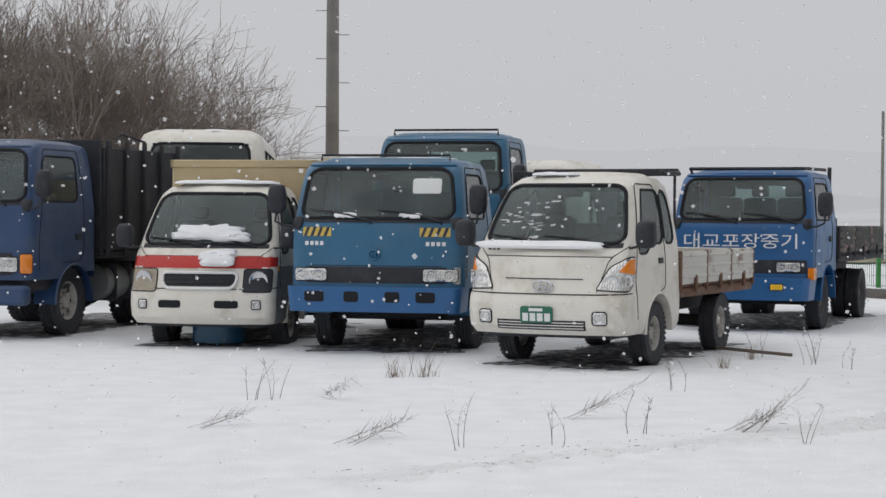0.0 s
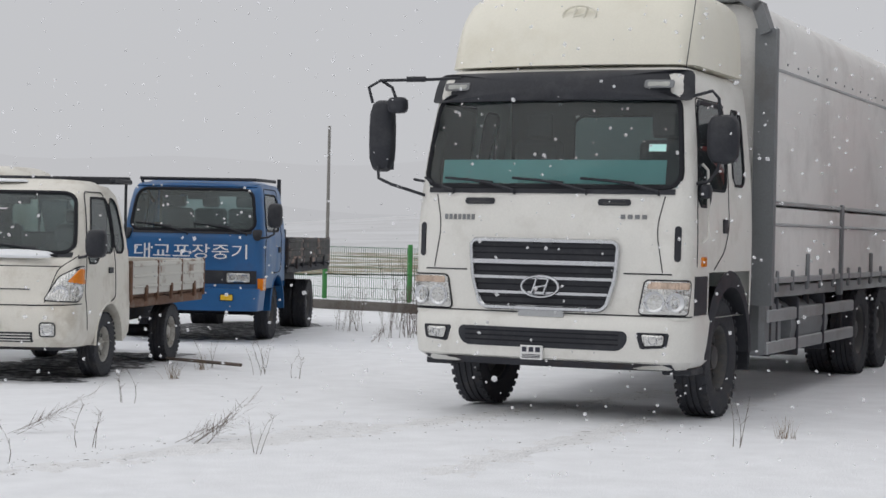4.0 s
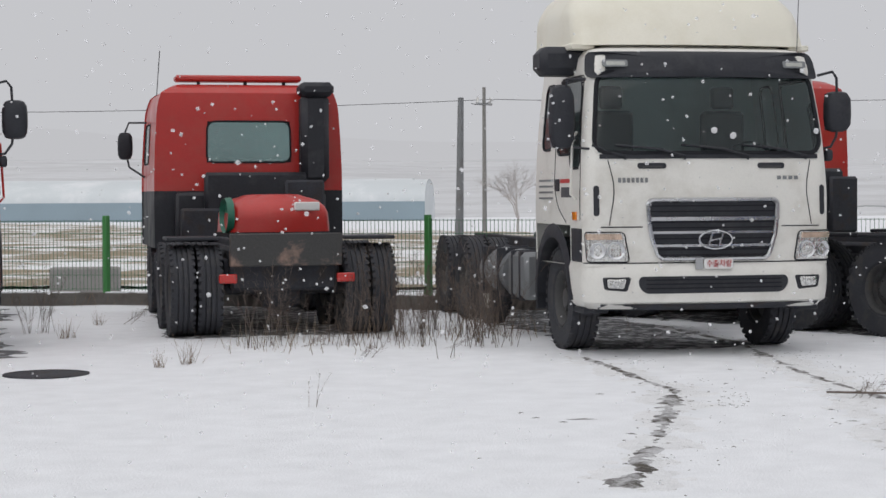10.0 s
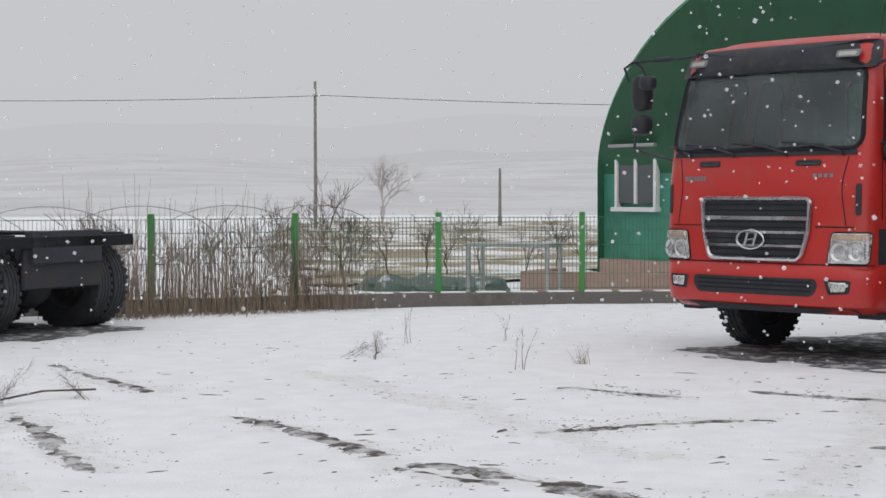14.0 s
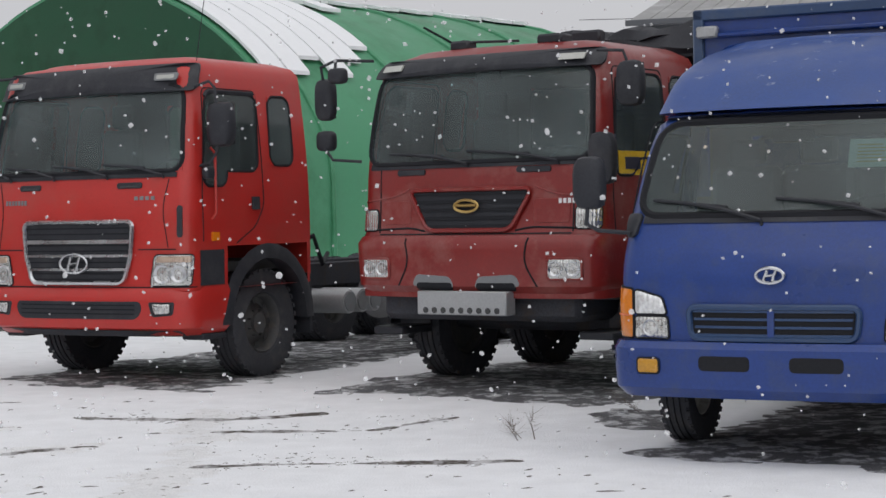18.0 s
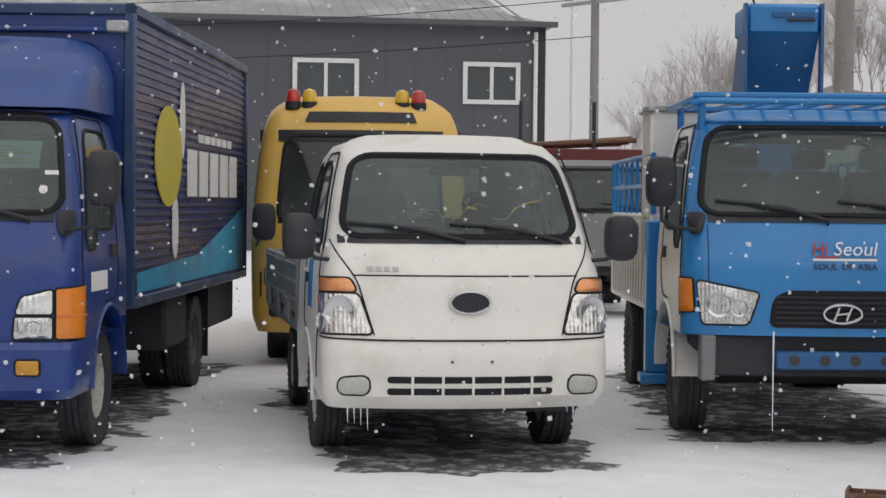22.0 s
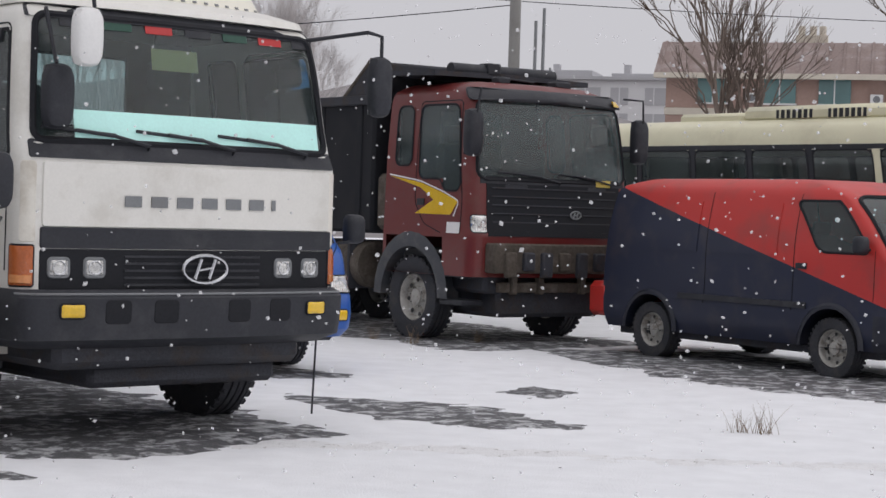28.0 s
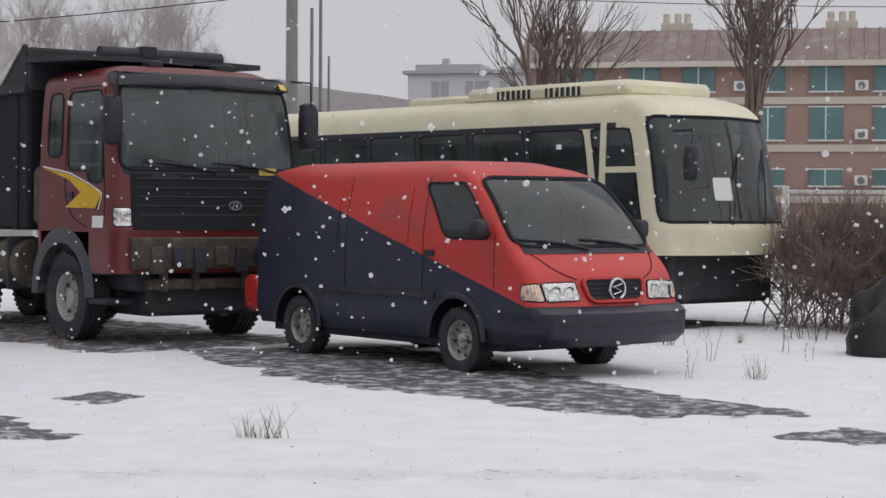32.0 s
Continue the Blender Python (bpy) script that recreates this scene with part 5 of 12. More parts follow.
def blue_truck():
    v = thing("cargo_truck", "blue cargo truck with snow on the wipers and a paper notice", "truck", dry_place(-0.84, 20.3, -13))
    F = medium_cab(v, BLUE, old=True, hw=1.0)
    part("front_grille", F.plate(-0.98, 0.98, 0.78, 0.96, 0.006, 0.03, n=10), PLAST, v)
    bF = bumper(v, [(0.46, 0.98, -0.1, 0.4), (0.74, 1.0, -0.12, 0.4)], [0.46, 0.5, 0.7, 0.74], KBLUE, 0.1, 0.03)
    for x0, x1 in ((-0.78, -0.55), (-0.32, -0.15), (0.15, 0.32), (0.5, 0.72)):
        part("bumper_slot", bF.slot(x0, x1, 0.57, 0.69, 0.004, 0.02), RUBBER, v)
    for s in (-1, 1):
        a, b = sorted((s * 0.55, s * 0.94))
        lamp(v, F, a, b, 0.8, 0.94, bowls=2)
        h = part("warning_tape", F.plate(s * 0.68 - 0.17, s * 0.68 + 0.17, 1.3, 1.4, 0.004, 0.004), HAZY, v)
        for k in range(4):
            x = s * 0.68 - 0.12 + 0.08 * k
            part("tape_stripe", F.plate(x, x + 0.035, 1.3, 1.4, 0.007, 0.004, (x - 0.04, x - 0.005), n=1), INK, h)
        bars(v, F, s * 0.7, 1.22, 4, 0.24, 0.045, WINK)
    part("lamp_corner", F.plate(0.9, 1.0, 0.78, 0.96, 0.012, 0.03, n=2), LAMP, v)
    oval(v, F, 0, 1.1, 0.12, 0.1, BLUE)
    part("panel_joint", F.plate(-0.97, 0.97, 0.97, 0.977, 0.003, 0.006, nz=1, n=8), RUBBER, v)
    part("notice", F.slot(0.4, 0.72, 1.78, 1.95, 0.004, 0.003), PAPER, v, "white paper notice")
    for x in (-0.35, 0.4):
        s = snow_cap(v, -0.13, 0.13, -0.035, 0.035, 0, 0.02, 4 + x, name="snow_on_wiper", rag=0.9)
        s.matrix_local = pose(x, 0.06, 1.53, 50, 0, 0)
    part("roof_rack", tube([(-0.75, 0.5, 2.16), (-0.75, 0.5, 2.22), (0.75, 0.5, 2.22), (0.75, 0.5, 2.16)], 0.015, 6), PLAST, v)
    snow_cap(v, -0.7, 0.7, 0.62, 1.5, 2.19, 0.012, 9)
    axle(v, 1.2, 0.38, 0.84, 0.2)
    axle(v, 4.4, 0.38, 0.82, 0.2, True)
    frame_rails(v, 0.5, 5.6, 0.85, 0.38, 0.2)
    low_bed(v, 1.95, 5.6, 0.98, 0.98, 1.35, BLUE, CHAS)


def tall_blue_truck():
    v = thing("cargo_truck", "faded blue crew truck standing behind the first row", "truck", dry_place(-0.1, 27.0, -14))
    F = medium_cab(v, BLUE, old=True, hw=1.05, top=2.75)
    part("front_grille", F.plate(-0.98, 0.98, 0.8, 1.1, 0.006, 0.03), PLAST, v)
    part("bumper", B((-1.05, 1.05, -0.12, 0.1, 0.5, 0.78), bevel=0.03), KBLUE, v)
    part("roof_rack", tube([(-0.8, 0.5, 2.74), (-0.8, 0.5, 2.82), (0.8, 0.5, 2.82), (0.8, 0.5, 2.74)], 0.018, 6), PLAST, v)
    axle(v, 1.2, 0.45, 0.88, 0.22)
    axle(v, 4.8, 0.45, 0.88, 0.22, True)
    frame_rails(v, 0.5, 6.0, 0.95)
    low_bed(v, 2.0, 6.0, 1.05, 1.1, 1.5, BLUE, CHAS)


def small_coach():
    v = thing("bus", "white minibus with a large dark windscreen and snowy roof", "bus", dry_place(-4.0, 29.9, 3, 0.2))
    F = Form([(0.4, 1.1, 0.05, 7.0), (1.2, 1.12, 0.0, 7.0), (1.5, 1.1, 0.05, 7.0), (2.5, 1.03, 0.35, 7.0), (2.66, 0.97, 0.5, 7.0), (2.72, 0.85, 0.65, 6.9)], 0.2, 0.1)
    bm, p = F.shell([0.4, 0.8, 1.2, 1.5, 2.0, 2.4, 2.5, 2.66, 2.72], [0, 0.03, 0.15, 0.17, 0.4, 0.42, 0.65, 0.67, 0.95, 1], 0.95, 0.6,
                    [("w", "F", -0.95, 0.95, 1.5, 2.5), ("a", "S", 0.03, 0.15, 1.5, 2.4), ("b", "S", 0.17, 0.4, 1.5, 2.4), ("c", "S", 0.42, 0.65, 1.5, 2.4), ("e", "S", 0.67, 0.95, 1.5, 2.4)])
    part("body", bm, CREAM, v)
    glaze(p, v, DGLASS, RUBBER, {"wF": "windscreen"})
    snow_cap(v, -0.85, 0.85, 0.7, 6.8, 2.72, 0.05, 2)
    axle(v, 1.6, 0.4, 0.9, 0.22)
    axle(v, 5.4, 0.4, 0.9, 0.22)
    part("mirror_arm", tube([(-0.9, 0.3, 2.5), (-1.25, 0.1, 2.62), (-1.4, 0.05, 2.55)], 0.02, 6), PLAST, v)


def back_row_bits():
    v = thing("crew_truck", "white truck with a tubular headboard rack, far row", "truck", dry_place(-2.35, 33.2, -12))
    F = medium_cab(v, WHITE, old=True, hw=0.95, top=2.3)
    part("bumper", B((-0.95, 0.95, -0.1, 0.1, 0.42, 0.66), bevel=0.03), PLAST, v)
    axle(v, 1.2, 0.38, 0.8, 0.2)
    axle(v, 4.2, 0.38, 0.8, 0.2)
    frame_rails(v, 0.5, 5.2, 0.85)
    low_bed(v, 1.95, 5.2, 0.95, 1.0, 1.4, WHITE, WHITE, rack=2.6)
    b = thing("bus", "yellow bus roof beyond the blue trucks", "bus", dry_place(-1.7, 37.0, -10))
    G = Form([(0.4, 1.05, 0, 6), (1.5, 1.05, 0.05, 6), (2.55, 0.98, 0.3, 6), (2.75, 0.85, 0.5, 5.9)], 0.2, 0.1)
    bm, p = G.shell([0.4, 1.0, 1.5, 2.3, 2.55, 2.75], [0, 0.05, 0.45, 0.5, 0.95, 1], 0.95, 0.6, [("w", "F", -0.95, 0.95, 1.5, 2.3), ("a", "S", 0.05, 0.45, 1.5, 2.3), ("b", "S", 0.5, 0.95, 1.5, 2.3)])
    part("body", bm, YEL, b)
    glaze(p, b, DGLASS, RUBBER, {"wF": "windscreen"})
    axle(b, 1.4, 0.4, 0.85)
    axle(b, 4.6, 0.4, 0.85)
    t = thing("van_truck", "cream van with a lettered roof board, far row", "van", dry_place(3.3, 33.5, 60))
    H = Form([(0.35, 0.9, 0, 4.6), (1.6, 0.9, 0.1, 4.6), (2.4, 0.82, 0.5, 4.5), (2.52, 0.7, 0.7, 4.4)], 0.2, 0.1)
    bm, p = H.shell([0.35, 0.9, 1.4, 1.95, 2.4, 2.52], [0, 0.1, 0.9, 1], 0.95, 0.6, [("w", "F", -0.95, 0.95, 1.4, 1.95)])
    part("body", bm, CREAM, t)
    glaze(p, t, DGLASS, RUBBER, {"wF": "windscreen"})
    for k in range(8):
        part("letter_bar", H.side(-1, 1.3 + 0.3 * k, 1.5 + 0.3 * k, 2.1, 2.32, 0.006), INK, t)
    axle(t, 0.9, 0.33, 0.75, 0.2)
    axle(t, 3.6, 0.33, 0.75, 0.2)


def white_pickup():
    v = thing("pickup_truck", "dirty white one-ton pickup with a low bed and green plate", "truck", dry_place(0.9, 18.42, -26))
    F = light_cab(v, CREAM, rear=True)
    for s in (-1, 1):
        h = headlamp(v, F, flip(s, [(0.56, 0.8), (0.9, 0.785), (0.98, 0.86), (0.97, 1.13), (0.86, 1.13), (0.68, 1.03)]), flip(s, [(0.72, 0.88, 0.07), (0.86, 0.9, 0.06)]))
        part("turn_signal", F.skin(flip(s, [(0.76, 0.98), (0.96, 0.95), (0.95, 1.11), (0.87, 1.11)]), 0.026, 0.03, 0.03), AMBER, h)
        lamp(v, F, s * 0.62 - 0.07, s * 0.62 + 0.07, 0.45, 0.58, name="fog_light")
    g = part("bumper_grille", F.plate(-0.48, 0.48, 0.39, 0.49, 0.004, 0.02), PLAST, v)
    for k in range(3):
        part("slat", F.plate(-0.46, 0.46, 0.405 + 0.028 * k, 0.415 + 0.028 * k, 0.012, 0.01, nz=1), WHITE, g)
    part("hood_lip", F.plate(-0.42, 0.42, 0.9, 0.91, 0.006, 0.012, nz=1), PLAST, v)
    oval(v, F, 0.02, 0.83, 0.22, 0.11)
    p = part("number_plate", F.slot(-0.2, 0.15, 0.46, 0.63, 0.03, 0.02, n=2), GREENPL, v, "green number plate with white bars")
    for k, (x, w) in enumerate(((-0.17, 0.06), (-0.09, 0.06), (-0.01, 0.06), (0.07, 0.06))):
        part("plate_bar", F.plate(x, x + w, 0.48, 0.56, 0.034, 0.004, n=1), WINK, p)
    part("plate_bar", F.plate(-0.1, 0.05, 0.58, 0.61, 0.034, 0.004, n=1), WINK, p)
    bars(v, F, -0.62, 1.2, 3, 0.16, 0.025, PLAST)
    rnd = random.Random(12)
    for k in range(34):
        x, z = rnd.gauss(-0.3, 0.2), rnd.uniform(1.31, 1.7)
        w, h = rnd.uniform(0.012, 0.05), rnd.uniform(0.003, 0.012)
        x = max(-0.6, min(0.55, x))
        part("frost_patch", F.plate(x - w, x + w, z - h, z + h, 0.005, 0.003, (x - w * 1.5, x + w * 0.4), n=2, nz=1), FROST, v)
    snow_cap(v, -0.5, 0.05, 0.82, 1.2, 1.97, 0.03, 6)
    s = snow_cap(v, -0.7, 0.7, -0.05, 0.05, 0, 0.03, 7, name="snow_on_hood")
    s.matrix_local = pose(-0.1, 0.18, 1.24, 40)
    axle(v, 1.15, 0.33, 0.74, 0.19, mats=WMATS)
    axle(v, 3.58, 0.33, 0.72, 0.19, mats=WMATS)
    frame_rails(v, 0.6, 4.6, 0.62, 0.35, 0.16)
    low_bed(v, 1.86, 4.66, 0.84, 0.82, 1.16, RUSTW, RUSTY, inner=GREYP, rack=None)
    for x in lin(-0.8, 0.8, 5):
        part("rack_bar", rod((x, 1.84, 1.15), (x, 1.84, 2.0), 0.016, 6), PLAST, v)
    part("rack_top", B((-0.84, 0.84, 1.8, 1.88, 1.98, 2.06)), PLAST, v)
    part("rack_side", B((-0.86, -0.8, 1.3, 1.88, 1.98, 2.03), (0.8, 0.86, 1.3, 1.88, 1.98, 2.03)), PLAST, v)


FROST = mat("streaky_frost", (0.5, 0.52, 0.53), 0.7, spread=0.3, scale=6)


def lettered_truck():
    v = thing("cargo_truck", "blue cargo truck with white Korean letters and a rusty dropside bed", "truck", dry_place(3.97, 24.65, -23))
    F = medium_cab(v, KBLUE, old=True, hw=0.98)
    letters("대교포장중기", 0.22, WINK, v, pose(0.02, -0.015, 1.2) @ FACE, width=1.55, label="white Korean letters")
    part("front_grille", F.plate(-0.9, 0.9, 0.78, 0.96, 0.006, 0.03), PLAST, v)
    bF = bumper(v, [(0.42, 0.94, -0.1, 0.4), (0.72, 0.97, -0.12, 0.4)], [0.42, 0.46, 0.68, 0.72], KBLUE, 0.1, 0.03)
    lamp(v, bF, 0.45, 0.62, 0.56, 0.64, YLAMP, "fog_light", bowls=0)
    lamp(v, bF, -0.62, -0.45, 0.56, 0.64, YLAMP, "fog_light", bowls=0)
    for s in (-1, 1):
        a, b = sorted((s * 0.5, s * 0.82))
        lamp(v, F, a, b, 0.8, 0.93, bowls=2)
        part("turn_signal", F.side(s, 0.02, 0.2, 0.7, 0.86, 0.03, 0.08), AMBER, v)
    part("roof_rack", tube([(-0.85, 1.3, 1.9), (-0.8, 0.42, 2.2), (0.8, 0.42, 2.2), (0.9, 1.3, 2.2)], 0.025, 6), PLAST, v)
    part("rack_post", rod((0.86, 1.85, 1.3), (0.86, 1.85, 2.25), 0.03, 6), PLAST, v)
    axle(v, 1.2, 0.38, 0.82, 0.2)
    axle(v, 4.3, 0.38, 0.82, 0.2, True)
    frame_rails(v, 0.5, 5.7, 0.85, 0.38, 0.2)
    low_bed(v, 1.9, 5.7, 0.97, 1.05, 1.4, RUSTBLK, CHAS)


RUSTBLK = mat("rust_worn_dark_panel", (0.05, 0.05, 0.05), 0.7, spread=0.3, stain=(0.3, 0.2, 0.16), amount=0.8, stain_scale=2, cuts=(0.52, 0.62))


# ---- heavy trucks of the middle row ----
def white_box_truck():
    v = thing("box_truck", "white heavy box truck with cream fairing and aluminium body", "truck", dry_place(5.15, 14.34, -42.2))
    F = heavy_cab(v, WHITE, tall=True)
    fF = fairing(v, FAIR, 1.12, 1.06, 0.32, 1.95, 2.98, 3.66, 0.35)
    oval(v, fF, 0.1, 3.42, 0.3, 0.16, FAIR, 0.004, "embossed_mark")
    part("sunshade", F.plate(-1.0, 1.0, 1.97, 2.17, -0.04, 0.004, n=8), MINT, v, "mint green sunshade behind the glass")
    part("phone_holder", B((-0.02, 0.05, 0.28, 0.33, 1.98, 2.14)), PLAST, v)
    part("toll_tag", F.plate(0.86, 1.0, 2.24, 2.3, 0.003, 0.004, n=1), MINT, v)
    part("plate_holder", F.plate(-0.2, 0.2, 0.86, 0.95, 0.03, 0.02, n=2), STEEL, v)
    q = part("number_plate", B((-0.16, 0.04, -0.07, -0.05, 0.5, 0.62)), PALE, v, "white plate with dark bars")
    for k in range(3):
        part("plate_bar", B((-0.14 + 0.06 * k, -0.1 + 0.06 * k, -0.074, -0.07, 0.565, 0.605), (-0.14, 0.02, -0.074, -0.07, 0.515 + 0.012 * k, 0.52 + 0.012 * k), bevel=0), INK, q)
    axle(v, 1.3, 0.51, 1.04, 0.28)
    axle(v, 7.3, 0.51, 1.02, 0.26, True)
    axle(v, 8.55, 0.51, 1.02, 0.26, True)
    frame_rails(v, 0.7, 11.8, 1.0)
    tank(v, 0.95, 2.6, 3.3, 0.7, 0.26, square=True)
    tank(v, 0.95, 3.6, 5.2, 0.68, 0.28)
    for s in (-1, 1):
        for z in (0.45, 0.75):
            g = part("side_guard", B((s * 1.2 - 0.03, s * 1.2 + 0.03, 2.7, 6.5, z, z + 0.12)), STEEL, v)
        for y in (2.9, 4.6, 6.2):
            part("guard_bracket", B((s * 1.12 - 0.03, s * 1.12 + 0.03, y, y + 0.08, 0.45, 0.98)), CHAS, v)
    part("box_floor", B((-1.2, 1.2, 2.4, 11.9, 0.98, 1.1)), STEEL, v)
    # front frame with rounded upper corners
    bm = bmesh.new()
    pts = [(-1.25, 2.36, 0.95), (-1.25, 2.36, 3.45), (-1.17, 2.36, 3.68), (-1.0, 2.36, 3.78), (1.0, 2.36, 3.78), (1.17, 2.36, 3.68), (1.25, 2.36, 3.45), (1.25, 2.36, 0.95)]
    for a, b in zip(pts, pts[1:]):
        d = Vector(b) - Vector(a)
        q = Vector((0, 0, 1)).rotation_difference(d).to_matrix().to_4x4()
        bmesh.ops.create_cube(bm, size=1, matrix=Matrix.Translation((Vector(a) + Vector(b)) / 2) @ q @ Matrix.Diagonal((0.1, 0.2, d.length + 0.05, 1)))
    part("front_frame", bm, GFRAME, v)
    part("box_front", B((-1.2, 1.2, 2.38, 2.42, 1.0, 3.72)), ALU, v)
    for s in (-1, 1):
        rows = [[(s * x, y, z) for y in lin(2.46, 11.9, 6)] for x, z in ((1.25, 1.88), (1.25, 2.9), (1.25, 3.45), (1.2, 3.6), (1.08, 3.73), (0.85, 3.78), (0.0, 3.8))]
        part("wing_panel", sheet(rows, (-s * 0.02, 0, -0.01)), ALU, v)
        part("panel_seam", B((s * 1.25 - 0.008, s * 1.25 + 0.008, 2.46, 11.9, 3.12, 3.15)), STEEL, v)
        part("drip_rail", B((s * 1.255 - 0.012, s * 1.255 + 0.015, 2.46, 11.9, 1.86, 1.9)), STEEL, v)
        for k in range(3):
            y0 = 2.5 + k * 3.14
            g = part("drop_gate", B((s * 1.24 - 0.02, s * 1.24 + 0.02, y0, y0 + 3.04, 1.12, 1.84)), ALU, v)
            part("gate_rail", B((s * 1.26 - 0.01, s * 1.26 + 0.02, y0, y0 + 3.04, 1.66, 1.69), (s * 1.26 - 0.01, s * 1.26 + 0.02, y0, y0 + 3.04, 1.12, 1.18)), STEEL, g)
            for j in range(5):
                y = y0 + 0.3 + j * 0.6
                part("gate_hinge", B((s * 1.27 - 0.015, s * 1.27 + 0.015, y, y + 0.06, 1.04, 1.24)), GFRAME, g)
            part("gate_latch", B((s * 1.27 - 0.015, s * 1.27 + 0.02, y0 + 1.5, y0 + 1.58, 1.05, 1.4)), GFRAME, g)
        for y in (5.57, 8.71):
            part("gate_post", B((s * 1.25 - 0.03, s * 1.25 + 0.035, y, y + 0.09, 0.95, 1.92)), GFRAME, v)
        for k in range(22):
            y = 2.7 + k * 0.42
            part("rivet", B((s * 1.252 - 0.006, s * 1.252 + 0.008, y, y + 0.02, 3.2, 3.22), bevel=0), GFRAME, v)
    part("box_rear", B((-1.24, 1.24, 11.86, 11.92, 1.0, 3.75)), ALU, v)
    part("rear_bumper", B((-1.1, 1.1, 11.7, 11.8, 0.5, 0.65)), CHAS, v)
    part("corner_hook", tube([(1.2, 11.95, 1.2), (1.28, 11.95, 1.2), (1.3, 11.95, 3.7), (1.2, 11.9, 3.85)], 0.02, 6), GFRAME, v)
    for s in (-1, 1):
        part("mud_flap", B((s * 0.7, s * 1.2, 9.2, 9.22, 0.25, 0.9)), RUBBER, v)


def red_truck():
    v = thing("chassis_truck", "bright red heavy truck cab with chrome grille, parked in snow", "truck", dry_place(11.36, 15.25, -41.1))
    F = heavy_cab(v, RED)
    snow_cap(v, -0.92, 0.92, 0.6, 1.9, 3.01, 0.03, 3)
    part("air_intake", lathe([(0.02, -0.26), (0.2, -0.26), (0.22, -0.2), (0.22, 0.2), (0.2, 0.26), (0.02, 0.26)], 18, m=pose(-0.95, 2.12, 3.08)), PLAST, v)
    part("air_duct", B((-1.1, -0.8, 2.02, 2.2, 1.3, 2.95), bevel=0.05), PLAST, v)
    bars(v, F, -0.3, 2.82, 6, 0.34, 0.07, WINK)
    part("notice", F.slot(-1.05, -0.82, 1.97, 2.07, 0.003, 0.003, n=1), PAPER, v)
    part("bumper_trim", HDF.plate(-1.1, 1.1, 0.47, 0.485, 0.05, 0.01, nz=1), HAZY, v)
    axle(v, 1.3, 0.51, 1.04, 0.28)
    axle(v, 5.6, 0.51, 1.02, 0.26, True)
    axle(v, 6.9, 0.51, 1.02, 0.26, True)
    frame_rails(v, 0.7, 8.2, 1.0)
    tank(v, 0.9, 2.6, 4.0, 0.68, 0.28)
    tank(v, -0.9, 2.6, 3.6, 0.68, 0.26, square=True)


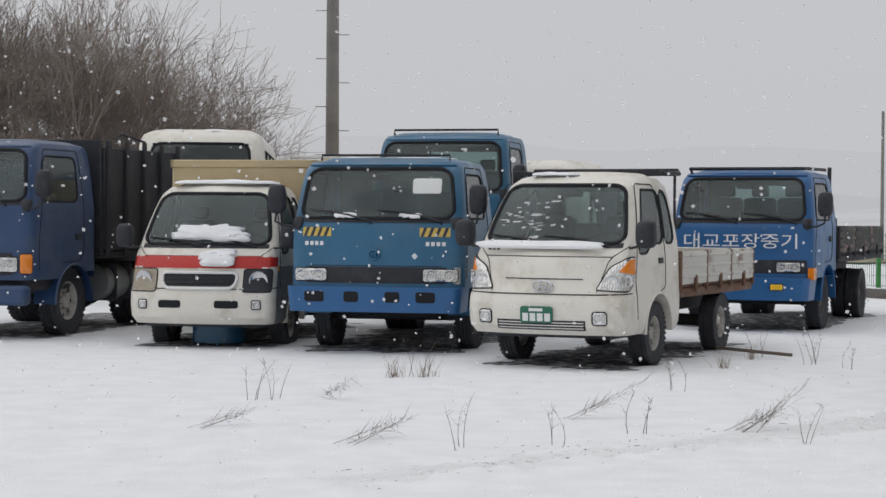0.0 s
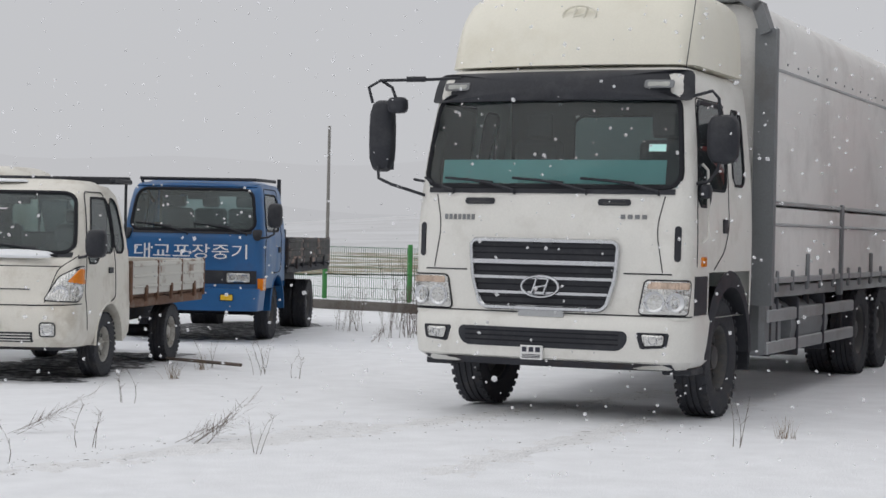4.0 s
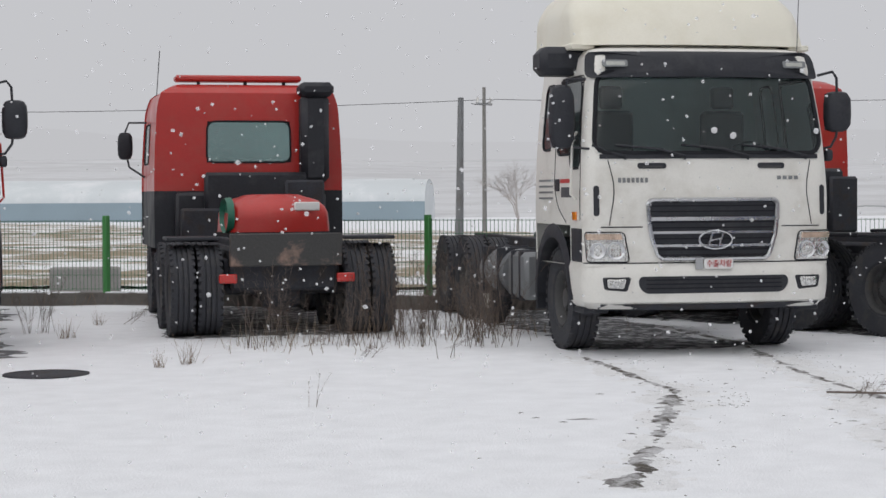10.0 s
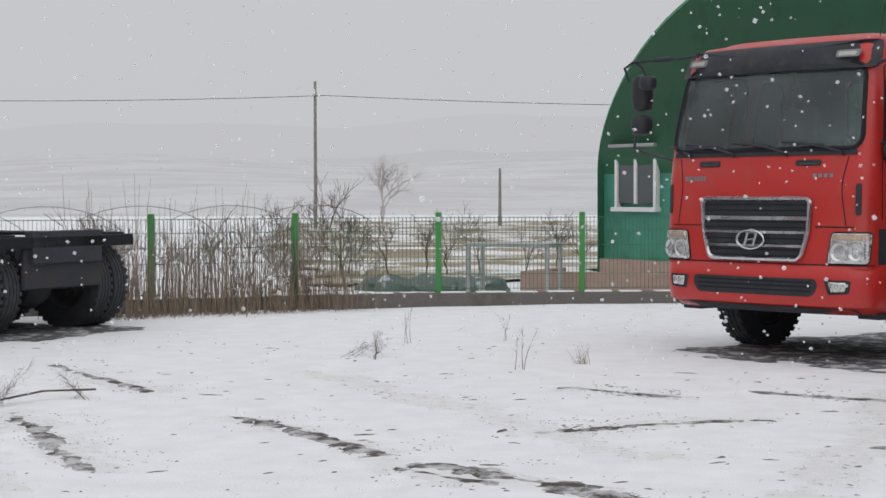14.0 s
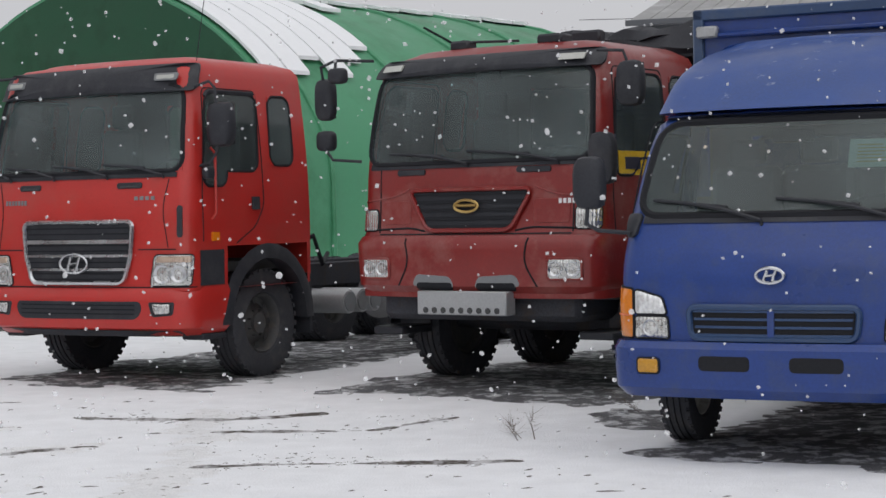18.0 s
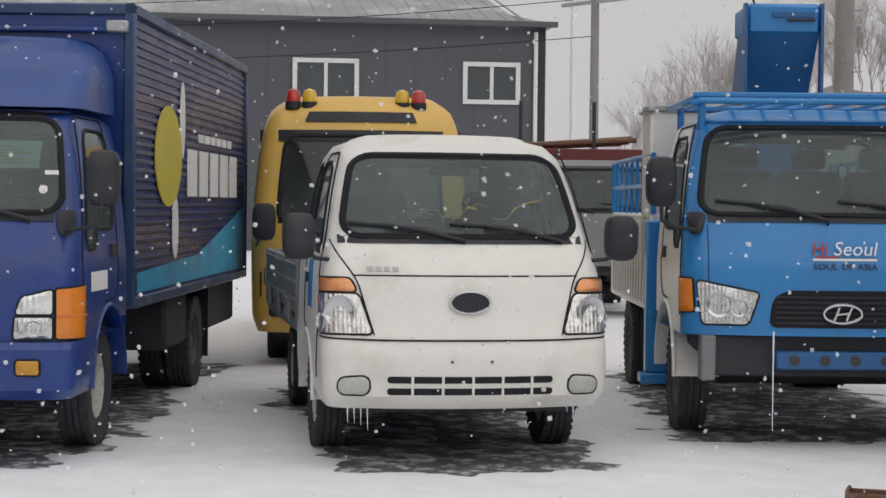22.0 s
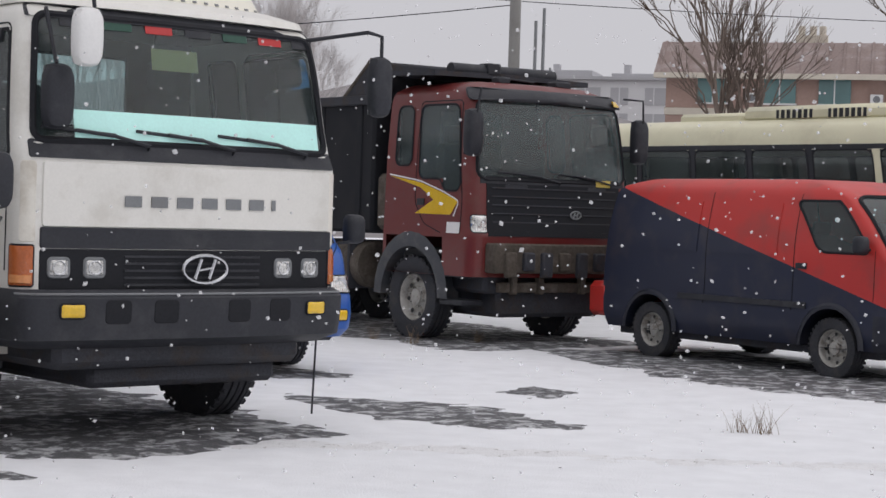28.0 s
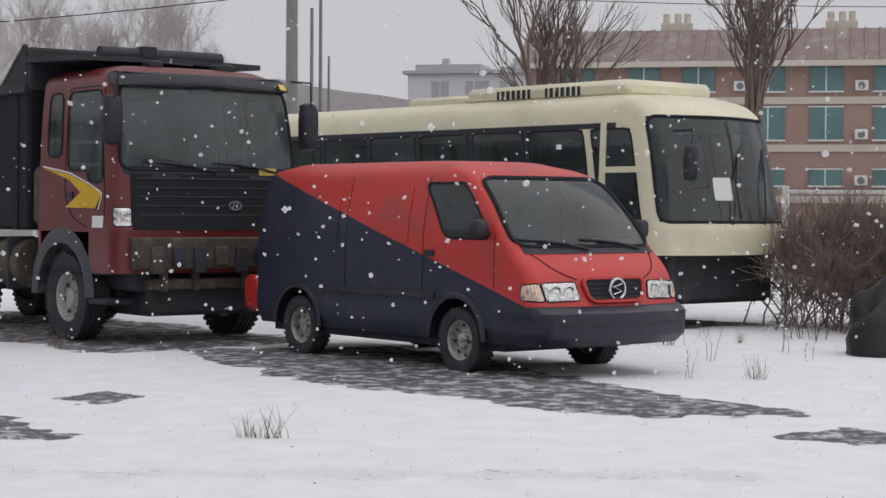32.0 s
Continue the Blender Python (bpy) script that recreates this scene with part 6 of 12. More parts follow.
def rear_tractor(x, y, rz, label, load=True):
    """A tractor unit seen from behind: the rear axle at y = 0, the cab ahead of it along +y."""
    v = thing("tractor_truck", label, "truck", dry_place(x, y, rz))
    axle(v, 0.0, 0.51, 1.12, 0.27, True)
    axle(v, 1.3, 0.51, 1.12, 0.27, True)
    frame_rails(v, -0.6, 5.2, 1.05, 0.43, 0.28, 5)
    part("underframe", B((-0.6, 0.6, -0.4, 3.9, 0.5, 0.98), bevel=0.04), CHAS, v)
    part("axle_casing", lathe([(0.02, -0.28), (0.2, -0.2), (0.26, 0), (0.2, 0.2), (0.02, 0.28)], 16, m=pose(0, -0.02, 0.5)), CHAS, v)
    part("rear_beam", B((-0.62, 0.62, -0.62, -0.5, 0.78, 1.14)), RUSTBLK if load else CHAS, v)
    part("mudguard", B((-1.28, -0.7, -0.3, 0.35, 1.06, 1.1), (0.7, 1.28, -0.3, 0.35, 1.06, 1.1)), PLAST, v)
    for s in (-1, 1):
        part("suspension_rod", rod((s * 0.5, 0, 0.5), (s * 0.42, 0.9, 0.75), 0.05, 8), CHAS, v)
        part("spring_pack", B((s * 0.55, s * 0.65, -0.2, 1.5, 0.68, 0.85)), CHAS, v)
        load and part("tail_lamp", B((s * 0.55, s * 0.75, -0.66, -0.62, 0.6, 0.7)), REDL, v)
    load or part("rear_crossbar", B((-1.22, 1.22, -0.62, -0.52, 0.95, 1.08), bevel=0.01), RUBBER, v)
    if not load:
        for s in (-1, 1):
            part("flat_fender", B((s * 0.7, s * 1.26, -0.45, 1.9, 1.06, 1.1), bevel=0.01), RUBBER, v)
            part("side_box", B((s * 0.75, s * 1.2, 1.9, 3.6, 0.42, 1.04), bevel=0.03), CHAS, v)
        part("tail_plate", B((-0.7, 0.7, -0.56, -0.5, 0.5, 0.96), bevel=0.02), CHAS, v)
    tank(v, 1.0, 2.0, 2.7, 0.62, 0.26)
    tank(v, -1.0, 2.0, 2.6, 0.62, 0.22, square=True)
    F = Form([(0.9, 1.2, 4.8, 2.7), (1.6, 1.2, 4.8, 2.7), (2.6, 1.16, 4.65, 2.7), (2.86, 1.1, 4.45, 2.72), (2.95, 0.95, 4.3, 2.85)], -0.02, 0.0)
    bm, p = F.shell([0.9, 1.3, 1.62, 1.98, 2.5, 2.6, 2.86, 2.95], [0, 0.1, 0.5, 1], 0.95, 0.45, [("w", "F", -0.95, 0.95, 1.98, 2.6), ("d", "S", 0.1, 0.5, 1.98, 2.5), ("r", "B", -0.45, 0.45, 1.98, 2.5)], zone=lambda k, c: 1 if c.z < 1.6 else 0)
    bmesh.ops.recalc_face_normals(bm, faces=bm.faces)
    part("cab_body", bm, [RED, PLAST], v)
    glaze(p, v, GLASS, RUBBER, {"wF": "windscreen", "dS": "door_window", "rB": "rear_window"})
    part("cab_back_frame", B((-0.95, 0.95, 2.45, 2.7, 0.85, 1.6), (-0.6, 0.7, 2.3, 2.5, 1.3, 1.85), bevel=0.04), PLAST, v)
    part("battery_box", B((-0.9, -0.3, 2.2, 2.6, 1.0, 1.4), (0.4, 0.9, 2.25, 2.6, 1.05, 1.75), bevel=0.03), CHAS, v)
    if load:
        part("air_intake_pipe", B((0.62, 0.98, 2.3, 2.62, 1.7, 2.85), bevel=0.08), PLAST, v)
        part("air_intake_hood", B((0.6, 1.03, 2.24, 2.64, 2.8, 2.98), bevel=0.07), PLAST, v)
    part("wind_deflector", B((-0.9, 0.72, 2.95, 3.25, 3.02, 3.1), bevel=0.035), RED, v)
    for x0 in (-0.6, 0.0, 0.5):
        part("deflector_post", B((x0 - 0.02, x0 + 0.02, 3.0, 3.08, 2.9, 3.04)), PLAST, v)
    mirror(v, -1.45, 4.5, 2.05, 2.42, 0.2, [[(-1.15, 4.5, 2.55), (-1.4, 4.55, 2.55), (-1.45, 4.55, 2.42)], [(-1.18, 4.5, 1.8), (-1.4, 4.55, 1.95), (-1.42, 4.55, 2.05)]])
    part("antenna", rod((-1.05, 4.2, 2.85), (-1.0, 4.2, 3.5), 0.006, 5), PLAST, v)
    part("front_axle", rod((-1.0, 4.2, 0.5), (1.0, 4.2, 0.5), 0.07, 8), CHAS, v)
    for s in (-1, 1):
        wheel(v, s * 1.03, 4.2, 0.51, 0.28, 0.56, s, "t", DMATS)
    if load:
        f = thing("fender_cover", "loose red plastic engine cover lying on the tractor frame", "car part", dry_place(x, y, rz) @ pose(0.05, 0.35, 1.36, 0, 0, 8))
        g = Form([(-0.22, 0.6, -0.25, 0.5), (0.0, 0.58, -0.25, 0.5), (0.14, 0.5, -0.12, 0.45), (0.19, 0.35, 0.0, 0.35)], 0.15, 0.1)
        part("shell", g.shell([-0.22, 0.0, 0.14, 0.19], [0, 1], dome=0.02)[0], RED, f)
        part("open_end", lathe([(0.02, 0), (0.17, 0), (0.2, -0.06), (0.21, 0.02)], 18, m=pose(-0.58, 0.05, -0.03)), GREENPL, f)
        part("label_patch", B((0.12, 0.42, -0.24, -0.2, 0.02, 0.12)), PALE, f)
    return v


def wrapped_truck():
    v = thing("chassis_truck", "white heavy chassis truck with cloth-wrapped roof fairing", "truck", dry_place(15.71, 8.18, -42.5))
    F = heavy_cab(v, WHITE, left_mirror=False, rear=False)
    fairing(v, FAIR, 1.2, 1.08, 0.42, 2.1, 3.0, 3.62, 0.5)
    part("wrap_edge", B((-1.24, -1.0, 0.6, 1.9, 2.96, 3.02), (1.0, 1.22, 0.6, 1.9, 2.96, 3.02)), FAIR, v)
    part("side_pod", B((-1.5, -1.0, 0.75, 1.15, 2.72, 3.0), bevel=0.07), PLAST, v)
    bars(v, F, -0.1, 0.885, 2, 0.02, 0.02, RINK)
    q = part("number_plate", HDF.slot(-0.12, 0.17, 0.83, 0.93, 0.07, 0.02, n=1), PALE, v, "white plate with red Korean letters")
    letters("수출차량", 0.075, RINK, q, pose(0.025, HDF.front(0.02, 0.88) - 0.078, 0.88) @ FACE, width=0.25)
    part("plate_patch", HDF.plate(-0.2, -0.13, 0.83, 0.93, 0.06, 0.02, n=1), STEEL, v)
    part("door_mark", F.side(-1, 0.6, 1.02, 1.66, 1.7, 0.004, 0.004), RINK, v)
    part("door_mark", F.side(-1, 0.6, 0.98, 1.52, 1.62, 0.004, 0.004), DGREY, v)
    for k in range(4):
        part("door_stripe", F.side(-1, 1.3, 1.85, 1.5 + 0.06 * k, 1.52 + 0.06 * k, 0.004, 0.004), GFRAME, v)
    axle(v, 1.3, 0.51, 1.04, 0.28)
    axle(v, 6.1, 0.51, 1.02, 0.26, True)
    axle(v, 7.35, 0.51, 1.02, 0.26, True)
    frame_rails(v, 0.7, 8.4, 1.02, 0.43, 0.26, 6)
    tank(v, -0.95, 2.6, 3.4, 0.66, 0.26, square=True)
    tank(v, -0.95, 3.6, 4.8, 0.66, 0.27)
    tank(v, 0.95, 2.6, 4.2, 0.66, 0.27)
    part("spare_wheel_carrier", B((-1.1, -0.6, 2.15, 2.35, 0.5, 1.0)), CHAS, v)
    wheel(v, -1.0, 5.0, 0.4, 0.2, 0.56, -1, "t", WMATS)


navy_truck()
striped_truck()
blue_truck()
tall_blue_truck()
small_coach()
back_row_bits()
white_pickup()
lettered_truck()
white_box_truck()
red_truck()
rear_tractor(15.68, 13.65, -41, "red tractor truck seen from behind with a tall intake stack")
rear_tractor(20.0, 7.36, -18.5, "red tractor truck with bare black frame among weeds", False)
wrapped_truck()

# ---- the row before the green hall and the workshop ----
def red_chassis_truck():
    v = thing("chassis_truck", "bright red heavy chassis truck with black wheel arches", "truck", dry_place(17.52, -0.66, -133.2))
    heavy_cab(v, RED, glass=GLASS)
    axle(v, 1.3, 0.51, 1.04, 0.28)
    axle(v, 5.2, 0.51, 1.02, 0.26, True)
    axle(v, 6.5, 0.51, 1.02, 0.26, True)
    frame_rails(v, 0.7, 7.8, 1.0)
    part("engine_cover", B((-0.9, 0.9, 2.02, 2.5, 0.6, 1.25), bevel=0.05), CHAS, v)
    for k in range(3):
        t = part("air_tank", rod((0.55, 2.75 + 0.24 * k, 0.62), (1.2, 2.75 + 0.24 * k, 0.62), 0.12, 18), STEEL, v)
        part("tank_end", rod((1.2, 2.75 + 0.24 * k, 0.62), (1.215, 2.75 + 0.24 * k, 0.62), 0.1, 18), GFRAME, t)
    tank(v, 0.95, 3.7, 4.5, 0.66, 0.27)
    part("hose", tube([(0.5, 2.4, 1.1), (0.8, 2.7, 1.3), (0.7, 3.0, 1.0), (0.5, 3.4, 1.1)], 0.025, 6), RUBBER, v)


def heavy_old_cab(v, paint, d=0.0):
    """The heavy cab with a raised chest panel and deep bumper; d: how much taller its glass and roof stand."""
    F = Form([(0.8, 1.235, 0.0, 1.95), (1.3, 1.235, 0.0, 1.95), (1.36, 1.23, 0.03, 1.95), (1.94, 1.215, 0.07, 1.95), (2.725 + d, 1.15, 0.22, 1.95), (2.84 + d, 1.11, 0.31, 1.92), (2.91 + d, 0.98, 0.48, 1.85)], 0.17, 0.09)
    bm, p = F.shell([0.8, 1.05, 1.25, 1.36, 1.7, 1.8, 1.94, 2.1, 2.4 + d, 2.655 + d, 2.725 + d, 2.84 + d, 2.91 + d], [0, 0.04, 0.26, 0.56, 0.66, 0.88, 0.96, 1], 0.96, 0.5,
                    [("w", "F", -1.34, 1.34, 1.94, 2.725 + d), ("d", "S", 0.04, 0.56, 1.94, 2.655 + d), ("d", "S", 0.04, 0.26, 1.8, 1.94), ("q", "S", 0.66, 0.88, 2.1, 2.655 + d), ("r", "B", -0.5, 0.5, 2.1, 2.655 + d)], lambda c: c.z < 1.25 and 0.75 < c.y < 1.9)
    part("cab_body", bm, paint, v)
    glaze(p, v, GLASS, RUBBER, {"wF": "windscreen", "dS": "door_window", "qS": "quarter_window", "rB": "rear_window"}, paint)
    inside(v, F, 1.95, 1.2, 0.3, 1.35, (-0.6, 0.6), 0.85)
    lining(v, F, 2.1, 2.655 + d, 0.5, 2.8 + d, 1.86)
    part("cab_floor", B((-1.1, 1.1, 0.3, 1.9, 1.0, 1.1)), INNER, v)
    part("cab_underside", B((-1.0, 1.0, 0.15, 1.9, 0.6, 1.0), bevel=0.05), CHAS, v)
    part("sun_visor", F.skin([(-1.17, 2.7 + d), (1.17, 2.7 + d), (1.13, 2.86 + d), (-1.13, 2.86 + d)], 0.06, 0.06, 0.06, 0.02, 0.02), PLAST, v)
    for s in (-1, 1):
        part("vent_slot", F.slot(s * 0.62 - 0.16, s * 0.62 + 0.16, 1.84, 1.89, 0.012, 0.02), PLAST, v)
        part("door_joint", F.seam(s, [(0.36, 1.3), (0.34, 1.7), (0.4, 2.1), (0.46, 2.7 + d), (1.3, 2.7 + d), (1.3, 1.65), (1.1, 1.4), (0.75, 1.3)]), RUBBER, v)
        part("door_handle", F.side(s, 1.1, 1.24, 1.62, 1.7, 0.018), PLAST, v)
        part("cab_step", B((s * 0.9, s * 1.22, 0.3, 0.75, 0.45, 0.52), (s * 0.9, s * 1.22, 0.34, 0.75, 0.78, 0.84)), PLAST, v)
    arch(v, 1.35, 0.52, 0.6, 0.78, 1.23, DGREY)
    part("cowl_panel", F.plate(-1.1, 1.1, 1.895, 1.945, 0.01, 0.03, nz=1, n=10), PLAST, v)
    wipers(v, F, 1.95, [(0.85, -1), (0.0, -1)], 0.6, 0.07)
    part("roof_work_lamp", B((-0.55, -0.35, 0.6, 0.75, 2.93 + d, 3.02 + d), (0.35, 0.6, 0.6, 0.8, 2.93 + d, 3.02 + d), bevel=0.02), PLAST, v)
    part("lamp_bracket", tube([(-0.45, 0.68, 2.92 + d), (-0.45, 0.68, 3.03 + d)], 0.015, 6, tube([(-0.45, 0.68, 3.01 + d), (0.1, 0.72, 2.99 + d)], 0.012, 6, tube([(0.48, 0.7, 2.92 + d), (0.48, 0.7, 3.03 + d)], 0.015, 6))), PLAST, v)
    return F


BRASS = mat("worn_brass", (0.55, 0.38, 0.14), 0.35, 0.8, spread=0.15)


def dark_red_truck():
    v = thing("dump_truck", "dark red heavy truck with a yellow emblem and tarpaulined load", "truck", dry_place(15.18, -3.8, -137.9))
    F = heavy_old_cab(v, DRED)
    bF = bumper(v, [(0.82, 1.2, 0.02, 0.7), (0.9, 1.25, -0.05, 0.72), (1.26, 1.26, -0.06, 0.74), (1.32, 1.24, -0.02, 0.74)], [0.82, 0.9, 1.05, 1.26, 1.32], DRED, 0.2, 0.08)
    grille(v, F, -0.62, 0.62, 1.365, 1.71, (-0.42, 0.42), 5, DRED, RUBBER)
    em = tube([(0.12 * math.cos(a), F.front(0, 1.57) - 0.045, 1.57 + 0.05 * math.sin(a)) for a in lin(0, 2 * math.pi, 16)], 0.012, 6)
    rod((-0.1, F.front(0, 1.57) - 0.045, 1.575), (0.1, F.front(0, 1.57) - 0.045, 1.575), 0.014, 6, em)
    part("emblem", em, BRASS, v, "plain brass emblem")
    for s in (-1, 1):
        a, b = sorted((s * 0.8, s * 1.1))
        lamp(v, bF, a, b, 0.96, 1.13, bowls=2, frame=DRED)
        a, b = sorted((s * 1.0, s * 1.22))
        lamp(v, F, a, b, 1.37, 1.55, name="turn_signal", bowls=0)
        a, b = sorted((s * 0.62, s * 0.95))
        part("chest_recess", F.slot(a, b, 1.42, 1.62, 0.004, 0.02), DRED, v)
        part("marker_light", F.plate(s * 0.91 - 0.11, s * 0.91 + 0.11, 2.755, 2.81, 0.085, 0.02, n=2, nz=1), MILKY, v)
        a, b = sorted((s * 0.12, s * 0.5))
        part("bumper_slot", bF.slot(a, b, 0.86, 0.93, 0.004, 0.02), RUBBER, v)
        part("panel_joint", F.plate(s * 0.98 - 0.006, s * 0.98 + 0.006, 1.35, 1.95, 0.003, 0.006, n=1), RUBBER, v)
    part("panel_joint", F.plate(-1.2, 1.2, 1.33, 1.342, 0.003, 0.006, nz=1, n=10), RUBBER, v)
    for s in (-1, 1):
        part("chest_crease", F.line(flip(s, [(0.64, 1.72), (0.8, 1.66), (1.18, 1.62)]), 0.009, 0.0, 0.08, False), DRED, v)
        part("chest_crease", F.line(flip(s, [(0.46, 1.36), (0.6, 1.39), (1.18, 1.37)]), 0.009, 0.0, 0.08, False), RUBBER, v)
        part("bumper_groove", bF.line(flip(s, [(0.62, 1.3), (0.58, 1.1), (0.7, 0.9)]), 0.008, 0.0, 0.08, False), RUBBER, v)
        part("bumper_scrape", bF.skin(flip(s, [(0.1, 0.88), (0.55, 0.9), (0.5, 1.0), (0.14, 0.98)]), 0.002, 0.01, 0.04, 0.0, 0.002), GREYP, v)
    st = part("front_step", B((-0.45, 0.45, -0.1, 0.05, 0.66, 0.86), bevel=0.01), STEEL, v, "pale perforated step plate")
    for k in range(9):
        part("step_hole", rod((-0.36 + 0.09 * k, -0.106, 0.7), (-0.36 + 0.09 * k, -0.098, 0.7), 0.026, 10), INNER, st)
    mirror(v, -1.52, 0.0, 2.35, 2.72, 0.2, [[(-1.08, 0.2, 2.86), (-1.35, 0.0, 2.87), (-1.52, 0.0, 2.82), (-1.52, 0.03, 2.7)], [(-1.2, 0.15, 1.98), (-1.42, 0.02, 2.0), (-1.52, 0.02, 2.12)]])
    mirror(v, -1.52, 0.0, 2.08, 2.26, 0.18)
    mirror(v, -1.3, -0.1, 2.66, 2.8, 0.17, [[(-1.35, 0.0, 2.87), (-1.32, -0.05, 2.78)]])
    mirror(v, 1.42, 0.25, 2.35, 2.72, 0.24, [[(1.12, 0.3, 2.82), (1.36, 0.3, 2.8), (1.4, 0.3, 2.7)]])
    mirror(v, 1.32, -0.05, 1.72, 2.14, 0.24, [[(1.2, 0.15, 2.0), (1.3, 0.0, 2.0)]])
    part("door_flash", F.side(1, 0.45, 1.0, 1.8, 2.0, 0.006, 0.006), YLAMP, v, "yellow and dark flash on the door")
    part("door_flash_stripe", F.side(1, 0.55, 0.8, 1.85, 1.95, 0.012, 0.004), INK, v)
    bars(v, F, 0.95, 1.6, 5, 0.2, 0.04, WINK)
    axle(v, 1.35, 0.51, 1.03, 0.28)
    axle(v, 2.9, 0.51, 1.03, 0.28)
    axle(v, 6.0, 0.51, 1.02, 0.26, True)
    frame_rails(v, 0.7, 7.5, 1.0)
    body = part("dump_body", B((-1.2, 1.2, 2.3, 7.4, 1.2, 2.95), bevel=0.05), CHAS, v)
    for k in range(5):
        part("body_rib", B((1.2, 1.26, 2.6 + k, 2.7 + k, 1.2, 2.9), (-1.26, -1.2, 2.6 + k, 2.7 + k, 1.2, 2.9)), CHAS, body)
    # bunched black tarpaulin above the headboard
    bm = bmesh.new()
    rows = []
    for i in range(13):
        a = math.pi * i / 12
        rows.append([(x, 2.25 - 0.25 * math.cos(a) + 0.08 * noise_at(x, i, 2.3, 3), 2.9 + (0.25 + 0.16 * noise_at(x, i, 2.6, 5)) * math.sin(a)) for x in lin(-0.4, 1.28, 20)])
    sheet(rows, (0, 0, -0.03), bm)
    part("rolled_tarpaulin", bm, PLAST, v, "bunched black tarpaulin")
    bm = bmesh.new()
    bmesh.ops.create_icosphere(bm, subdivisions=4, radius=1)
    for q in bm.verts:
        q.co = Vector((1.27 + 0.16 * q.co.x, 2.4 + 0.3 * q.co.y, 2.45 + 0.62 * q.co.z)) + q.co * (0.12 * noise.noise(q.co * 2.5) + 0.05 * noise.noise(q.co * 7))
    part("hanging_tarpaulin", bm, PLAST, v, "black tarpaulin hanging in folds behind the cab")
    part("roof_lamp_box", B((0.15, 0.45, 1.5, 1.62, 3.0, 3.12), bevel=0.02), PLAST, v)
    tank(v, 0.95, 3.6, 4.6, 0.66, 0.27)


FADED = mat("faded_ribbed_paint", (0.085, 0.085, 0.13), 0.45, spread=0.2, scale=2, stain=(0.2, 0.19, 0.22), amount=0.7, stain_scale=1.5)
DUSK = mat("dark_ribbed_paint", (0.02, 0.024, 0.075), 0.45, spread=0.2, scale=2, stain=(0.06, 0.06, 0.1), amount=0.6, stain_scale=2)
FROSTED = mat("frost_specked_paint", (0.014, 0.055, 0.23), 0.42, spread=0.2, coat=0.15, stain=(0.4, 0.45, 0.55), amount=0.8, stain_scale=8, cuts=(0.62, 0.72))
TINTED = mat("pale_green_paper", (0.6, 0.7, 0.63), 0.8, spread=0.05)
LEMON = mat("sun_faded_yellow", (0.55, 0.47, 0.06), 0.55, spread=0.12, scale=4)


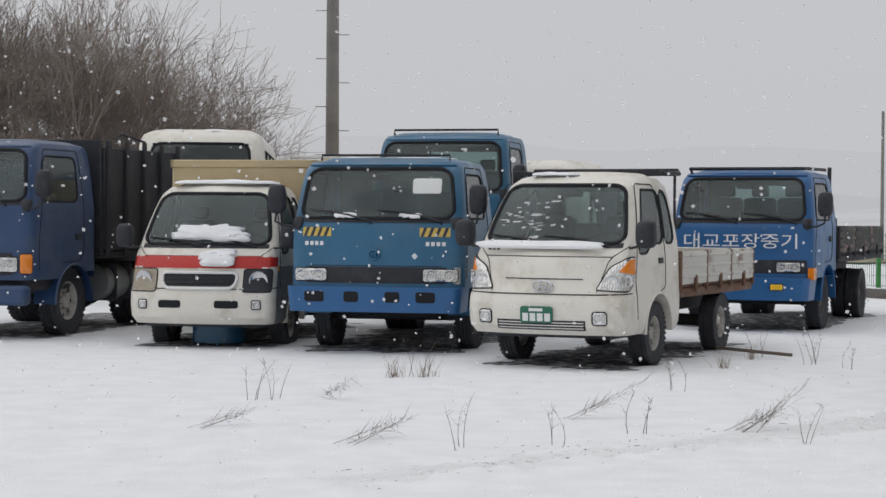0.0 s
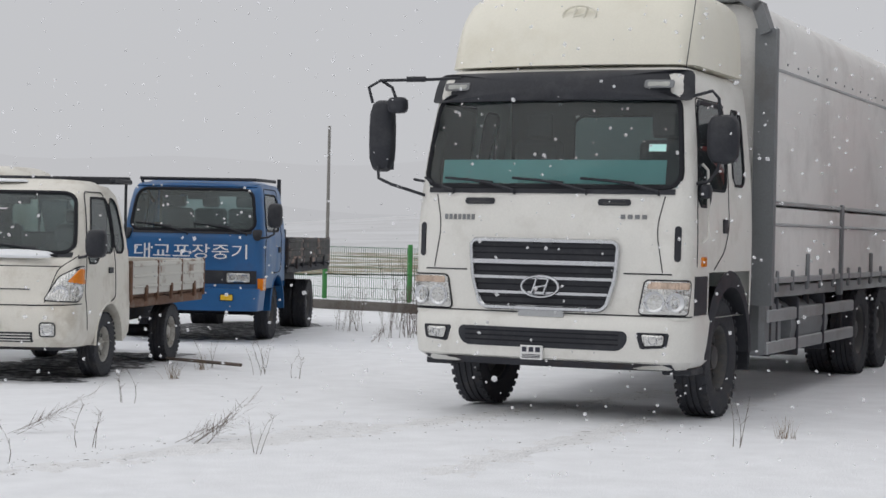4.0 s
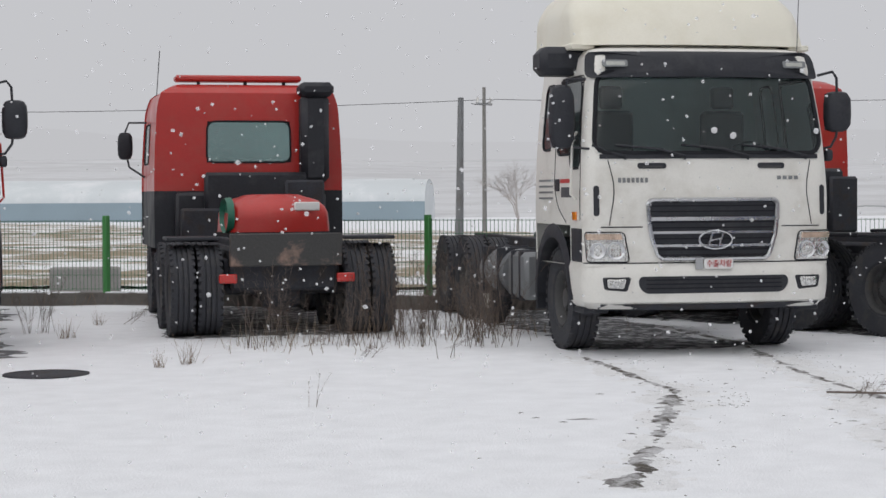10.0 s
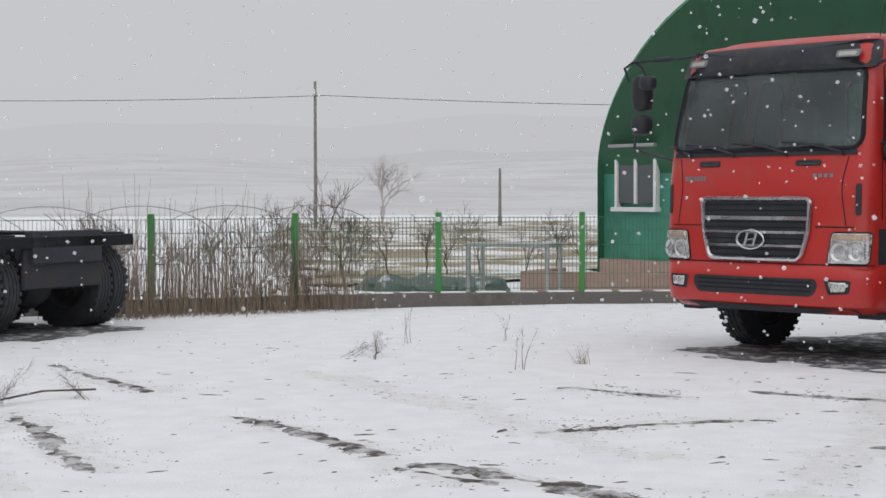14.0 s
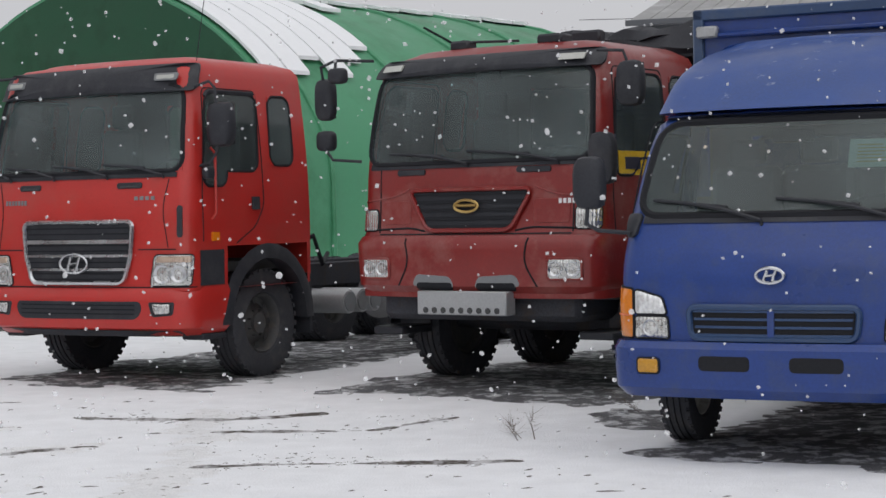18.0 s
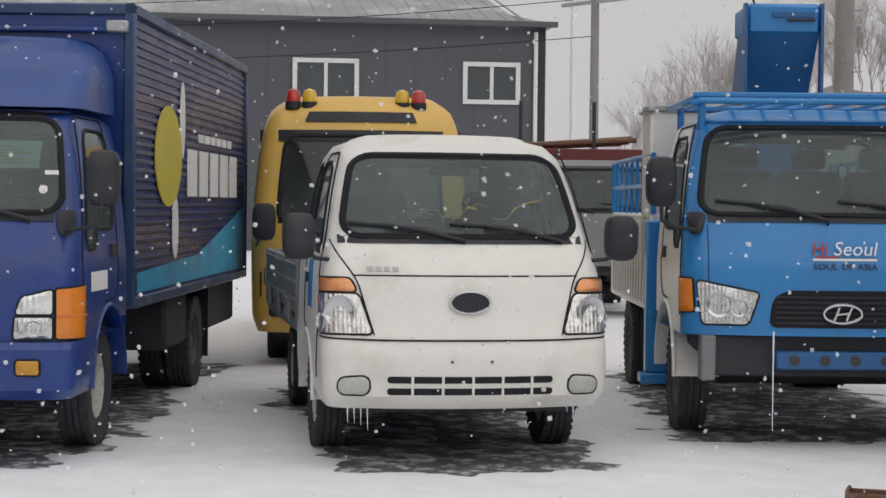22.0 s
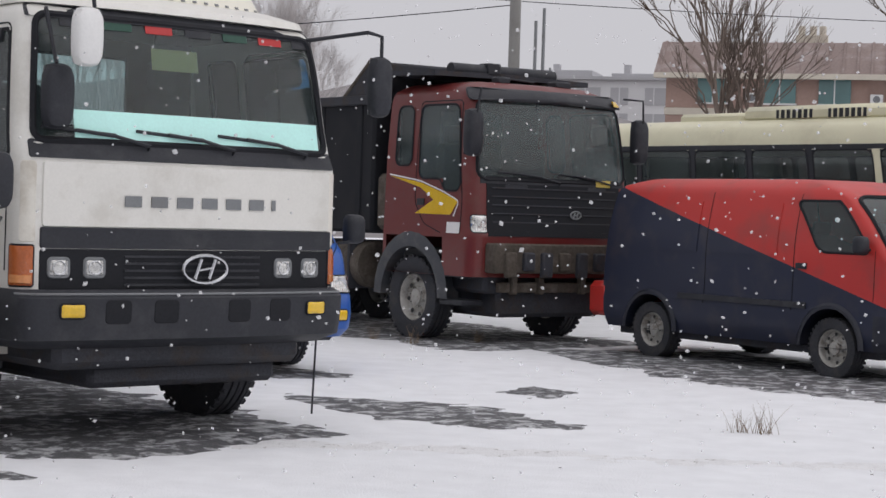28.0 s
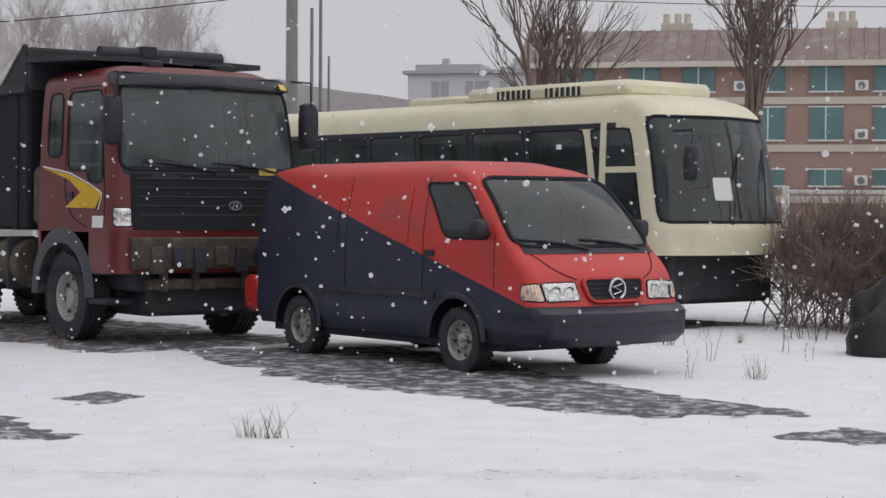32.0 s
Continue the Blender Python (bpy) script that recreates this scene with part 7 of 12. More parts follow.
def courier_truck():
    v = thing("box_truck", "deep blue box truck with roof deflector and ribbed lettered body", "truck", dry_place(10.4, -4.49, -129.5))
    F = medium_cab(v, DEEP, hw=1.02)
    bF = bumper(v, [(0.38, 0.98, 0.0, 0.6), (0.44, 1.02, -0.06, 0.62), (0.68, 1.03, -0.07, 0.64), (0.72, 1.02, -0.03, 0.64)], [0.38, 0.44, 0.58, 0.68, 0.72], DEEP, 0.14, 0.05)
    grille(v, F, -0.52, 0.52, 0.74, 0.93, (-0.5, 0.5), 4, NAVY, NAVY, RUBBER, out=0.024, thin=0.16, rnd=0.05)
    part("grille_bar", F.plate(-0.02, 0.02, 0.74, 0.91, 0.025, 0.02, n=1), DEEP, v)
    oval(v, F, 0, 1.12, 0.17, 0.09)
    for s in (-1, 1):
        tier_lamp(v, F, s)
        lamp(v, bF, s * 0.765 - 0.07, s * 0.765 + 0.07, 0.53, 0.62, MUST, "fog_light", bowls=0)
        a, b = sorted((s * 0.12, s * 0.44))
        part("bumper_slot", bF.slot(a, b, 0.55, 0.64, 0.004, 0.02), RUBBER, v)
    nt = part("notice", F.plate(0.4, 0.74, 1.75, 1.92, -0.008, 0.003, n=2), TINTED, v, "pale green paper notice behind the glass")
    for k in range(6):
        part("text_line", F.plate(0.45, 0.69 - 0.05 * (k % 3), 1.782 + 0.02 * k, 1.787 + 0.02 * k, -0.004, 0.002, n=1, nz=1), HAZY, nt)
    part("sticker", F.slot(0.755, 0.805, 1.6, 1.65, 0.004, 0.003, 0.024), PALE, v)
    part("toll_label", F.plate(0.78, 0.86, 1.715, 1.74, 0.004, 0.003, n=1, nz=1), PALE, v)
    part("roof_edge", F.plate(-0.82, 0.82, 2.09, 2.12, 0.02, 0.03, nz=1, n=10), PLAST, v)
    fairing(v, FROSTED, 0.92, 0.84, 0.36, 1.62, 2.13, 2.62, 1.0, "roof_deflector")
    axle(v, 1.05, 0.38, 0.86, 0.2, mats=WMATS)
    axle(v, 4.9, 0.38, 0.84, 0.2, True)
    frame_rails(v, 0.5, 7.2, 0.82, 0.38, 0.2)
    tank(v, -0.75, 2.4, 3.3, 0.55, 0.2)
    # Added dark blocks fill the shaded gap under the box.
    part("rear_locker", B((-0.94, 0.94, 5.5, 7.1, 0.42, 0.84), bevel=0.03), CHAS, v)
    part("side_locker", B((0.45, 0.95, 3.4, 4.35, 0.4, 0.82), bevel=0.03), CHAS, v)
    for s in (-1, 1):
        part("mud_flap", B((s * 0.55, s * 0.97, 5.36, 5.38, 0.2, 0.84), bevel=0), RUBBER, v)
    b = part("box_body", B((-1.0, 1.0, 1.74, 7.3, 0.86, 2.86), bevel=0.03), DEEP, v)
    part("box_rim", B((-1.04, 1.04, 1.71, 7.33, 2.82, 2.9), (0.96, 1.04, 1.71, 1.79, 0.84, 2.9), (-1.04, -0.96, 1.71, 1.79, 0.84, 2.9), (0.96, 1.04, 7.27, 7.33, 0.84, 2.9), (-1.04, 1.04, 1.82, 7.33, 0.82, 0.9)), NAVY, b)
    for s in (-1, 1):
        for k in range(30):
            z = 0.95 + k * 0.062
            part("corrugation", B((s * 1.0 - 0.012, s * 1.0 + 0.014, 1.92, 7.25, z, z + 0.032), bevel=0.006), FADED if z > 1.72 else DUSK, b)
        x = s * 1.018
        band = bmesh.new()
        sheet([[(x, 1.95, 0.92), (x, 4.5, 0.92), (x, 7.2, 0.92)], [(x, 1.95, 1.06), (x, 4.5, 1.12), (x, 7.2, 1.5)]], (-s * 0.004, 0, 0), band)
        part("painted_band", band, CYAN, b)
        # a round yellow device with a tail, and a word as bars
        for nm, m, y, z, ry, rz, lift in (("painted_disc", LEMON, 3.12, 1.9, 0.56, 0.38, 0.004), ("painted_wing", PALE, 3.72, 2.2, 0.11, 0.3, 0.003), ("painted_tail", PALE, 3.42, 1.36, 0.13, 0.24, 0.003)):
            disc = rod((0, 0, 0), (s * 0.006, 0, 0), 1, 28)
            for q in disc.verts:
                q.co = (x + q.co.x - s * 0.004 + s * lift, y + ry * q.co.y, z + rz * q.co.z)
            part(nm, disc, m, b)
        wd = B(*[(x - 0.004, x + 0.006, 3.98 + 0.57 * k, 4.42 + 0.57 * k, 1.6, 1.98) for k in range(5)], *[(x - 0.004, x + 0.006, 4.5 + 0.32 * k, 4.74 + 0.32 * k, 2.05, 2.12) for k in range(6)], bevel=0)
        part("painted_word", wd, PALE, b, "pale lettering as plain bars")
    part("rain_gutter", B((-0.9, 0.9, 1.69, 1.73, 2.7, 2.74)), DEEP, v)
    part("clearance_lamp", B((-1.0, -0.85, 1.66, 1.73, 2.7, 2.78), (0.85, 1.0, 1.66, 1.73, 2.7, 2.78)), STEEL, v)
    part("door_flash", F.side(1, 0.5, 0.95, 1.0, 1.12, 0.005, 0.004), PALE, v)


CYAN = mat("cyan_painted_band", (0.03, 0.3, 0.5), 0.45, spread=0.2, stain=(0.05, 0.1, 0.3), amount=0.6)


def yellow_bus():
    v = thing("minibus", "yellow school minibus with red and amber roof lamps", "bus", dry_place(14.03, -10.36, -125))
    F = Form([(0.32, 0.98, 0.08, 7.0), (0.5, 1.03, 0.0, 7.0), (1.05, 1.04, 0.0, 7.0), (1.36, 1.03, 0.05, 7.0), (2.2, 0.96, 0.3, 7.0), (2.45, 0.88, 0.42, 6.95), (2.58, 0.72, 0.6, 6.9)], 0.24, 0.14)
    bm, p = F.shell([0.32, 0.5, 0.75, 1.05, 1.36, 1.7, 2.08, 2.2, 2.32, 2.45, 2.58], [0, 0.03, 0.14, 0.16, 0.36, 0.38, 0.6, 0.62, 0.95, 1], 0.99, 0.6,
                    [("w", "F", -0.99, 0.99, 1.36, 2.2), ("a", "S", 0.03, 0.14, 1.36, 2.08), ("b", "S", 0.16, 0.36, 1.36, 2.08), ("c", "S", 0.38, 0.6, 1.36, 2.08), ("e", "S", 0.62, 0.95, 1.36, 2.08)])
    part("body", bm, YEL, v)
    glaze(p, v, DGLASS, RUBBER, {"wF": "windscreen"})
    part("windscreen_band", F.plate(-0.98, 0.98, 2.15, 2.26, 0.008, 0.02, n=10), PLAST, v)
    part("roof_sign", F.plate(-0.5, 0.5, 2.34, 2.44, 0.015, 0.03, (-0.54, 0.54)), PLAST, v)
    for x, m in ((-0.66, REDL), (-0.5, YLAMP), (0.4, YLAMP), (0.56, REDL)):
        l = part("beacon", lathe([(0.07, 0), (0.07, 0.06), (0.055, 0.12), (0.004, 0.14)], 16, m=pose(x, 0.62, 2.53, 0, -90)), m, v)
        part("beacon_base", rod((x, 0.62, 2.47), (x, 0.62, 2.54), 0.078, 14), PLAST, l)
    part("front_panel_line", F.plate(-0.95, 0.95, 0.66, 0.9, 0.006, 0.01, nz=1, n=8), PLAST, v)
    for s in (-1, 1):
        a, b = sorted((s * 0.6, s * 0.9))
        lamp(v, F, a, b, 0.78, 0.95)
        lamp(v, F, s * 0.78 - 0.07, s * 0.78 + 0.07, 0.48, 0.6, PLAST, "fog_light", bowls=0)
    mirror(v, -0.9, -0.14, 1.2, 1.55, 0.22, [[(-0.98, 0.1, 1.15), (-0.95, -0.08, 1.2)]])
    axle(v, 1.5, 0.38, 0.82, 0.2)
    axle(v, 5.4, 0.38, 0.82, 0.2)
    part("underbody", B((-0.85, 0.85, 0.4, 6.8, 0.25, 0.4)), CHAS, v)


CHALK = mat("faded_yellow_chalk", (0.36, 0.33, 0.1), 0.9, spread=0.3, scale=20)


def white_small_truck():
    v = thing("pickup_truck", "white one-ton pickup with yellow chalk marks on its windscreen", "truck", dry_place(8.4, -7.2, -118.2))
    F = light_cab(v, WHITE, rear=True, zb=1.36)
    for s in (-1, 1):
        tall_lamp(v, F, s)
        headlamp(v, F, flip(s, [(0.6, 0.425), (0.79, 0.43), (0.79, 0.53), (0.6, 0.545)]), [], MILKY, "fog_light", rnd=0.05, out=0.006)
        part("bumper_bolt", F.plate(s * 0.12 - 0.008, s * 0.12 + 0.008, 0.62, 0.636, 0.006, 0.01, n=1, nz=1), RUSTY, v)
    for z in (0.43, 0.5):
        part("bumper_slot", F.slot(-0.5, 0.5, z, z + 0.04, 0.004, 0.02, n=10), RUBBER, v)
    for k in range(5):
        part("slot_divider", F.plate(-0.36 + 0.18 * k, -0.345 + 0.18 * k, 0.43, 0.54, 0.007, 0.01, n=1), WHITE, v)
    disc = rod((0, 0, 0), (0, -0.02, 0), 1, 24)
    for q in disc.verts:
        q.co = (0.115 * q.co.x, F.front(0, 0.98) - 0.008 + q.co.y, 0.975 + 0.06 * q.co.z)
    e = part("emblem", disc, PLAST, v, "plain dark emblem")
    bm = bmesh.new()
    tube([(0.12 * math.cos(a), F.front(0, 0.98) - 0.03, 0.975 + 0.065 * math.sin(a)) for a in lin(0, 2 * math.pi, 18)], 0.008, 6, bm)
    part("emblem_rim", bm, CHROME, e)
    bars(v, F, -0.5, 1.17, 4, 0.2, 0.025, STEEL)
    ch = bmesh.new()
    rnd = random.Random(4)
    for x0, z0 in ((-0.32, 1.52), (-0.05, 1.5), (0.02, 1.56), (0.2, 1.5), (-0.25, 1.49), (0.36, 1.55)):
        pts = [(x0 + 0.05 * k, F.front(x0, z0 + 0.03) + 0.006, z0 + rnd.uniform(-0.04, 0.05)) for k in range(4)]
        tube(pts, 0.005, 5, ch)
    part("chalk_mark", ch, CHALK, v, "yellow chalk scrawl")
    part("door_band", F.side(-1, 0.9, 1.15, 0.9, 1.2, 0.004, 0.004), AZURE, v)
    axle(v, 1.15, 0.33, 0.74, 0.19, mats=WMATS)
    axle(v, 3.6, 0.3, 0.68, 0.17, True, mats=WMATS)
    frame_rails(v, 0.6, 4.6, 0.62, 0.35, 0.16)
    low_bed(v, 1.86, 4.66, 0.84, 0.82, 1.17, GREYP, GFRAME)
    ic = bmesh.new()
    for k in range(8):
        x = (0.6 + 0.02 * k) if k % 2 else -0.6 - 0.02 * k
        rod((x, 0.16, 0.36), (x + 0.004, 0.16, 0.33 - rnd.uniform(0.02, 0.14)), 0.006, 5, ic, 0.001)
    part("icicle", ic, ICE, v)


ICE = mat("ice", (0.75, 0.8, 0.84), 0.1, spread=0.05, coat=0.6)


def lift_truck():
    v = thing("aerial_lift_truck", "bright blue aerial lift truck with white doors and raised boom", "truck", dry_place(7.77, -9.79, -127.5))
    F = medium_cab(v, AZURE, hw=1.02, side_paint=WHITE, top=2.2)
    part("bumper_gap", B((-0.85, 0.85, 0.1, 0.3, 0.45, 0.72)), CHAS, v)
    cb = part("front_beam", B((-0.42, 0.42, 0.02, 0.1, 0.5, 0.62)), KBLUE, v)
    for x in (-0.3, -0.1, 0.1, 0.3):
        part("beam_hole", rod((x, 0.012, 0.56), (x, 0.022, 0.56), 0.035, 12), INNER, cb)
    for s in (-1, 1):
        part("bumper_bracket", B((s * 0.86 - 0.05, s * 0.86 + 0.05, 0.05, 0.2, 0.42, 0.72)), GFRAME, v)
        headlamp(v, F, flip(s, [(0.6, 0.79), (0.9, 0.79), (0.94, 1.08), (0.53, 1.0)]), flip(s, [(0.79, 0.92, 0.085), (0.66, 0.9, 0.06)]))
        headlamp(v, F, flip(s, [(0.95, 0.87), (1.12, 0.86), (1.14, 1.09), (0.965, 1.09)]), [], AMBER, "turn_signal", rnd=0.02)
        part("panel_joint", F.plate(s * 0.86 - 0.003, s * 0.86 + 0.003, 1.0, 1.44, 0.003, 0.005, n=1), RUBBER, v)
    g = part("grille", F.skin([(-0.47, 0.775), (0.47, 0.775), (0.45, 0.96), (0.36, 1.02), (-0.36, 1.02), (-0.45, 0.96)], 0.012, 0.03, 0.05), RUBBER, v)
    for k in range(6):
        part("slat", F.plate(-0.43, 0.43, 0.8 + 0.034 * k, 0.812 + 0.034 * k, 0.018, 0.01, nz=1, n=8), PLAST, g)
    oval(v, F, 0, 0.87, 0.25, 0.12, out=0.035)
    letters("Hi", 0.13, RINK, v, pose(-0.15, F.front(0, 1.25) - 0.012, 1.29, -10) @ FACE, width=0.1, label="red letters", shear=0.15)
    letters("Seoul", 0.13, WINK, v, pose(0.08, F.front(0, 1.25) - 0.012, 1.29, -10) @ FACE, width=0.29, label="white letters", shear=0.2)
    letters("SOUL OF ASIA", 0.06, INK, v, pose(0.02, F.front(0, 1.18) - 0.006, 1.175, -6) @ FACE, width=0.42)
    part("slogan_line", F.plate(-0.19, 0.23, 1.215, 1.23, 0.004, 0.003, nz=1), PALE, v)
    part("slogan_dash", F.plate(-0.17, -0.02, 1.235, 1.245, 0.005, 0.003, nz=1), RINK, v)
    letters("35호", 0.13, INK, v, pose(0.74, F.front(0.74, 1.26) - 0.018, 1.27, -8, 0, 10) @ FACE, width=0.17)
    part("icicle", rod((-0.44, 0.02, 0.75), (-0.44, 0.02, 0.1), 0.007, 6, None, 0.003), ICE, v)
    rk = part("roof_rack", tube([(-0.94, 0.34, 2.25), (-0.9, 0.3, 2.27), (0.9, 0.3, 2.27), (0.94, 0.34, 2.25)], 0.022, 8), AZURE, v)
    part("rack_rail", B((-0.94, 0.94, 0.33, 0.37, 2.29, 2.33), bevel=0.01), AZURE, rk)
    for k in range(9):
        part("rack_slat", B((-0.8 + 0.2 * k - 0.012, -0.8 + 0.2 * k + 0.012, 0.36, 1.72, 2.27, 2.29), bevel=0), AZURE, rk)
    part("rack_rail", B((-0.94, -0.86, 0.4, 1.75, 2.26, 2.31), (0.86, 0.94, 0.4, 1.75, 2.26, 2.31), (-0.94, 0.94, 1.7, 1.76, 2.26, 2.31)), AZURE, rk)
    for x in (-0.85, 0.85):
        for y in (0.55, 1.6):
            part("rack_leg", B((x - 0.025, x + 0.025, y, y + 0.05, 2.08, 2.28)), AZURE, rk)
    # boom folded forward and up over the cab
    part("turntable", rod((0, 3.1, 0.95), (0, 3.1, 1.4), 0.45, 20), AZURE, v)
    part("boom_mast", B((-0.2, 0.42, 2.75, 3.3, 1.35, 2.4), bevel=0.03), AZURE, v)
    bo = part("boom", B((-0.18, 0.41, 2.72, 3.35, 2.94, 3.19), bevel=0.03), AZURE, v)
    low = sheet([[(-0.17, 2.74, 2.95), (0.4, 2.74, 2.95)], [(-0.19, 2.95, 2.35), (0.34, 2.95, 2.35)]], (0, 0.5, 0))
    part("boom_elbow", low, KBLUE, bo)
    part("boom_slot", B((0.02, 0.36, 2.7, 2.73, 3.08, 3.12), bevel=0), KBLUE, bo)
    part("boom_slot", B((0.14, 0.36, 2.7, 2.725, 3.05, 3.065), bevel=0), CHAS, bo)
    for x in (-0.19, 0.42):
        part("boom_edge", B((x - 0.012, x + 0.012, 2.7, 2.8, 2.45, 3.19), bevel=0), KBLUE, bo)
    part("locker", B((-1.02, -0.3, 2.05, 2.6, 1.0, 2.3), bevel=0.02), WHITE, v)
    part("locker_lid", B((-1.05, -0.27, 2.02, 2.63, 2.28, 2.33), bevel=0.01), STEEL, v)
    for s in (-1, 1):
        b = part("tool_box", B((s * 0.6, s * 1.02, 2.0, 5.0, 0.75, 1.5), bevel=0.02), WHITE, v)
        for k in range(14):
            part("box_rib", B((s * 1.02 - 0.005, s * 1.02 + 0.012, 2.1 + 0.2 * k, 2.18 + 0.2 * k, 0.8, 1.45)), STEEL, b)
        part("railing", tube([(s * 1.0, 2.0, 1.5), (s * 1.0, 2.0, 1.95), (s * 1.0, 5.0, 1.95), (s * 1.0, 5.0, 1.5)], 0.022, 6, tube([(s * 1.0, 2.0, 1.72), (s * 1.0, 5.0, 1.72)], 0.018, 6)), AZURE, v)
        for k in range(7):
            part("rail_post", rod((s * 1.0, 2.3 + 0.4 * k, 1.5), (s * 1.0, 2.3 + 0.4 * k, 1.95), 0.016, 6), AZURE, v)
        part("outrigger", B((s * 0.9, s * 1.06, 1.86, 2.0, 0.3, 1.45)), AZURE, v)
        part("outrigger_foot", B((s * 0.85, s * 1.1, 1.82, 2.04, 0.22, 0.3)), AZURE, v)
    part("deck", B((-0.95, 0.95, 2.0, 5.2, 0.9, 1.0)), CHAS, v)
    axle(v, 1.05, 0.38, 0.86, 0.2)
    axle(v, 4.2, 0.38, 0.84, 0.2, True)
    frame_rails(v, 0.4, 5.2, 0.85, 0.38, 0.2)


def white_van_truck():
    v = thing("cargo_truck", "white small truck with a lettered roof deflector behind the bed truck", "truck", dry_place(12.1, -17.3, -124))
    F = light_cab(v, WHITE)
    fF = fairing(v, FAIR, 0.86, 0.8, 0.62, 1.8, 1.96, 2.62, 0.35, "roof_deflector")
    wd = bmesh.new()
    for k in range(5):
        fF.plate(-0.6 + 0.25 * k, -0.42 + 0.25 * k, 2.16, 2.29, 0.008, 0.006, n=2, nz=1, bm=wd)
    part("letter_bar", wd, INK, v)
    axle(v, 1.15, 0.33, 0.74, 0.19)
    axle(v, 3.6, 0.33, 0.7, 0.19)
    frame_rails(v, 0.6, 4.6, 0.62, 0.35, 0.16)
    part("box_body", B((-0.9, 0.9, 1.9, 4.9, 0.75, 2.68), bevel=0.03), WHITE, v)
    part("box_edge", B((-0.93, 0.93, 1.86, 1.94, 2.62, 2.72)), GFRAME, v)


PEELED = mat("peeling_rusty_rail", (0.52, 0.49, 0.44), 0.7, spread=0.15, scale=5, fine=30, bump=0.3, stain=(0.17, 0.085, 0.05), amount=0.95, stain_scale=5, cuts=(0.42, 0.56))


def white_bed_truck():
    v = thing("cargo_truck", "white medium truck with a rusty dropside bed full of scrap", "truck", pose(3.57, -9.92, 0.0, 0, 0.5, -121))
    F = medium_cab(v, CREAM, hw=1.02, mirrors=False)
    bF = bumper(v, [(0.42, 0.98, 0.0, 0.62), (0.48, 1.03, -0.06, 0.64), (0.7, 1.04, -0.07, 0.66), (0.74, 1.02, -0.03, 0.66)], [0.42, 0.48, 0.6, 0.7, 0.74], DGREY, 0.16, 0.06)
    grille(v, F, -0.5, 0.5, 0.75, 0.98, (-0.48, 0.48), 5, PLAST, PLAST, RUBBER, out=0.02, thin=0.14)
    part("grille_bar", F.plate(-0.02, 0.02, 0.77, 0.97, 0.03, 0.02, n=1), DGREY, v)
    oval(v, F, 0, 1.13, 0.11, 0.06, DGREY)
    for s in (-1, 1):
        tier_lamp(v, F, s, s > 0)
        lamp(v, bF, s * 0.765 - 0.075, s * 0.765 + 0.075, 0.56, 0.66, MUST, "fog_light", bowls=0)
        a, b = sorted((s * 0.14, s * 0.46))
        part("bumper_slot", bF.slot(a, b, 0.58, 0.68, 0.004, 0.02), RUBBER, v)
    part("fuel_cap_outline", tube([(0.78 + 0.1 * math.cos(a), F.front(0.8, 1.28) - 0.004, 1.28 + 0.08 * math.sin(a)) for a in lin(0, 2 * math.pi, 12)], 0.004, 5), RUBBER, v)
    for pts, m in ((((0.92, 1.42), (0.72, 1.36), (0.88, 1.22), (0.78, 1.12)), ORANGE), (((1.14, 1.41), (0.96, 1.39), (1.0, 1.19), (0.92, 1.16)), GFRAME)):
        rows = [[(-F.at(z)[0] - 0.005, y, z) for y, z in pts[i:i + 2]] for i in (0, 2)]
        part("door_mark", sheet(rows, (0.004, 0, 0)), m, v, "slanted door mark")
    part("panel_joint", F.plate(-0.76, -0.754, 1.0, 1.42, 0.003, 0.005, n=1), RUBBER, v)
    part("screen_sticker", F.slot(0.6, 0.75, 1.95, 2.0, 0.003, 0.003, n=1), PAPER, v)
    mirror(v, -0.62, -0.02, 1.5, 1.82, 0.09, [[(-0.7, 0.1, 1.4), (-0.66, 0.0, 1.46), (-0.63, -0.02, 1.52)]])
    part("roof_lamp", rod((0.25, 0.9, 2.18), (0.25, 0.9, 2.25), 0.03, 8), PLAST, v)
    # frame behind the cab
    part("cab_guard", tube([(-1.0, 1.6, 0.85), (-1.0, 1.6, 1.85)] + [(-0.78 - 0.22 * math.cos(a), 1.58, 1.95 + 0.25 * math.sin(a)) for a in lin(0, 1.57, 5)] + [(0.78 + 0.22 * math.sin(a), 1.58, 1.95 + 0.25 * math.cos(a)) for a in lin(0, 1.57, 5)] + [(1.0, 1.6, 1.85), (1.0, 1.6, 0.85)], 0.05, 8), CREAM, v)
    part("guard_cap", B((-0.85, -0.7, 1.52, 1.64, 2.24, 2.3), bevel=0.02), RUSTY, v)
    part("guard_post", B((-1.08, -0.98, 1.62, 1.7, 0.7, 1.55), (0.98, 1.08, 1.62, 1.7, 0.7, 1.55)), RUSTY, v)
    axle(v, 1.05, 0.4, 0.87, 0.22, mats=WMATS, rim=0.64)
    axle(v, 4.5, 0.4, 0.86, 0.22, True, mats=WMATS, rim=0.64)
    frame_rails(v, 0.5, 5.6, 0.82, 0.38, 0.2)
    low_bed(v, 1.7, 5.4, 0.98, 0.98, 1.38, RUSTW, PEELED, gates=2)
    part("rust_skirt", B((-1.03, -0.97, 1.7, 5.5, 0.82, 0.98), (0.97, 1.03, 1.7, 5.5, 0.82, 0.98)), PEELED, v)
    rnd = random.Random(11)
    mats = (STEEL, SNOWM, PALE, SNOWM, GFRAME, SNOWM, STEEL, PALE, RUSTY, SNOWM, PALE)
    base = pose(3.57, -9.92, 0.0, 0, 0.5, -121)
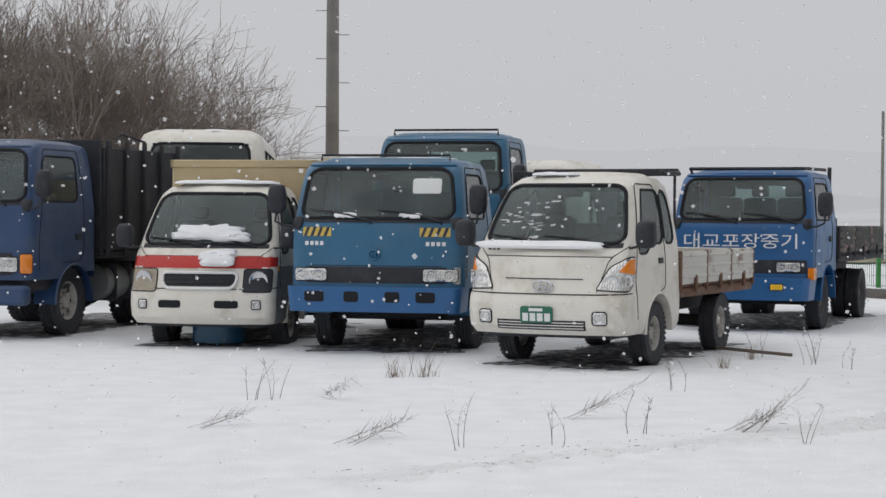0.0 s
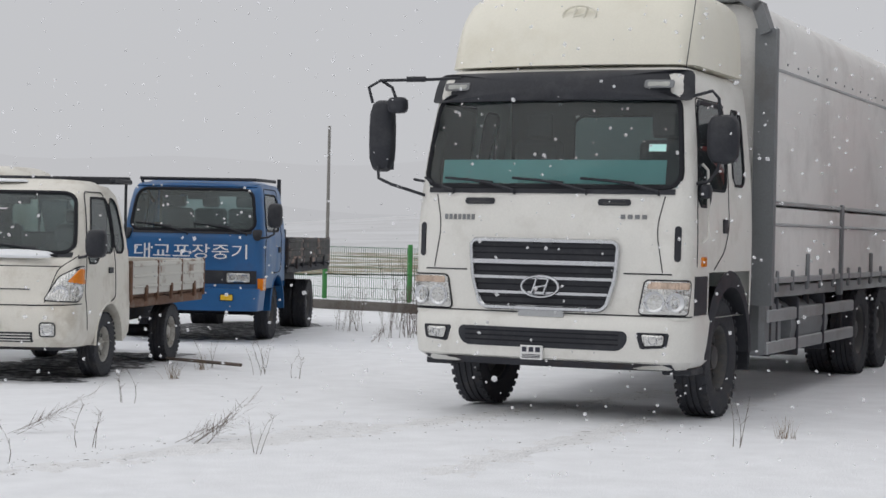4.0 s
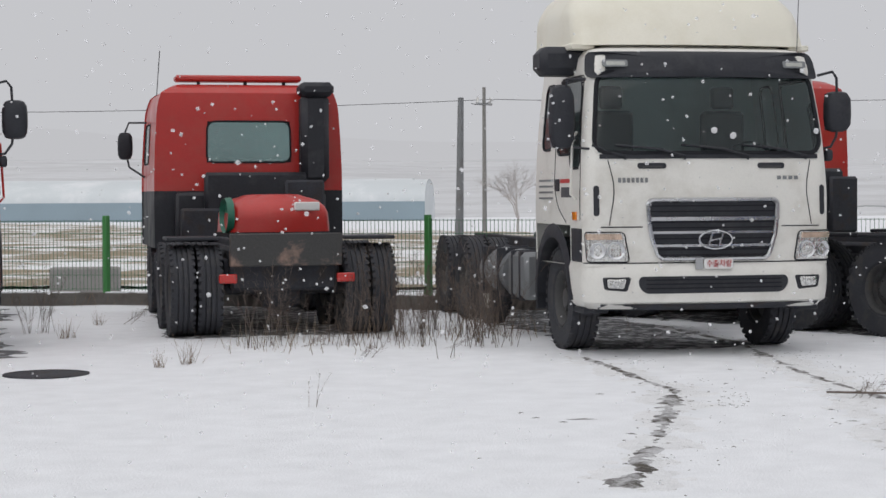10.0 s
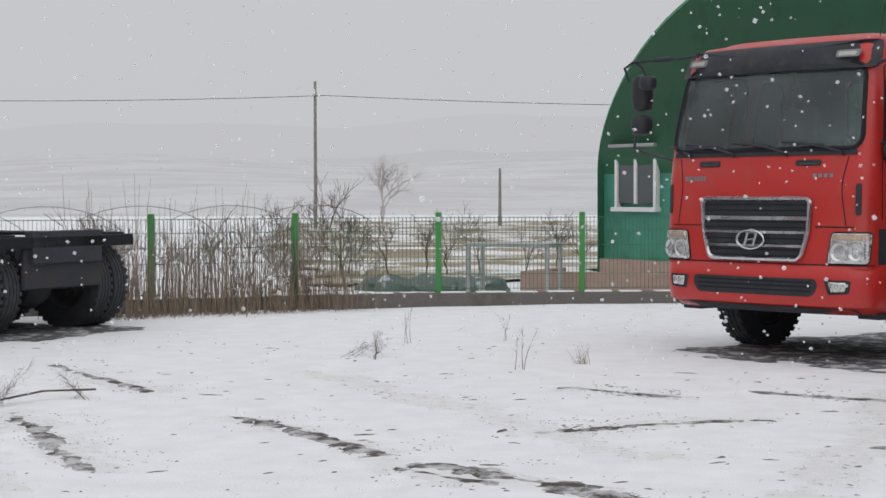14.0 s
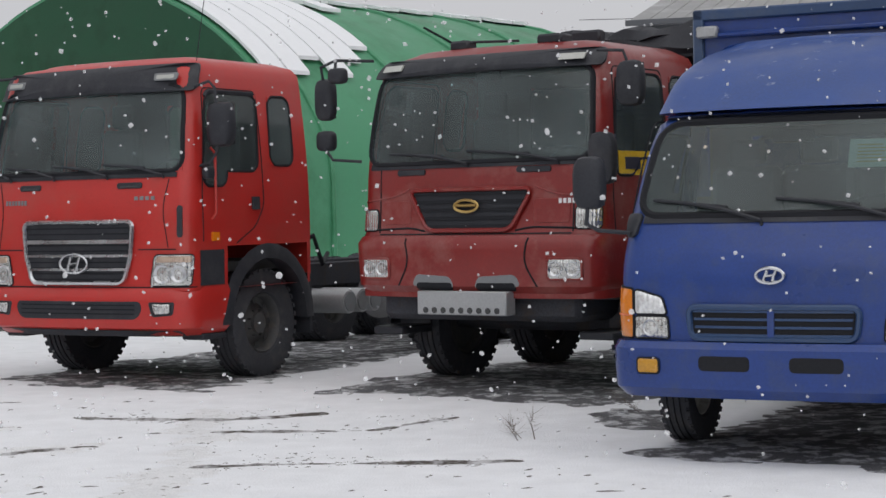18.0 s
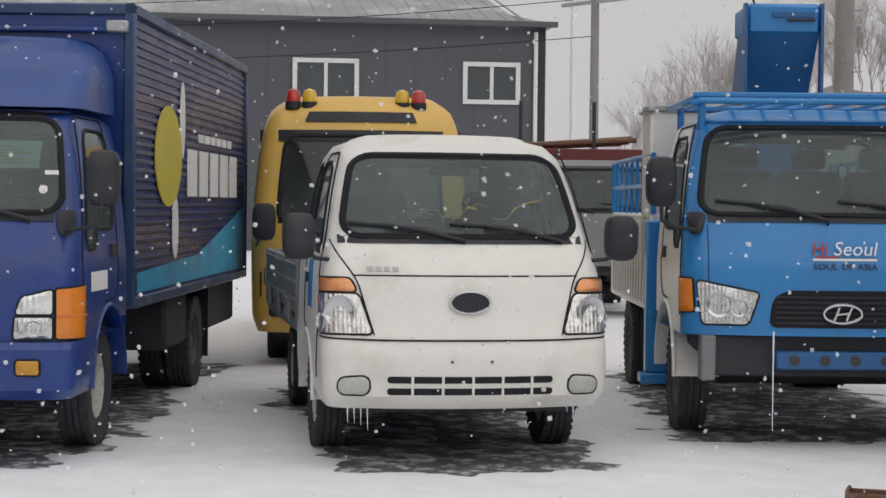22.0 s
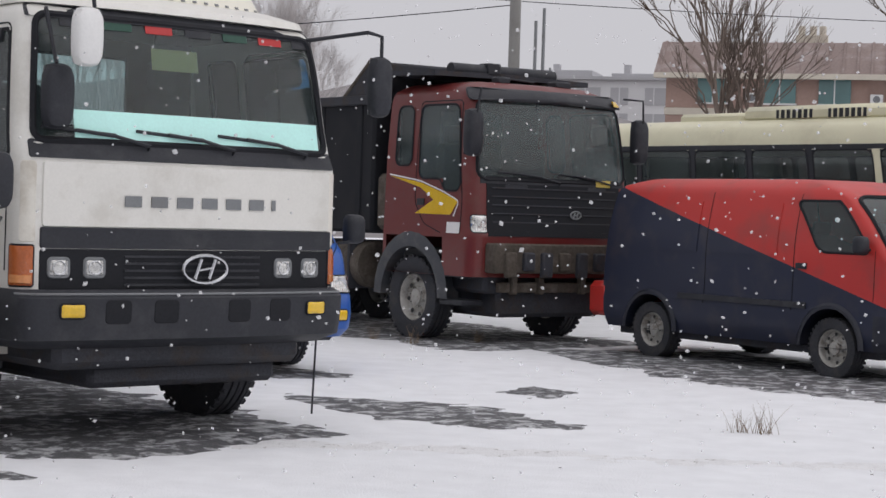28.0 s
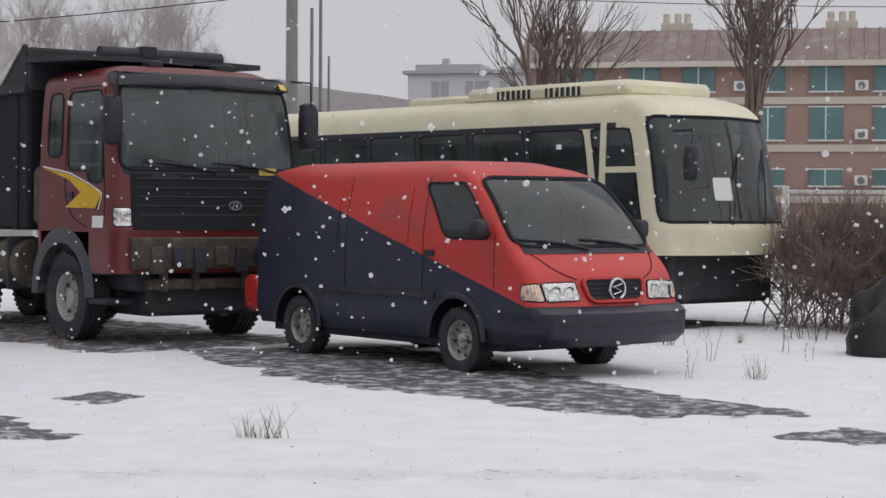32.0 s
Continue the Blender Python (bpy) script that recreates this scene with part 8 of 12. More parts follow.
    for k in range(190):
        x, y = rnd.uniform(-0.84, 0.84), rnd.uniform(1.85, 5.25)
        top = 0.52 + 0.2 * noise_at(x, y, 1.4, 9) - 0.22 * abs(x)
        m = base @ pose(x, y, 1.06 + top * rnd.random() ** 0.5, rnd.uniform(-50, 50), rnd.uniform(-50, 50), rnd.uniform(0, 180))
        w, l = rnd.uniform(0.06, 0.16), rnd.uniform(0.1, 0.26)
        t = rnd.random()
        if t < 0.75:
            # a crumpled scrap of sheet
            bm = sheet([[(a, b, 0.09 * noise.noise(Vector((a * 9 + k, b * 9, 3.1)))) for a in lin(-l, l, 4)] for b in lin(-w, w, 3)], (0, 0, -0.008))
        elif t < 0.88:
            bm = tube([(-l, 0, 0), (-0.2 * l, 0.03, 0.02), (l, 0.0, rnd.uniform(-0.06, 0.06))], 0.016, 6)
        else:
            bm = B((-l, l, -w, w, -0.05, 0.05), bevel=0.02)
        solid("scrap_piece", bm, mats[k % 11], "crumpled piece of snowy scrap lying on the truck bed", "scrap", m, "scrap on the bed")
    fins = thing("radiator_core", "old grey finned radiator lying on the scrap", "radiator", base @ pose(-0.5, 3.1, 1.5, 6, -14, 24) @ Matrix.Diagonal((0.8, 0.8, 0.8, 1)))
    part("core", B((-0.24, 0.24, -0.3, 0.3, -0.03, 0.02)), GFRAME, fins)
    for a in lin(-0.27, 0.27, 10):
        part("fin", B((-0.24, 0.24, a - 0.012, a + 0.012, 0.02, 0.05), bevel=0), STEEL, fins)


def blue_small_truck():
    v = thing("pickup_truck", "bright blue one-ton truck tucked in beside the old white truck", "truck", dry_place(3.06, -17.39, -128.8))
    F = light_cab(v, ROYAL)
    for s in (-1, 1):
        a, b = sorted((s * 0.58, s * 0.86))
        lamp(v, F, a, b, 0.76, 0.92, bowls=1)
        lamp(v, F, s * 0.68 - 0.08, s * 0.68 + 0.08, 0.5, 0.6, YLAMP, "fog_light", bowls=0)
    part("grille", F.plate(-0.5, 0.5, 0.8, 0.92, 0.006, 0.02, n=8), PLAST, v)
    part("bumper_slot", F.slot(-0.45, 0.45, 0.48, 0.56, 0.004, 0.02, n=8), RUBBER, v)
    axle(v, 1.15, 0.33, 0.74, 0.19, mats=WMATS)
    axle(v, 3.6, 0.3, 0.68, 0.17, True, mats=WMATS)
    frame_rails(v, 0.6, 4.6, 0.62, 0.35, 0.16)
    low_bed(v, 1.86, 4.66, 0.84, 0.82, 1.17, ROYAL, GFRAME)


def old_heavy_truck():
    v = thing("heavy_truck", "old white heavy truck with black bumper and tall roof deflector", "truck", dry_place(2.01, -12.62, -124.6))
    F = Form([(1.0, 1.22, 0.02, 1.84), (1.82, 1.22, 0.02, 1.84), (1.92, 1.21, 0.06, 1.84), (2.72, 1.13, 0.22, 1.84), (2.77, 1.1, 0.26, 1.83), (2.82, 1.02, 0.34, 1.8), (2.84, 0.92, 0.46, 1.75)], 0.11, 0.06)
    ts = [0, 0.03, 0.3, 0.34, 0.55, 0.62, 0.86, 0.94, 1]
    bm, p = F.shell([1.0, 1.2, 1.36, 1.6, 1.82, 1.93, 2.0, 2.1, 2.3, 2.62, 2.72, 2.77, 2.82, 2.84], ts, 0.97, 0.5,
                    [("w", "F", -1.18, 1.18, 1.93, 2.72), ("d", "S", 0.03, 0.55, 2.0, 2.62), ("d", "S", 0.03, 0.3, 1.82, 2.0), ("q", "S", 0.62, 0.86, 2.0, 2.62), ("r", "B", -0.5, 0.5, 2.1, 2.62)], None, wheels=[(1.4, 0.56, 0.72)])
    part("cab_body", bm, WHITE, v)
    glaze(p, v, CGLASS, RUBBER, {"wF": "windscreen", "dS": "door_window", "qS": "quarter_window", "rB": "rear_window"}, WHITE, soft=0.05, screen_soft=0.07)
    inside(v, F, 1.92, 1.2, 0.3, 1.35, (-0.6, 0.6), 0.85)
    lining(v, F, 2.1, 2.62, 0.5, 2.76, 1.76)
    part("cab_floor", B((-1.1, 1.1, 0.3, 1.9, 1.05, 1.15)), INNER, v)
    part("sunshade", F.plate(-0.85, 1.06, 1.94, 2.13, 0.008, 0.004, n=10), MINT, v, "mint green sunshade across the lower glass")
    part("glass_note", F.plate(-0.25, 0.1, 2.42, 2.56, -0.03, 0.004), YNOTE, v)
    part("visor_band", F.skin([(-1.12, 2.7), (1.12, 2.7), (1.1, 2.785), (-1.1, 2.785)], 0.012, 0.03, 0.02), PLAST, v)
    for k in range(7):
        x = -0.9 + 0.3 * k
        part("screen_fringe", F.plate(x, x + 0.2, 2.65, 2.7, 0.008, 0.004, n=2), (PLAST, FRINGE, RINK)[k % 3], v)
    part("lower_screen_band", F.skin([(-1.17, 1.82), (1.17, 1.82), (1.16, 1.935), (-1.16, 1.935)], 0.01, 0.03, 0.02), PLAST, v)
    part("chest_panel", F.skin([(-1.08, 1.4), (1.13, 1.4), (1.13, 1.8), (-1.08, 1.8)], 0.012, 0.03, 0.015), WHITE, v)
    part("panel_band", F.skin([(-1.09, 1.265), (1.15, 1.265), (1.15, 1.395), (-1.09, 1.395)], 0.016, 0.03, 0.015), PLAST, v)
    g = part("grille", F.slot(-1.09, 1.15, 1.0, 1.26, 0.008, 0.03, 0.02), RUBBER, v)
    for k in range(5):
        part("slat", F.plate(-0.52, 0.52, 1.03 + 0.045 * k, 1.045 + 0.045 * k, 0.016, 0.01, nz=1, n=8), PLAST, g)
    oval(v, F, 0.06, 1.14, 0.34, 0.18, out=0.045)
    # a wide word on the chest as plain bars
    for k in range(7):
        x = -0.53 + 0.19 * k
        part("wordmark", F.plate(x, x + (0.12 if k < 6 else 0.03), 1.53, 1.6, 0.02, 0.006, n=1, nz=1), GFRAME, v)
    for s in (-1, 1):
        for a, b in ((0.66, 0.79), (0.9, 1.03)):
            a, b = sorted((s * a, s * b))
            lamp(v, F, a, b, 1.09, 1.2, bowls=1, frame=GFRAME)
        headlamp(v, F, flip(s, [(1.13, 1.03), (1.29, 1.03), (1.29, 1.28), (1.13, 1.28)]), [], BURNT, "turn_signal", rnd=0.012)
        part("lens_foot", F.skin(flip(s, [(1.14, 1.045), (1.27, 1.045), (1.27, 1.1), (1.14, 1.1)]), 0.026, 0.02, 0.01), PEACH, v)
        part("corner_post", F.skin(flip(s, [(1.12, 1.3), (1.22, 1.3), (1.22, 1.8), (1.12, 1.8)]), 0.006, 0.03, 0.02), CREAM, v)
        part("door_joint", F.seam(s, [(0.27, 1.12), (0.26, 1.8), (0.4, 2.66), (1.14, 2.66), (1.16, 1.9), (1.14, 1.5), (1.02, 1.25), (0.8, 1.1)]), RUBBER, v)
        part("door_handle", F.side(s, 1.08, 1.2, 1.62, 1.68, 0.018), PLAST, v)
        part("door_crease", F.seam(s, [(0.5, 1.22), (0.82, 1.24), (1.2, 1.75)], 0.012), WHITE, v)
        part("rain_shield", F.side(s, 0.5, 1.1, 2.54, 2.63, 0.016, 0.02), PLAST, v)
        part("vent_bar", F.side(s, 0.72, 0.75, 2.0, 2.6, 0.008, 0.02, shear=0.02), PLAST, v)
    bF = bumper(v, [(0.64, 1.16, 0.02, 0.6), (0.7, 1.24, -0.1, 0.64), (0.96, 1.25, -0.12, 0.66), (1.01, 1.23, -0.06, 0.66)], [0.64, 0.7, 0.84, 0.96, 1.01], PLAST, 0.16, 0.07)
    part("bumper_line", bF.line([(-1.3, 0.985), (1.3, 0.985)], 0.008, 0.0, 0.02, False), GFRAME, v)
    for s in (-1, 1):
        lamp(v, bF, s * 0.93 - 0.08, s * 0.93 + 0.08, 0.84, 0.925, YLAMP, "fog_light", bowls=0)
        for x in (0.28, 0.62):
            part("bumper_slot", bF.slot(s * x - 0.09, s * x + 0.09, 0.8, 0.95, 0.004, 0.03), RUBBER, v)
    part("front_underside", B((-0.95, 0.95, 0.1, 1.9, 0.5, 1.0), bevel=0.05), CHAS, v)
    part("sump_guard", B((-0.62, 0.85, 0.25, 1.7, 0.36, 0.52), bevel=0.04), CHAS, v)
    dF = Form([(2.86, 1.0, 0.45, 1.8), (2.95, 0.98, 0.5, 1.8), (3.3, 0.9, 0.78, 1.8), (3.6, 0.78, 1.15, 1.75)], 0.24, 0.12)
    part("roof_deflector", dF.shell([2.86, 2.95, 3.3, 3.6], [0, 0.5, 1], dome=0.03)[0], FAIR, v)
    for k in range(18):
        x = -0.85 + 0.1 * k
        part("deflector_stud", dF.plate(x, x + 0.03, 2.92, 2.935, 0.006, 0.01, n=1, nz=1), GFRAME, v)
    part("roof_cap", Form([(2.79, 1.1, 0.22, 1.83), (2.84, 1.09, 0.25, 1.82), (2.89, 0.98, 0.4, 1.76)], 0.14, 0.08).shell([2.79, 2.84, 2.89], [0, 0.5, 1], dome=0.02)[0], WHITE, v)
    part("roof_strut", tube([(-0.95, 0.5, 2.94), (-1.0, 0.45, 3.12), (-0.72, 0.5, 3.15)], 0.022, 6), WHITE, v)
    arch(v, 1.4, 0.56, 0.69, 0.745, 1.2, CREAM, 0, 170)
    wipers(v, F, 1.94, [(-0.35, -1), (0.3, -1), (0.92, -1)], 0.5, 0.06)
    mirror(v, -0.92, -0.2, 2.38, 2.74, 0.19, [[(-1.12, 0.3, 2.82), (-1.08, -0.1, 2.86), (-0.9, -0.15, 2.85), (-0.88, -0.15, 2.74)]], PALE)
    mirror(v, -1.0, 0.0, 2.0, 2.4, 0.2, [[(-1.02, 0.2, 2.75), (-1.02, 0.05, 2.4)]])
    mirror(v, -1.5, -0.2, 1.5, 1.84, 0.19, [[(-1.24, 0.3, 1.44), (-1.5, -0.15, 1.42), (-1.5, -0.15, 1.52)]])
    mirror(v, 1.42, -0.15, 2.2, 2.62, 0.17, [[(1.05, 0.3, 2.72), (1.3, -0.1, 2.78), (1.42, -0.1, 2.76), (1.42, -0.1, 2.6)]])
    part("antenna", rod((-0.98, 0.9, 2.9), (-0.95, 0.9, 3.9), 0.01, 6), STEEL, v)
    part("hanging_bar", rod((1.15, 0.2, 0.65), (1.13, 0.2, 0.12), 0.008, 6), CHAS, v)
    axle(v, 1.4, 0.51, 1.03, 0.27)
    axle(v, 6.2, 0.51, 1.02, 0.26, True)
    frame_rails(v, 0.6, 8.0, 1.0)
    tank(v, 0.95, 2.5, 3.3, 0.66, 0.26)
    part("bed_floor", B((-1.2, 1.2, 2.3, 8.0, 1.05, 1.15)), CHAS, v)


BURNT = mat("burnt_orange_lens", (0.42, 0.1, 0.02), 0.25, spread=0.2, coat=0.6)
FRINGE = mat("faded_green_fringe", (0.03, 0.08, 0.06), 0.7, spread=0.2)
YNOTE = mat("faded_yellow_note", (0.5, 0.48, 0.25), 0.7, spread=0.1)


MUCK = mat("dried_mud_on_iron", (0.085, 0.072, 0.06), 0.85, spread=0.3, scale=4, fine=30, bump=0.4, stain=(0.17, 0.15, 0.13), amount=0.6, stain_scale=5, spec=0.2)


def dump_truck():
    v = thing("dump_truck", "maroon dump truck without its grille, yellow flash on the door", "truck", dry_place(1.53, -22.98, -130))
    F = heavy_old_cab(v, MAROON, 0.17)
    part("radiator", F.plate(-1.02, 1.02, 1.28, 1.98, 0.01, 0.05, n=10), RUBBER, v)
    for k in range(6):
        part("radiator_bar", F.plate(-0.95, 0.95, 1.34 + 0.1 * k, 1.355 + 0.1 * k, 0.02, 0.02, nz=1, n=8), CHAS, v)
    oval(v, F, 0.25, 1.55, 0.16, 0.09, GFRAME, 0.025)
    part("front_beam", B((-1.05, 1.05, -0.08, 0.15, 0.85, 1.2), bevel=0.02), MUCK, v)
    for k in range(7):
        x = -0.9 + 0.27 * k
        part("beam_bracket", B((x, x + 0.16, -0.14, -0.06, 0.8 + 0.08 * (k % 2), 1.1), bevel=0.02), MUCK if k % 3 == 0 else CHAS, v)
    part("lower_beam", B((-0.85, 0.85, 0.05, 0.14, 0.62, 0.74)), MUCK, v)
    for x in (-0.7, -0.3, 0.35, 0.75):
        part("hanger", B((x, x + 0.08, 0.0, 0.1, 0.6, 0.9)), MUCK, v)
    part("engine_underside", B((-0.8, 0.8, 0.15, 1.5, 0.32, 0.9), bevel=0.05), CHAS, v)
    for s in (-1, 1):
        a, b = sorted((s * 1.02, s * 1.22))
        lamp(v, F, a, b, 1.32, 1.52, bowls=0)
        mirror(v, s * 1.28, 0.0, 2.2, 2.75, 0.22, [[(s * 1.1, 0.2, 3.0), (s * 1.25, 0.0, 2.98), (s * 1.28, 0.02, 2.7)]], d=0.14)
    part("name_bar", F.plate(0.6, 0.85, 1.9, 1.98, 0.022, 0.01), HAZY, v)
    for s in (-1, 1):
        hook = [(0.42, 1.68), (0.75, 1.78), (1.2, 1.895), (1.86, 1.975), (1.2, 1.835), (0.91, 1.69), (1.29, 1.52), (0.56, 1.515)]
        fb = bmesh.new()
        ring = ease(hook, 0.015, 0.2)
        hi, lo = [[fb.verts.new((s * (F.at(z)[0] + h), y, z)) for y, z in ring] for h in (0.006, 0.001)]
        fb.faces.new(hi)
        fb.faces.new(list(reversed(lo)))
        for i in range(len(hi)):
            k = (i + 1) % len(hi)
            fb.faces.new((hi[k], hi[i], lo[i], lo[k]))
        bmesh.ops.recalc_face_normals(fb, faces=fb.faces)
        part("door_flash", fb, YLAMP, v, "curved yellow flash on the door")
        part("flash_edge", F.seam(s, [(0.5, 1.5), (0.4, 1.68), (0.75, 1.797), (1.2, 1.912), (1.86, 1.99)], 0.009), PALE, v)
    part("door_label", F.side(-1, 0.36, 0.62, 1.3, 1.43, 0.006, 0.004), PALE, v)
    part("marker_light", F.plate(0.98, 1.1, 2.9, 2.97, 0.085, 0.02, n=1), YLAMP, v)
    axle(v, 1.4, 0.51, 1.03, 0.28, mats=WMATS)
    axle(v, 4.8, 0.51, 1.02, 0.26, True, mats=WMATS)
    axle(v, 6.1, 0.51, 1.02, 0.26, True, mats=WMATS)
    frame_rails(v, 0.5, 7.4, 1.05)
    tank(v, -1.0, 2.4, 3.4, 0.85, 0.3, MUCK)
    part("air_cleaner", B((-1.2, -0.85, 1.92, 2.2, 1.3, 2.0), bevel=0.06), MUCK, v)
    body = part("dump_body", B((-1.22, 1.22, 2.25, 7.6, 1.25, 2.95), bevel=0.04), RUBBER, v)
    can = bmesh.new()
    sheet([[(-1.2, 1.0, 3.24), (0, 1.0, 3.26), (1.2, 1.0, 3.24)], [(-1.25, 2.3, 3.28), (0, 2.3, 3.3), (1.25, 2.3, 3.28)]], (0, 0, -0.06), can)
    part("cab_protector", B((-1.22, 1.22, 2.2, 2.35, 2.9, 3.4), bevel=0.03), CHAS, body)
    part("protector_lip", can, CHAS, body)
    for s in (-1, 1):
        for k in range(6):
            part("body_rib", B((s * 1.22 - 0.02, s * 1.22 + 0.06, 2.5 + 0.9 * k, 2.62 + 0.9 * k, 1.25, 2.9)), RUBBER, body)
        part("top_rail", B((s * 1.22 - 0.05, s * 1.22 + 0.07, 2.25, 7.6, 2.86, 2.98)), CHAS, body)
        gus = bmesh.new()
        sheet([[(s * 1.2, 2.3, 2.95), (s * 1.2, 2.95, 2.95)], [(s * 1.2, 2.3, 3.42), (s * 1.2, 2.34, 3.42)]], (s * 0.03, 0, 0), gus)
        part("gusset", gus, CHAS, body)
        part("gusset_edge", rod((s * 1.22, 2.97, 2.95), (s * 1.22, 2.33, 3.43), 0.03, 6), MUCK, body)
    part("tarp_roller", rod((-0.9, 1.1, 3.28), (0.7, 1.1, 3.28), 0.08, 12), PLAST, v)
    part("roller_motor", B((-0.4, -0.2, 1.0, 1.2, 3.22, 3.38)), PLAST, v)


VANBLACK = mat("near_black_paint", (0.01, 0.013, 0.026), 0.45, spread=0.2, coat=0.15, stain=(0.06, 0.055, 0.05), amount=0.4)


def two_tone_paint():
    """Van paint: red above a slanting line, near black below it."""
    m = bpy.data.materials.new("two_tone_paint")
    m.use_nodes = True
    n, l = m.node_tree.nodes, m.node_tree.links
    b = n["Principled BSDF"]
    co, sep, ma, gt, mix, nz = n.new("ShaderNodeTexCoord"), n.new("ShaderNodeSeparateXYZ"), n.new("ShaderNodeMath"), n.new("ShaderNodeMath"), n.new("ShaderNodeMixRGB"), n.new("ShaderNodeTexNoise")
    l.new(co.outputs["Object"], sep.inputs[0])
    ma.operation, ma.inputs[1].default_value, ma.inputs[2].default_value = "MULTIPLY_ADD", 0.2825, 0.64
    l.new(sep.outputs["Y"], ma.inputs[0])
    gt.operation = "GREATER_THAN"
    l.new(sep.outputs["Z"], gt.inputs[0])
    l.new(ma.outputs[0], gt.inputs[1])
    nz.inputs["Scale"].default_value, nz.inputs["Detail"].default_value = 3, 6
    l.new(co.outputs["Object"], nz.inputs["Vector"])
    mix.inputs[1].default_value, mix.inputs[2].default_value = (0.012, 0.017, 0.042, 1), (0.53, 0.036, 0.03, 1)
    l.new(gt.outputs[0], mix.inputs[0])
    dirt = n.new("ShaderNodeMixRGB")
    dirt.inputs[2].default_value = (0.09, 0.07, 0.06, 1)
    k = n.new("ShaderNodeMapRange")
    k.inputs["From Min"].default_value, k.inputs["From Max"].default_value, k.inputs["To Max"].default_value = 0.5, 0.8, 0.4
    l.new(nz.outputs["Fac"], k.inputs[0])
    l.new(k.outputs[0], dirt.inputs[0])
    l.new(mix.outputs[0], dirt.inputs[1])
    l.new(dirt.outputs[0], b.inputs["Base Color"])
    b.inputs["Roughness"].default_value, b.inputs["Coat Weight"].default_value = 0.48, 0.1
    return m


def red_van():
    v = thing("panel_van", "red and black panel van standing on bare gravel", "van", dry_place(-3.16, -20.23, -130.5))
    paint = two_tone_paint()
    F = Form([(0.3, 0.88, -0.08, 4.52), (0.45, 0.925, -0.18, 4.55), (0.66, 0.93, -0.18, 4.58), (0.7, 0.92, -0.15, 4.58), (0.92, 0.91, -0.08, 4.58), (1.19, 0.905, 0.18, 4.56), (1.83, 0.8, 0.84, 4.5), (1.92, 0.74, 1.1, 4.42), (1.97, 0.62, 1.35, 4.25)], 0.14, 0.1)
    bm, p = F.shell([0.3, 0.45, 0.62, 0.7, 0.8, 0.92, 1.05, 1.19, 1.26, 1.36, 1.55, 1.78, 1.83, 1.92, 1.97], [0, 0.02, 0.13, 0.19, 0.3, 0.44, 0.6, 0.8, 0.97, 1], 0.94, 0.6,
                    [("w", "F", -1.34, 1.34, 1.19, 1.83), ("d", "S", 0.02, 0.19, 1.26, 1.78)], None, wheels=[(1.06, 0.31, 0.405), (3.76, 0.31, 0.405)])
    part("body", bm, paint, v)
    glaze(p, v, DGLASS, RUBBER, {"wF": "windscreen", "dS": "door_window"}, RED)
    inside(v, F, 1.18, 0.9, 0.45, 1.6, (-0.45, 0.45), 0.5)
    for s in (-1, 1):
        part("panel_press", F.side(s, 1.85, 2.8, 1.2, 1.75, 0.008, 0.012), paint, v)
        part("panel_press", F.side(s, 3.05, 3.85, 1.2, 1.75, 0.008, 0.012), paint, v)
        part("door_joint", F.side(s, 1.6, 1.608, 0.65, 1.85, 0.003, 0.006), RUBBER, v)
        part("door_joint", F.side(s, 2.9, 2.908, 0.65, 1.85, 0.003, 0.006), RUBBER, v)
        part("door_joint", F.side(s, 0.52, 0.526, 0.8, 1.3, 0.003, 0.006), RUBBER, v)
        part("side_moulding", F.side(s, 1.4, 3.3, 0.68, 0.74, 0.018, 0.02, nz=1), PLAST, v)
        part("door_handle", F.side(s, 1.42, 1.56, 1.08, 1.14, 0.02), PLAST, v)
        headlamp(v, F, flip(s, [(0.42, 0.715), (0.77, 0.705), (0.8, 0.87), (0.45, 0.88)]), flip(s, [(0.53, 0.795, 0.05), (0.67, 0.79, 0.055)]))
        headlamp(v, F, flip(s, [(0.785, 0.705), (1.02, 0.72), (0.98, 0.85), (0.815, 0.87)]), [], FAINT, "turn_signal")
        mirror(v, s * 1.02, 0.55, 1.26, 1.44, 0.16, [[(s * 0.88, 0.6, 1.3), (s * 0.98, 0.58, 1.32)]])
    arch(v, 1.06, 0.31, 0.39, 0.45, 0.925, VANBLACK)
    arch(v, 3.76, 0.31, 0.39, 0.45, 0.925, VANBLACK)
    bF = bumper(v, [(0.3, 0.9, -0.22, 0.5), (0.38, 0.93, -0.3, 0.5), (0.6, 0.935, -0.31, 0.5), (0.66, 0.925, -0.22, 0.5)], [0.3, 0.38, 0.5, 0.6, 0.66], VANBLACK, 0.18, 0.1)
    part("bumper_groove", bF.plate(-0.85, 0.85, 0.48, 0.51, 0.003, 0.01, nz=1, n=8), PLAST, v)
    part("rear_bumper", B((-0.93, 0.93, 4.5, 4.86, 0.4, 0.8), bevel=0.06), RED, v)
    grille(v, F, -0.38, 0.38, 0.7, 0.91, (-0.32, 0.32), 5, RED, RUBBER)
    for s in (-1, 1):
        part("hood_line", F.line(flip(s, [(0.42, 0.9), (0.6, 0.97), (0.78, 1.17)]), 0.006, 0.0, 0.1, False), RUBBER, v)
    bm = bmesh.new()
    tube([(0.095 * math.cos(a), F.front(0, 0.81) - 0.04, 0.81 + 0.095 * math.sin(a)) for a in lin(0, 2 * math.pi, 18)], 0.012, 6, bm)
